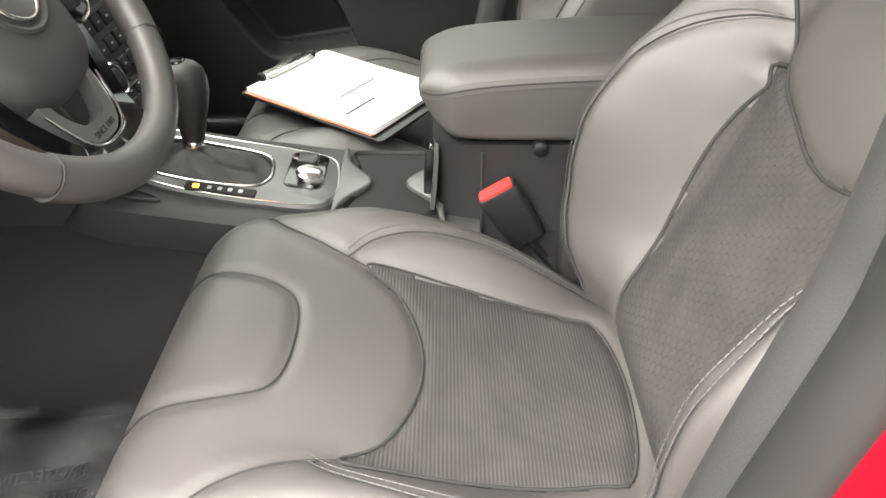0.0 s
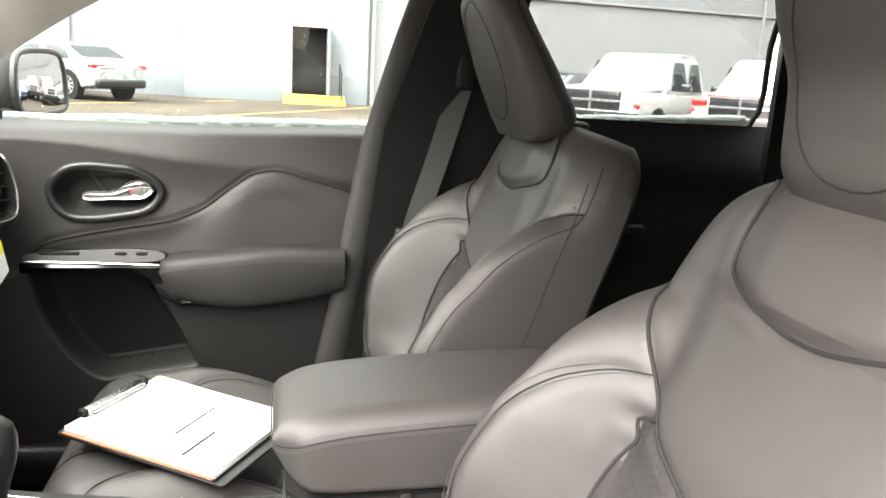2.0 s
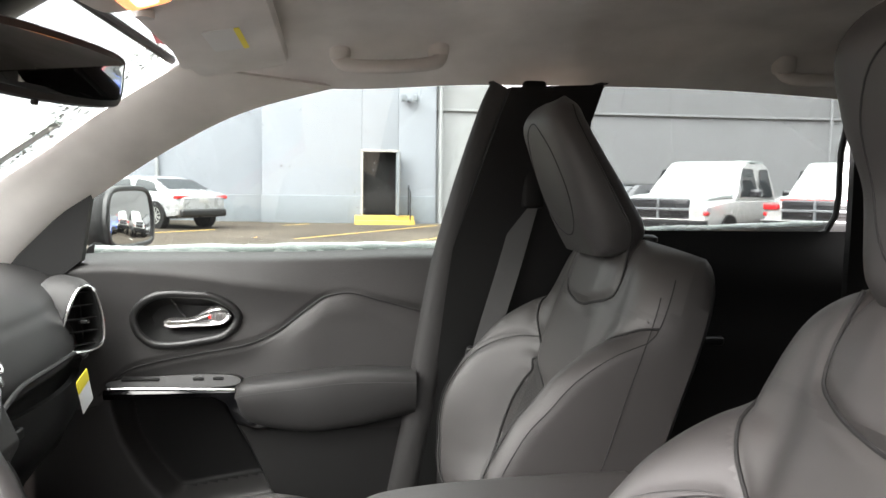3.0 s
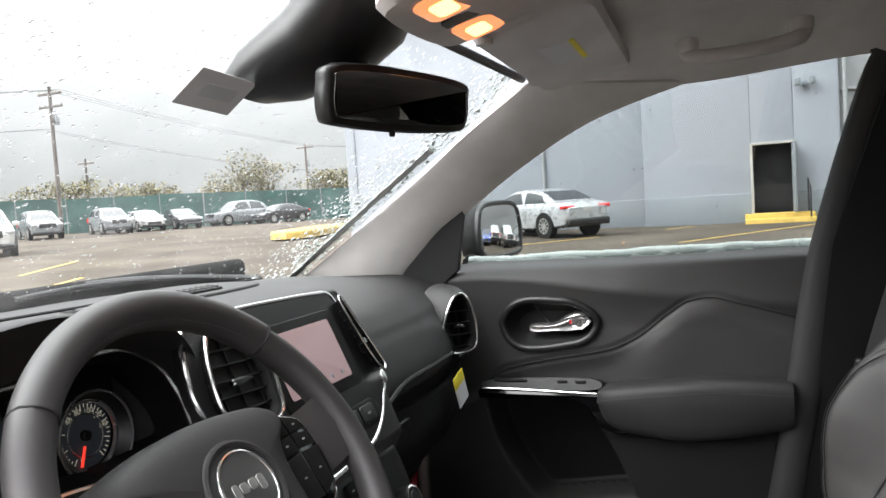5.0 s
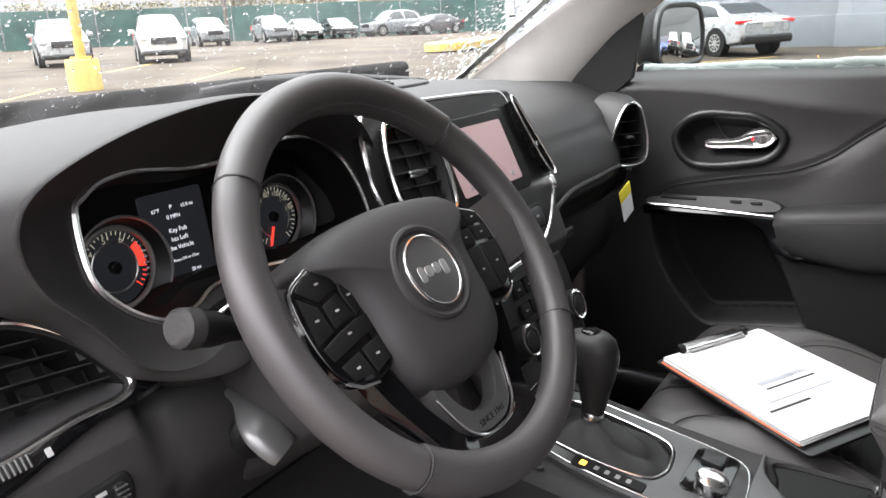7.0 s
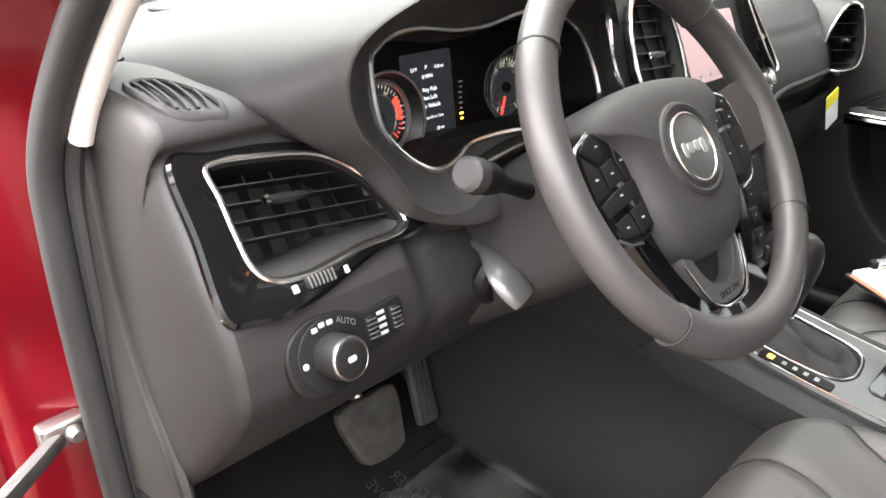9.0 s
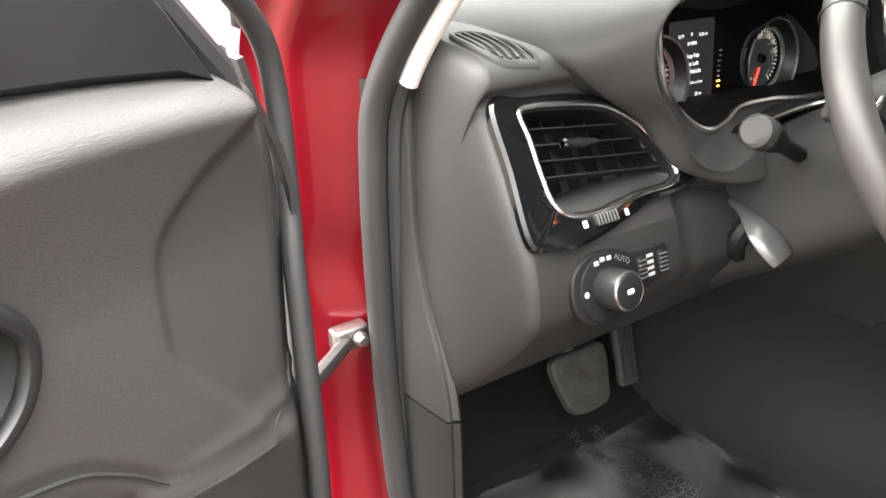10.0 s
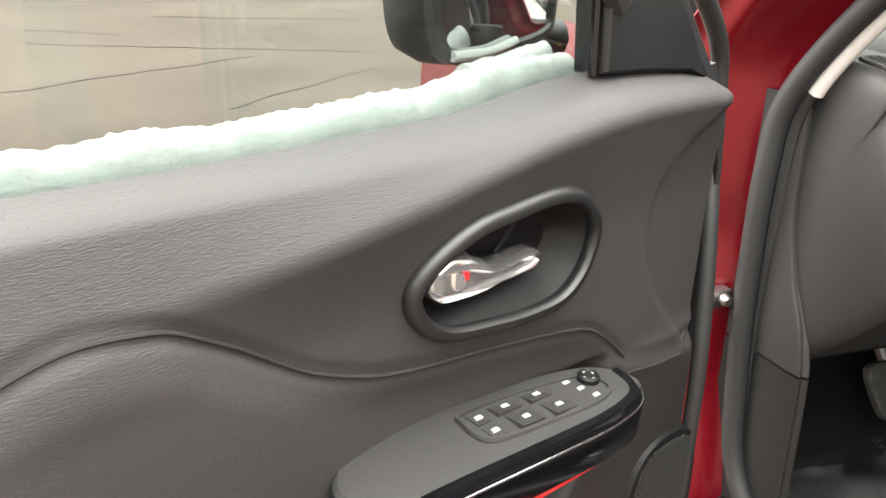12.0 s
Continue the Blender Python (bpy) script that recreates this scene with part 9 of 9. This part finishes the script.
for t in lin(0, 1, 26):
    ring = []
    for i, (x, y) in enumerate(inset(BI, 0.004)):
        k = (1 - t) ** 0.95
        a = math.atan2(y - 0.012, x - 0.004)
        fold = 1 + (0.20 * abs(math.sin(2.5 * a + 2.2 * t + 0.6)) ** 0.7 - 0.11 + 0.05 * math.sin(9 * a - 7 * t)) * min(1.0, 5 * t * (1 - t)) * (1.0 - 0.4 * t)
        tx, ty = 0.004, 0.012
        ring.append((tx + (x - tx) * (0.20 + 0.80 * k) * fold, ty + (y - ty) * (0.14 + 0.86 * k) * fold, ctop(y) * (1 - t) + 0.758 * t + 0.003))
    gl.append(ring)
lv = thing("gear_lever", (0, 0, 0.72), "black leather gear lever with a chrome collar and soft gaiter", "gear lever")
part("gaiter", loft(gl, cap=False), GAITER, lv, "soft black leather gaiter")
part("collar", lathe([(0.0135, 0), (0.0155, 0.002), (0.0155, 0.009), (0.0135, 0.012)], 20, pose(0.004, 0.006, 0.762, 6, 0, 0)), CHROME, lv)
kn = []
for z, rx, ry, yo in ((0.770, 0.014, 0.015, 0.004), (0.785, 0.016, 0.018, 0.003), (0.805, 0.018, 0.022, 0.002), (0.825, 0.021, 0.028, 0.002), (0.845, 0.024, 0.034, 0.004), (0.862, 0.025, 0.036, 0.006), (0.876, 0.023, 0.032, 0.006), (0.884, 0.016, 0.022, 0.005), (0.887, 0.007, 0.010, 0.004)):
    kn.append([(0.004 + rx * math.cos(t), yo + ry * math.sin(t) + 0.006 * (math.sin(t) > 0) * sstep(0.83, 0.86, z), z) for t in lin(0, 2 * math.pi, 25)[:-1]])
kno = part("knob", loft(kn), GAITER, lv, "pear-shaped black leather knob")
part("knob_cap", lathe([(0.013, 0), (0.012, 0.002), (0.004, 0.003)], 16, pose(0.004, 0.008, 0.8865, 0, 0, 0)), GLOSS, kno)
part("release_button", rbox((-0.010, 0.036, 0.852), (0.014, 0.012, 0.024), 0.004), PLASTIC_SMOOTH, kno)
# cup holders
part("cup_tray", loft([[(x, y, 0.701) for x, y in inset(cupo, -0.006)], [(x, y, 0.706) for x, y in cupo], [(x, y, 0.702) for x, y in inset(cupo, 0.004)], [(x, y, 0.600) for x, y in inset(cupo, 0.010)]]), PLASTIC_DARK, con, "deep black cup holder tray")
def cup_plate(y0, y1, lift):
    """Half of the pinched grey surround: it runs from y0 and swells to y1 in the middle."""
    out = [(-0.104, y0), *[(x, y0 + (y1 - y0) * (0.12 + 0.88 * math.exp(-(x / 0.045) ** 2))) for x in lin(-0.100, 0.104, 25)], (0.108, y0)]
    if y1 < y0:
        out = out[::-1]
    return lay(plate(out, 0.010, 0.004), lift)


part("cup_surround", cup_plate(-0.196, -0.246, 0.0005), SATIN_GREY, con, "satin grey surround of the cup holders")
part("cup_surround", cup_plate(-0.352, -0.296, 0.0005), SATIN_GREY, con, "satin grey surround of the cup holders")
rise = part("end_plate", thick(surf(lambda x, v: (x, -0.338 - 0.006 * math.sin(1.5 * v), 0.705 + 0.095 * v), lin(-0.078, 0.088, 16), lin(0, 1, 8)), 0.006), SATIN_GREY, con, "satin grey plate rising to the armrest")
# flattened near-black bar stands for the slot's shaded hollow
part("slot", tube(crom([(-0.050, -0.330, 0.716), (-0.046, -0.330, 0.736), (-0.052, -0.331, 0.758), (-0.047, -0.333, 0.782)], 5), 0.007, 8, flat=0.5), PLASTIC_DARK, rise)
part("chrome_line", tube(crom([(-0.036, -0.330, 0.714), (-0.032, -0.330, 0.736), (-0.038, -0.331, 0.758), (-0.033, -0.333, 0.784)], 5), 0.0018, 6), CHROME, rise)
part("cup_finger", lathe([(0.018, 0), (0.017, 0.03), (0.010, 0.042)], 16, Matrix.Translation((0.05, -0.270, 0.655))), RUBBER, con)
# bin below the armrest and the padded lid
BX = []
for z, y0, x0 in ((0.42, -0.355, 0.125), (0.60, -0.350, 0.105), (0.70, -0.345, 0.092), (0.76, -0.340, 0.086), (0.808, -0.335, 0.086)):
    BX.append([(-x0, -0.66, z), (-x0, y0 - 0.05, z), (-x0 + 0.01, y0 - 0.015, z), (-x0 + 0.03, y0, z), (x0 - 0.01, y0, z), (x0 + 0.01, y0 - 0.015, z), (x0 + 0.02, y0 - 0.05, z), (x0 + 0.02, -0.66, z)])
part("storage_bin", loft(BX), HARD, con, "black storage bin")
part("bin_seam", tube([(-0.0925, -0.40, 0.80), (-0.0985, -0.402, 0.70), (-0.108, -0.41, 0.60), (-0.125, -0.43, 0.45)], 0.0016, 6), SEAM, con)
LID_T = [(-0.70, 0.924), (-0.58, 0.922), (-0.44, 0.915), (-0.385, 0.909), (-0.345, 0.900), (-0.328, 0.891), (-0.320, 0.880)]
LID_B = [(-0.70, 0.812), (-0.40, 0.813), (-0.365, 0.817), (-0.345, 0.830), (-0.330, 0.848), (-0.320, 0.866)]


def lid_section(y):
    zt, zb = lerp_table(LID_T, y), lerp_table(LID_B, y)
    k = 0.022 * sstep(-0.36, -0.318, y)
    xa, xb, h = -0.090 + k, 0.112 - k, zt - zb
    r, r2 = min(0.034, h * 0.48), min(0.012, h * 0.3)
    out = []
    for cx_, cz_, rr, a0 in ((xa + r, zt - r, r, 180), (xb - r, zt - r, r, 90), (xb - r2, zb + r2, r2, 0), (xa + r2, zb + r2, r2, -90)):
        for q in lin(0, 1, 8):
            an = radians(a0 - 90 * q)
            out.append((cx_ + rr * math.cos(an), y, cz_ + rr * math.sin(an) + (0.004 * (1 - ((cx_ - 0.011) / 0.1) ** 2) if cz_ > zt - r - 0.001 else 0)))
    return out


lid = part("armrest_lid", loft([lid_section(y) for y in (-0.320, -0.3215, -0.324, -0.328, -0.334, -0.342, -0.352, -0.365, -0.38, -0.40, -0.44, -0.50, -0.56, -0.62, -0.70)]), LEATHER, con, "padded black leather armrest lid")


def lid_row(dz_):
    def side(y):
        zt, h = lerp_table(LID_T, y), lerp_table(LID_T, y) - lerp_table(LID_B, y)
        r = min(0.034, h * 0.48)
        up = max(0.0, r - 0.024 + dz_)
        return Vector((-0.0908 + 0.022 * sstep(-0.36, -0.318, y) + r - math.sqrt(r * r - up * up), y, zt - 0.024 + dz_))
    near = [side(y) for y in lin(-0.66, -0.340, 24)]
    front = [Vector((x, y, 0.874 + dz_)) for x, y in ((-0.072, -0.3255), (-0.058, -0.3190), (-0.03, -0.3185), (0.04, -0.3185), (0.078, -0.3195), (0.092, -0.3265))]
    return crom(near + front, 2)


part("seam", tube(lid_row(0), 0.0010, 6), SEAM, lid)
for dz_ in (-0.006, 0.006):
    part("stitching", stitches(lid_row(dz_), 0.0058), STITCH, lid)
part("lid_catch", lathe([(0.010, 0), (0.010, 0.012), (0.007, 0.014)], 16, basis((-0.083, -0.475, 0.806), (0, 1, 0), (0, 0, 1)) @ Matrix.Rotation(math.pi, 4, "X")), PLASTIC_DARK, con)

# ---- belts and buckles ----
def buckle(x, y, z, name="belt_buckle"):
    b = thing(name, (x, y, z - 0.1), "black seat belt buckle with a red release button", "belt buckle")
    m = basis((x, y, z), (0.0, -0.80, 0.50), (-0.12, 0.42, 0.90))
    part("housing", loft([[m @ Vector((a * k, yy, c * k2)) for a, c in rrect(0.056, 0.030, 0.008)] for yy, k, k2 in ((0.0, 0.92, 0.92), (-0.004, 1.0, 1.0), (-0.05, 0.96, 0.95), (-0.09, 0.85, 0.85), (-0.094, 0.78, 0.78))]), PLASTIC_SMOOTH, b)
    part("release_button", loft([[m @ Vector((a, yy, c + 0.001)) for a, c in rrect(0.046, 0.020, 0.004)] for yy in (-0.004, 0.003)]), RED_PLASTIC, b, "red release button")
    part("stem", tube([m @ Vector((0, -0.09, 0)), m @ Vector((0, -0.14, 0)), m @ Vector((0.01, -0.20, 0))], 0.012, 8, flat=0.5), PLASTIC_SMOOTH, b)


buckle(-0.118, -0.418, 0.760)


def webbing(path, width, wdir, name, label):
    w = Vector(wdir).normalized() * width / 2
    P = crom(path, 8)
    return solid(name, thick(loft([[p - w, p - w * 0.5, p, p + w * 0.5, p + w] for p in P], closed=False), 0.0014), BELT, label, "seat belt")


webbing([(0.655, -0.735, 1.44), (0.652, -0.70, 1.32), (0.655, -0.655, 1.15), (0.66, -0.612, 1.0), (0.67, -0.590, 0.90), (0.685, -0.56, 0.70), (0.69, -0.55, 0.52)], 0.047, (-0.25, -0.95, -0.2), "seat_belt", "black seat belt webbing hanging by the pillar")
lt = thing("belt_tongue", (0.655, -0.60, 0.95), "black belt tongue with a steel latch plate", "belt tongue")
ltm = basis((0.648, -0.600, 0.960), (-0.25, -0.95, -0.1), (0.05, 0.1, 1.0))
part("body", plate(rrect(0.072, 0.036, 0.008), 0.014, 0.005, ltm @ Matrix.Translation((0, 0, -0.007))), PLASTIC_SMOOTH, lt)
part("latch_plate", plate(rrect(0.026, 0.055, 0.004), 0.003, 0.001, ltm @ Matrix.Translation((0.005, -0.038, 0))), STEEL, lt)
part("slot", plate([(x + 0.005, y - 0.045) for x, y in rrect(0.014, 0.018, 0.002)], 0.0036, 0.0005, ltm), PLASTIC_DARK, lt)
gd = thing("belt_guide", (0.655, -0.735, 1.43), "black upper belt guide on the pillar", "belt guide")
part("ring", tube([Vector((0.650, -0.735, 1.435)) + Vector((0.0, 0.034 * math.cos(t), 0.020 * math.sin(t))) for t in lin(0, 2 * math.pi, 25)[:-1]], 0.007, 8, True), PLASTIC_SMOOTH, gd)

# ---- clipboard with papers on the passenger seat ----
cb = thing("clipboard", (0.32, -0.17, 0.70), "clipboard with a stack of white forms lying on the seat", "clipboard")
CM = basis((0.300, 0.006, 0.716), (0.185, -0.117, 0.006), (0.128, 0.228, 0.012))
# x across the sheet, -y down the sheet
part("board", plate([(x + 0.11, y - 0.150) for x, y in rrect(0.226, 0.312, 0.008)], 0.004, 0.0015, CM), PLASTIC_SMOOTH, cb)
rp = random.Random(2)
for k in range(7):
    dx, dy_, ro = rp.uniform(-0.003, 0.003), rp.uniform(-0.004, 0.003), rp.uniform(-1.2, 1.2)
    sh = xf(plate(rrect(0.214, 0.278, 0.0005, 2), 0.0016, 0.0004), pose(0.108 + dx, -0.146 + dy_, 0.004 + 0.0017 * k, 0, 0, ro))
    part("sheet", xf(sh, CM), PAPER_RED if k == 1 else PAPER, cb, "orange-red sheet" if k == 1 else "")
top_z = 0.004 + 0.0017 * 7
for x, y, w, h, mt in ((0.108, -0.032, 0.190, 0.0012, PAPER_LIGHT), (0.108, -0.262, 0.190, 0.0012, PAPER_LIGHT), (0.013, -0.147, 0.0012, 0.230, PAPER_LIGHT), (0.203, -0.147, 0.0012, 0.230, PAPER_LIGHT),
                       (0.070, -0.060, 0.050, 0.004, PAPER_LIGHT), (0.16, -0.05, 0.05, 0.003, PAPER_LIGHT), (0.115, -0.150, 0.100, 0.010, PAPER_GREY), (0.115, -0.166, 0.100, 0.004, INK), (0.105, -0.196, 0.130, 0.003, PAPER_GREY),
                       (0.06, -0.215, 0.080, 0.005, INK), (0.16, -0.150, 0.05, 0.03, PAPER_LIGHT), (0.175, -0.185, 0.03, 0.022, PAPER_BLUE), (0.045, -0.24, 0.035, 0.006, PAPER_BLUE)):
    part("print_bar", xf(plate([(a + x, b + y) for a, b in rrect(w, h, min(w, h) * 0.2, 3)], 0.0005, 0.0001), CM @ Matrix.Translation((0, 0, top_z - 0.0001))), mt, cb)
for k in range(16):
    part("print_line", xf(plate([(a + 0.055 + 0.10 * (k % 2), b - 0.075 - 0.0085 * (k // 2)) for a, b in rrect(0.07 + 0.01 * (k % 3), 0.0012, 0.0004, 3)], 0.0005, 0.0001), CM @ Matrix.Translation((0, 0, top_z - 0.0001))), PAPER_LIGHT, cb)
clp = part("clip", xf(rbox((0.108, -0.006, top_z + 0.004), (0.13, 0.022, 0.008), 0.003), CM), CHROME, cb, "chrome spring clip")
part("clip_wire", tube([CM @ Vector(p) for p in ((0.05, -0.014, top_z + 0.004), (0.05, -0.022, top_z + 0.003), (0.166, -0.022, top_z + 0.003), (0.166, -0.014, top_z + 0.004))], 0.0015, 6), STEEL, clp)
for x in (0.040, 0.176):
    part("clip_end", xf(rbox((x, -0.008, top_z + 0.006), (0.012, 0.016, 0.014), 0.004), CM), PLASTIC_DARK, clp)

# ---- film over the floor mat ----
FZ = lambda x, y: 0.400 + 0.10 * sstep(0.42, 0.6, y) + 0.007 * noise.noise(Vector((x * 11, y * 11, 3))) + 0.006 * abs(noise.noise(Vector((x * 28, y * 28, 9))))
fm = thing("floor_mat", (-0.40, 0.2, 0.39), "black floor mat under crumpled clear protective film", "floor mat")
part("mat", thick(surf(lambda x, y: (x, y, FZ(x, y) - 0.006 - 0.003), lin(-0.66, -0.17, 30), lin(-0.10, 0.47, 30)), 0.006), CARPET, fm)
part("film", surf(lambda x, y: (x + 0.03 * noise.noise(Vector((y * 5, 0, 0))), y + 0.03 * noise.noise(Vector((x * 6, 4, 0))), FZ(x, y) + 0.003 + 0.006 * abs(noise.noise(Vector((x * 55, y * 40, 1))))), lin(-0.68, -0.150, 130), lin(-0.12, 0.44, 130)), FILM, fm, "crumpled clear plastic film")
for line, y in (("PROTECTIVE COVER", 0.0), ("DEALER MUST REMOVE", -0.045)):
    for ox, oy in ((-0.52, 0.10), (-0.30, 0.24), (-0.30, 0.36), (-0.55, 0.27)):
        gg = text_geo(line, 0.030, Matrix.Identity(4), 0.0)
        ca, sa = math.cos(radians(100)), math.sin(radians(100))
        pts = []
        for p in gg[0]:
            X, Y = p.x * 0.75, -(p.y + y)
            xx, yy = ox + X * ca - Y * sa, oy + X * sa + Y * ca
            pts.append(Vector((xx, yy, FZ(xx, yy) + 0.0085)))
        part("film_print", (pts, gg[1]), INK, fm)

# ---- roof fittings ----
mir = thing("rear_view_mirror", (0, 0.03, 1.5), "black rear-view mirror on a sensor housing", "rear view mirror")
MM = basis((0.005, 0.003, 1.437), (0.945, -0.33, 0.0), (-0.06, -0.10, 1.0))
mo = smooth2([(-0.125, -0.026), (-0.105, -0.036), (0.0, -0.040), (0.10, -0.036), (0.124, -0.024), (0.127, 0.008), (0.115, 0.030), (0.0, 0.038), (-0.112, 0.034), (-0.127, 0.010)], 5)
part("shell", loft([[MM @ Vector((x * k, y * k, z)) for x, y in mo] for k, z in ((0.96, 0.006), (1.0, 0.003), (1.02, -0.004), (0.98, -0.020), (0.82, -0.032), (0.5, -0.038))]), PLASTIC_SMOOTH, mir)
part("mirror_glass", plate(inset(mo, 0.009), 0.002, 0.0006, MM @ Matrix.Translation((0, 0, 0.0055))), DIM_MIRROR, mir, "dark dimming mirror glass")
part("sensor_housing", loft([[Vector((x0 + w * math.cos(t), y0 + 0.4 * w * math.sin(t) + 0.0, z0 + h * math.sin(t))) for t in lin(0, 2 * math.pi, 25)[:-1]] for x0, y0, z0, w, h in ((0.0, 0.02, 1.60, 0.10, 0.03), (0.0, 0.05, 1.555, 0.095, 0.045), (-0.01, 0.10, 1.515, 0.085, 0.045), (-0.02, 0.17, 1.485, 0.07, 0.035), (-0.03, 0.21, 1.465, 0.05, 0.015))]), PLASTIC_SMOOTH, mir, "black sensor housing behind the mirror")
part("stem", tube([MM @ Vector((0, 0.01, -0.035)), (0.0, 0.07, 1.49), (0.0, 0.09, 1.52)], 0.014, 10), PLASTIC_SMOOTH, mir)
part("button", lathe([(0.004, 0), (0.004, 0.004), (0.003, 0.006)], 10, MM @ pose(-0.02, -0.040, 0.002, 90, 0, 0)), PLASTIC_DARK, mir)
tg = thing("paper_tag", (-0.1, 0.17, 1.45), "small white paper tag stuck behind the windscreen", "tag")
tgm = basis((-0.125, 0.185, 1.452), (0.95, 0.0, -0.06), (0.1, 0.75, -0.55))
part("card", plate(rrect(0.10, 0.058, 0.002, 3), 0.0006, 0.0002, tgm), PAPER, tg)
part("print_bar", plate([(x + 0.004, y) for x, y in rrect(0.060, 0.020, 0.003)], 0.001, 0.0003, tgm @ Matrix.Translation((0, 0, -0.0003))), PAPER_LIGHT, tg)
ohc = thing("overhead_console", (0, -0.12, 1.6), "grey overhead console with lit amber map lamps", "overhead console")
OC = lambda x, y, d: Vector((x, y, lerp_table(ZC, min(y, -0.02)) - 0.030 - d))
oo = smooth2([(-0.115, -0.03), (-0.06, -0.012), (0.06, -0.012), (0.115, -0.03), (0.125, -0.10), (0.115, -0.22), (0.07, -0.27), (-0.07, -0.27), (-0.115, -0.22), (-0.125, -0.10)], 5)
part("body", loft([[OC(x, y, -0.036) for x, y in oo], [OC(x, y, 0.010) for x, y in oo], [OC(x, y, 0.022) for x, y in inset(oo, 0.010)], [OC(x, y, 0.026) for x, y in inset(oo, 0.03)]]), PILLAR, ohc)
for sx in (-1, 1):
    ln = part("map_lamp", loft([[OC(sx * 0.060 + x, -0.085 + y, d) for x, y in inset(rrect(0.075, 0.055, 0.014), k)] for d, k in ((0.020, 0), (0.0285, 0.0), (0.030, 0.003))]), LAMP_LENS, ohc, "lit amber map lamp")
    part("lamp_core", loft([[OC(sx * 0.060 + x, -0.085 + y, d) for x, y in rrect(0.045, 0.026, 0.008)] for d in (0.0295, 0.0312)]), LIT_LAMP, ln)
part("switch_strip", loft([[OC(x, -0.085 + y, d) for x, y in rrect(0.030, 0.050, 0.006)] for d in (0.02, 0.029)]), PLASTIC_SMOOTH, ohc)
part("glasses_lid", loft([[OC(x, -0.185 + y, d) for x, y in inset(rrect(0.165, 0.105, 0.03), k)] for d, k in ((0.020, 0), (0.029, 0.0), (0.032, 0.004))]), PILLAR, ohc)
part("lid_gap", tube([OC(x, -0.185 + y, 0.0285) for x, y in inset(rrect(0.168, 0.108, 0.03), -0.001)], 0.0014, 6, True), SEAM, ohc)
part("lid_latch", loft([[OC(x + 0.05, -0.235 + y, d) for x, y in rrect(0.03, 0.010, 0.003)] for d in (0.028, 0.034)]), CHROME, ohc)


def visor(sx):
    vz = thing("sun_visor", (sx * 0.33, -0.12, 1.57), "grey cloth sun visor folded against the roof", "sun visor")
    a, b, c, d = Vector((0.135, -0.035, 1.548)), Vector((0.525, -0.055, 1.516)), Vector((0.535, -0.215, 1.545)), Vector((0.135, -0.215, 1.580))
    pl = lambda u, v, h=0.0: (lambda p: Vector((sx * p.x, p.y, p.z)))(a.lerp(b, u).lerp(d.lerp(c, u), v) + Vector((0, -0.16, -1)).normalized() * h)
    ol = [(x + 0.5, y + 0.5) for x, y in [(p[0], p[1]) for p in rrect(1.0, 1.0, 0.12)]]
    part("body", loft([[pl(u, v, 0) for u, v in ol], [pl(u, v, 0.012) for u, v in ol], [pl(u, v, 0.020) for u, v in inset(ol, 0.03)]]), HEADLINER, vz)
    lb = part("warning_label", loft([[pl(0.47 + x, 0.52 + y, h) for x, y in rrect(0.26, 0.30, 0.02)] for h in (0.018, 0.0212)]), PAPER, vz, "white warning label with a yellow band")
    part("label_band", loft([[pl(0.47 + x, 0.66 + y, h) for x, y in rrect(0.262, 0.05, 0.01)] for h in (0.020, 0.0218)]), YELLOW, lb)
    part("hinge_clip", lathe([(0.012, 0), (0.013, 0.008), (0.008, 0.012)], 16, Matrix.Translation(pl(0.04, 0.12, 0.03))), PILLAR, vz)


visor(1)
visor(-1)


def grab(sx, y0):
    g = thing("grab_handle", (sx * 0.63, y0, 1.56), "grey folding grab handle above the door", "grab handle")
    pth = crom([(sx * 0.600, y0 + 0.098, 1.575), (sx * 0.588, y0 + 0.094, 1.548), (sx * 0.568, y0 + 0.070, 1.536), (sx * 0.552, y0, 1.534), (sx * 0.560, y0 - 0.070, 1.542), (sx * 0.578, y0 - 0.094, 1.556), (sx * 0.590, y0 - 0.098, 1.588)], 6)
    part("bar", tube(pth, 0.015, 12, flat=0.8), PILLAR, g)
    for yy in (0.094, -0.094):
        part("foot", rbox((sx * 0.592, y0 + yy, 1.578 - 0.05 * yy), (0.052, 0.040, 0.050), 0.012), PILLAR, g)


for sx in (1, -1):
    grab(sx, -0.40)
    grab(sx, -1.30)
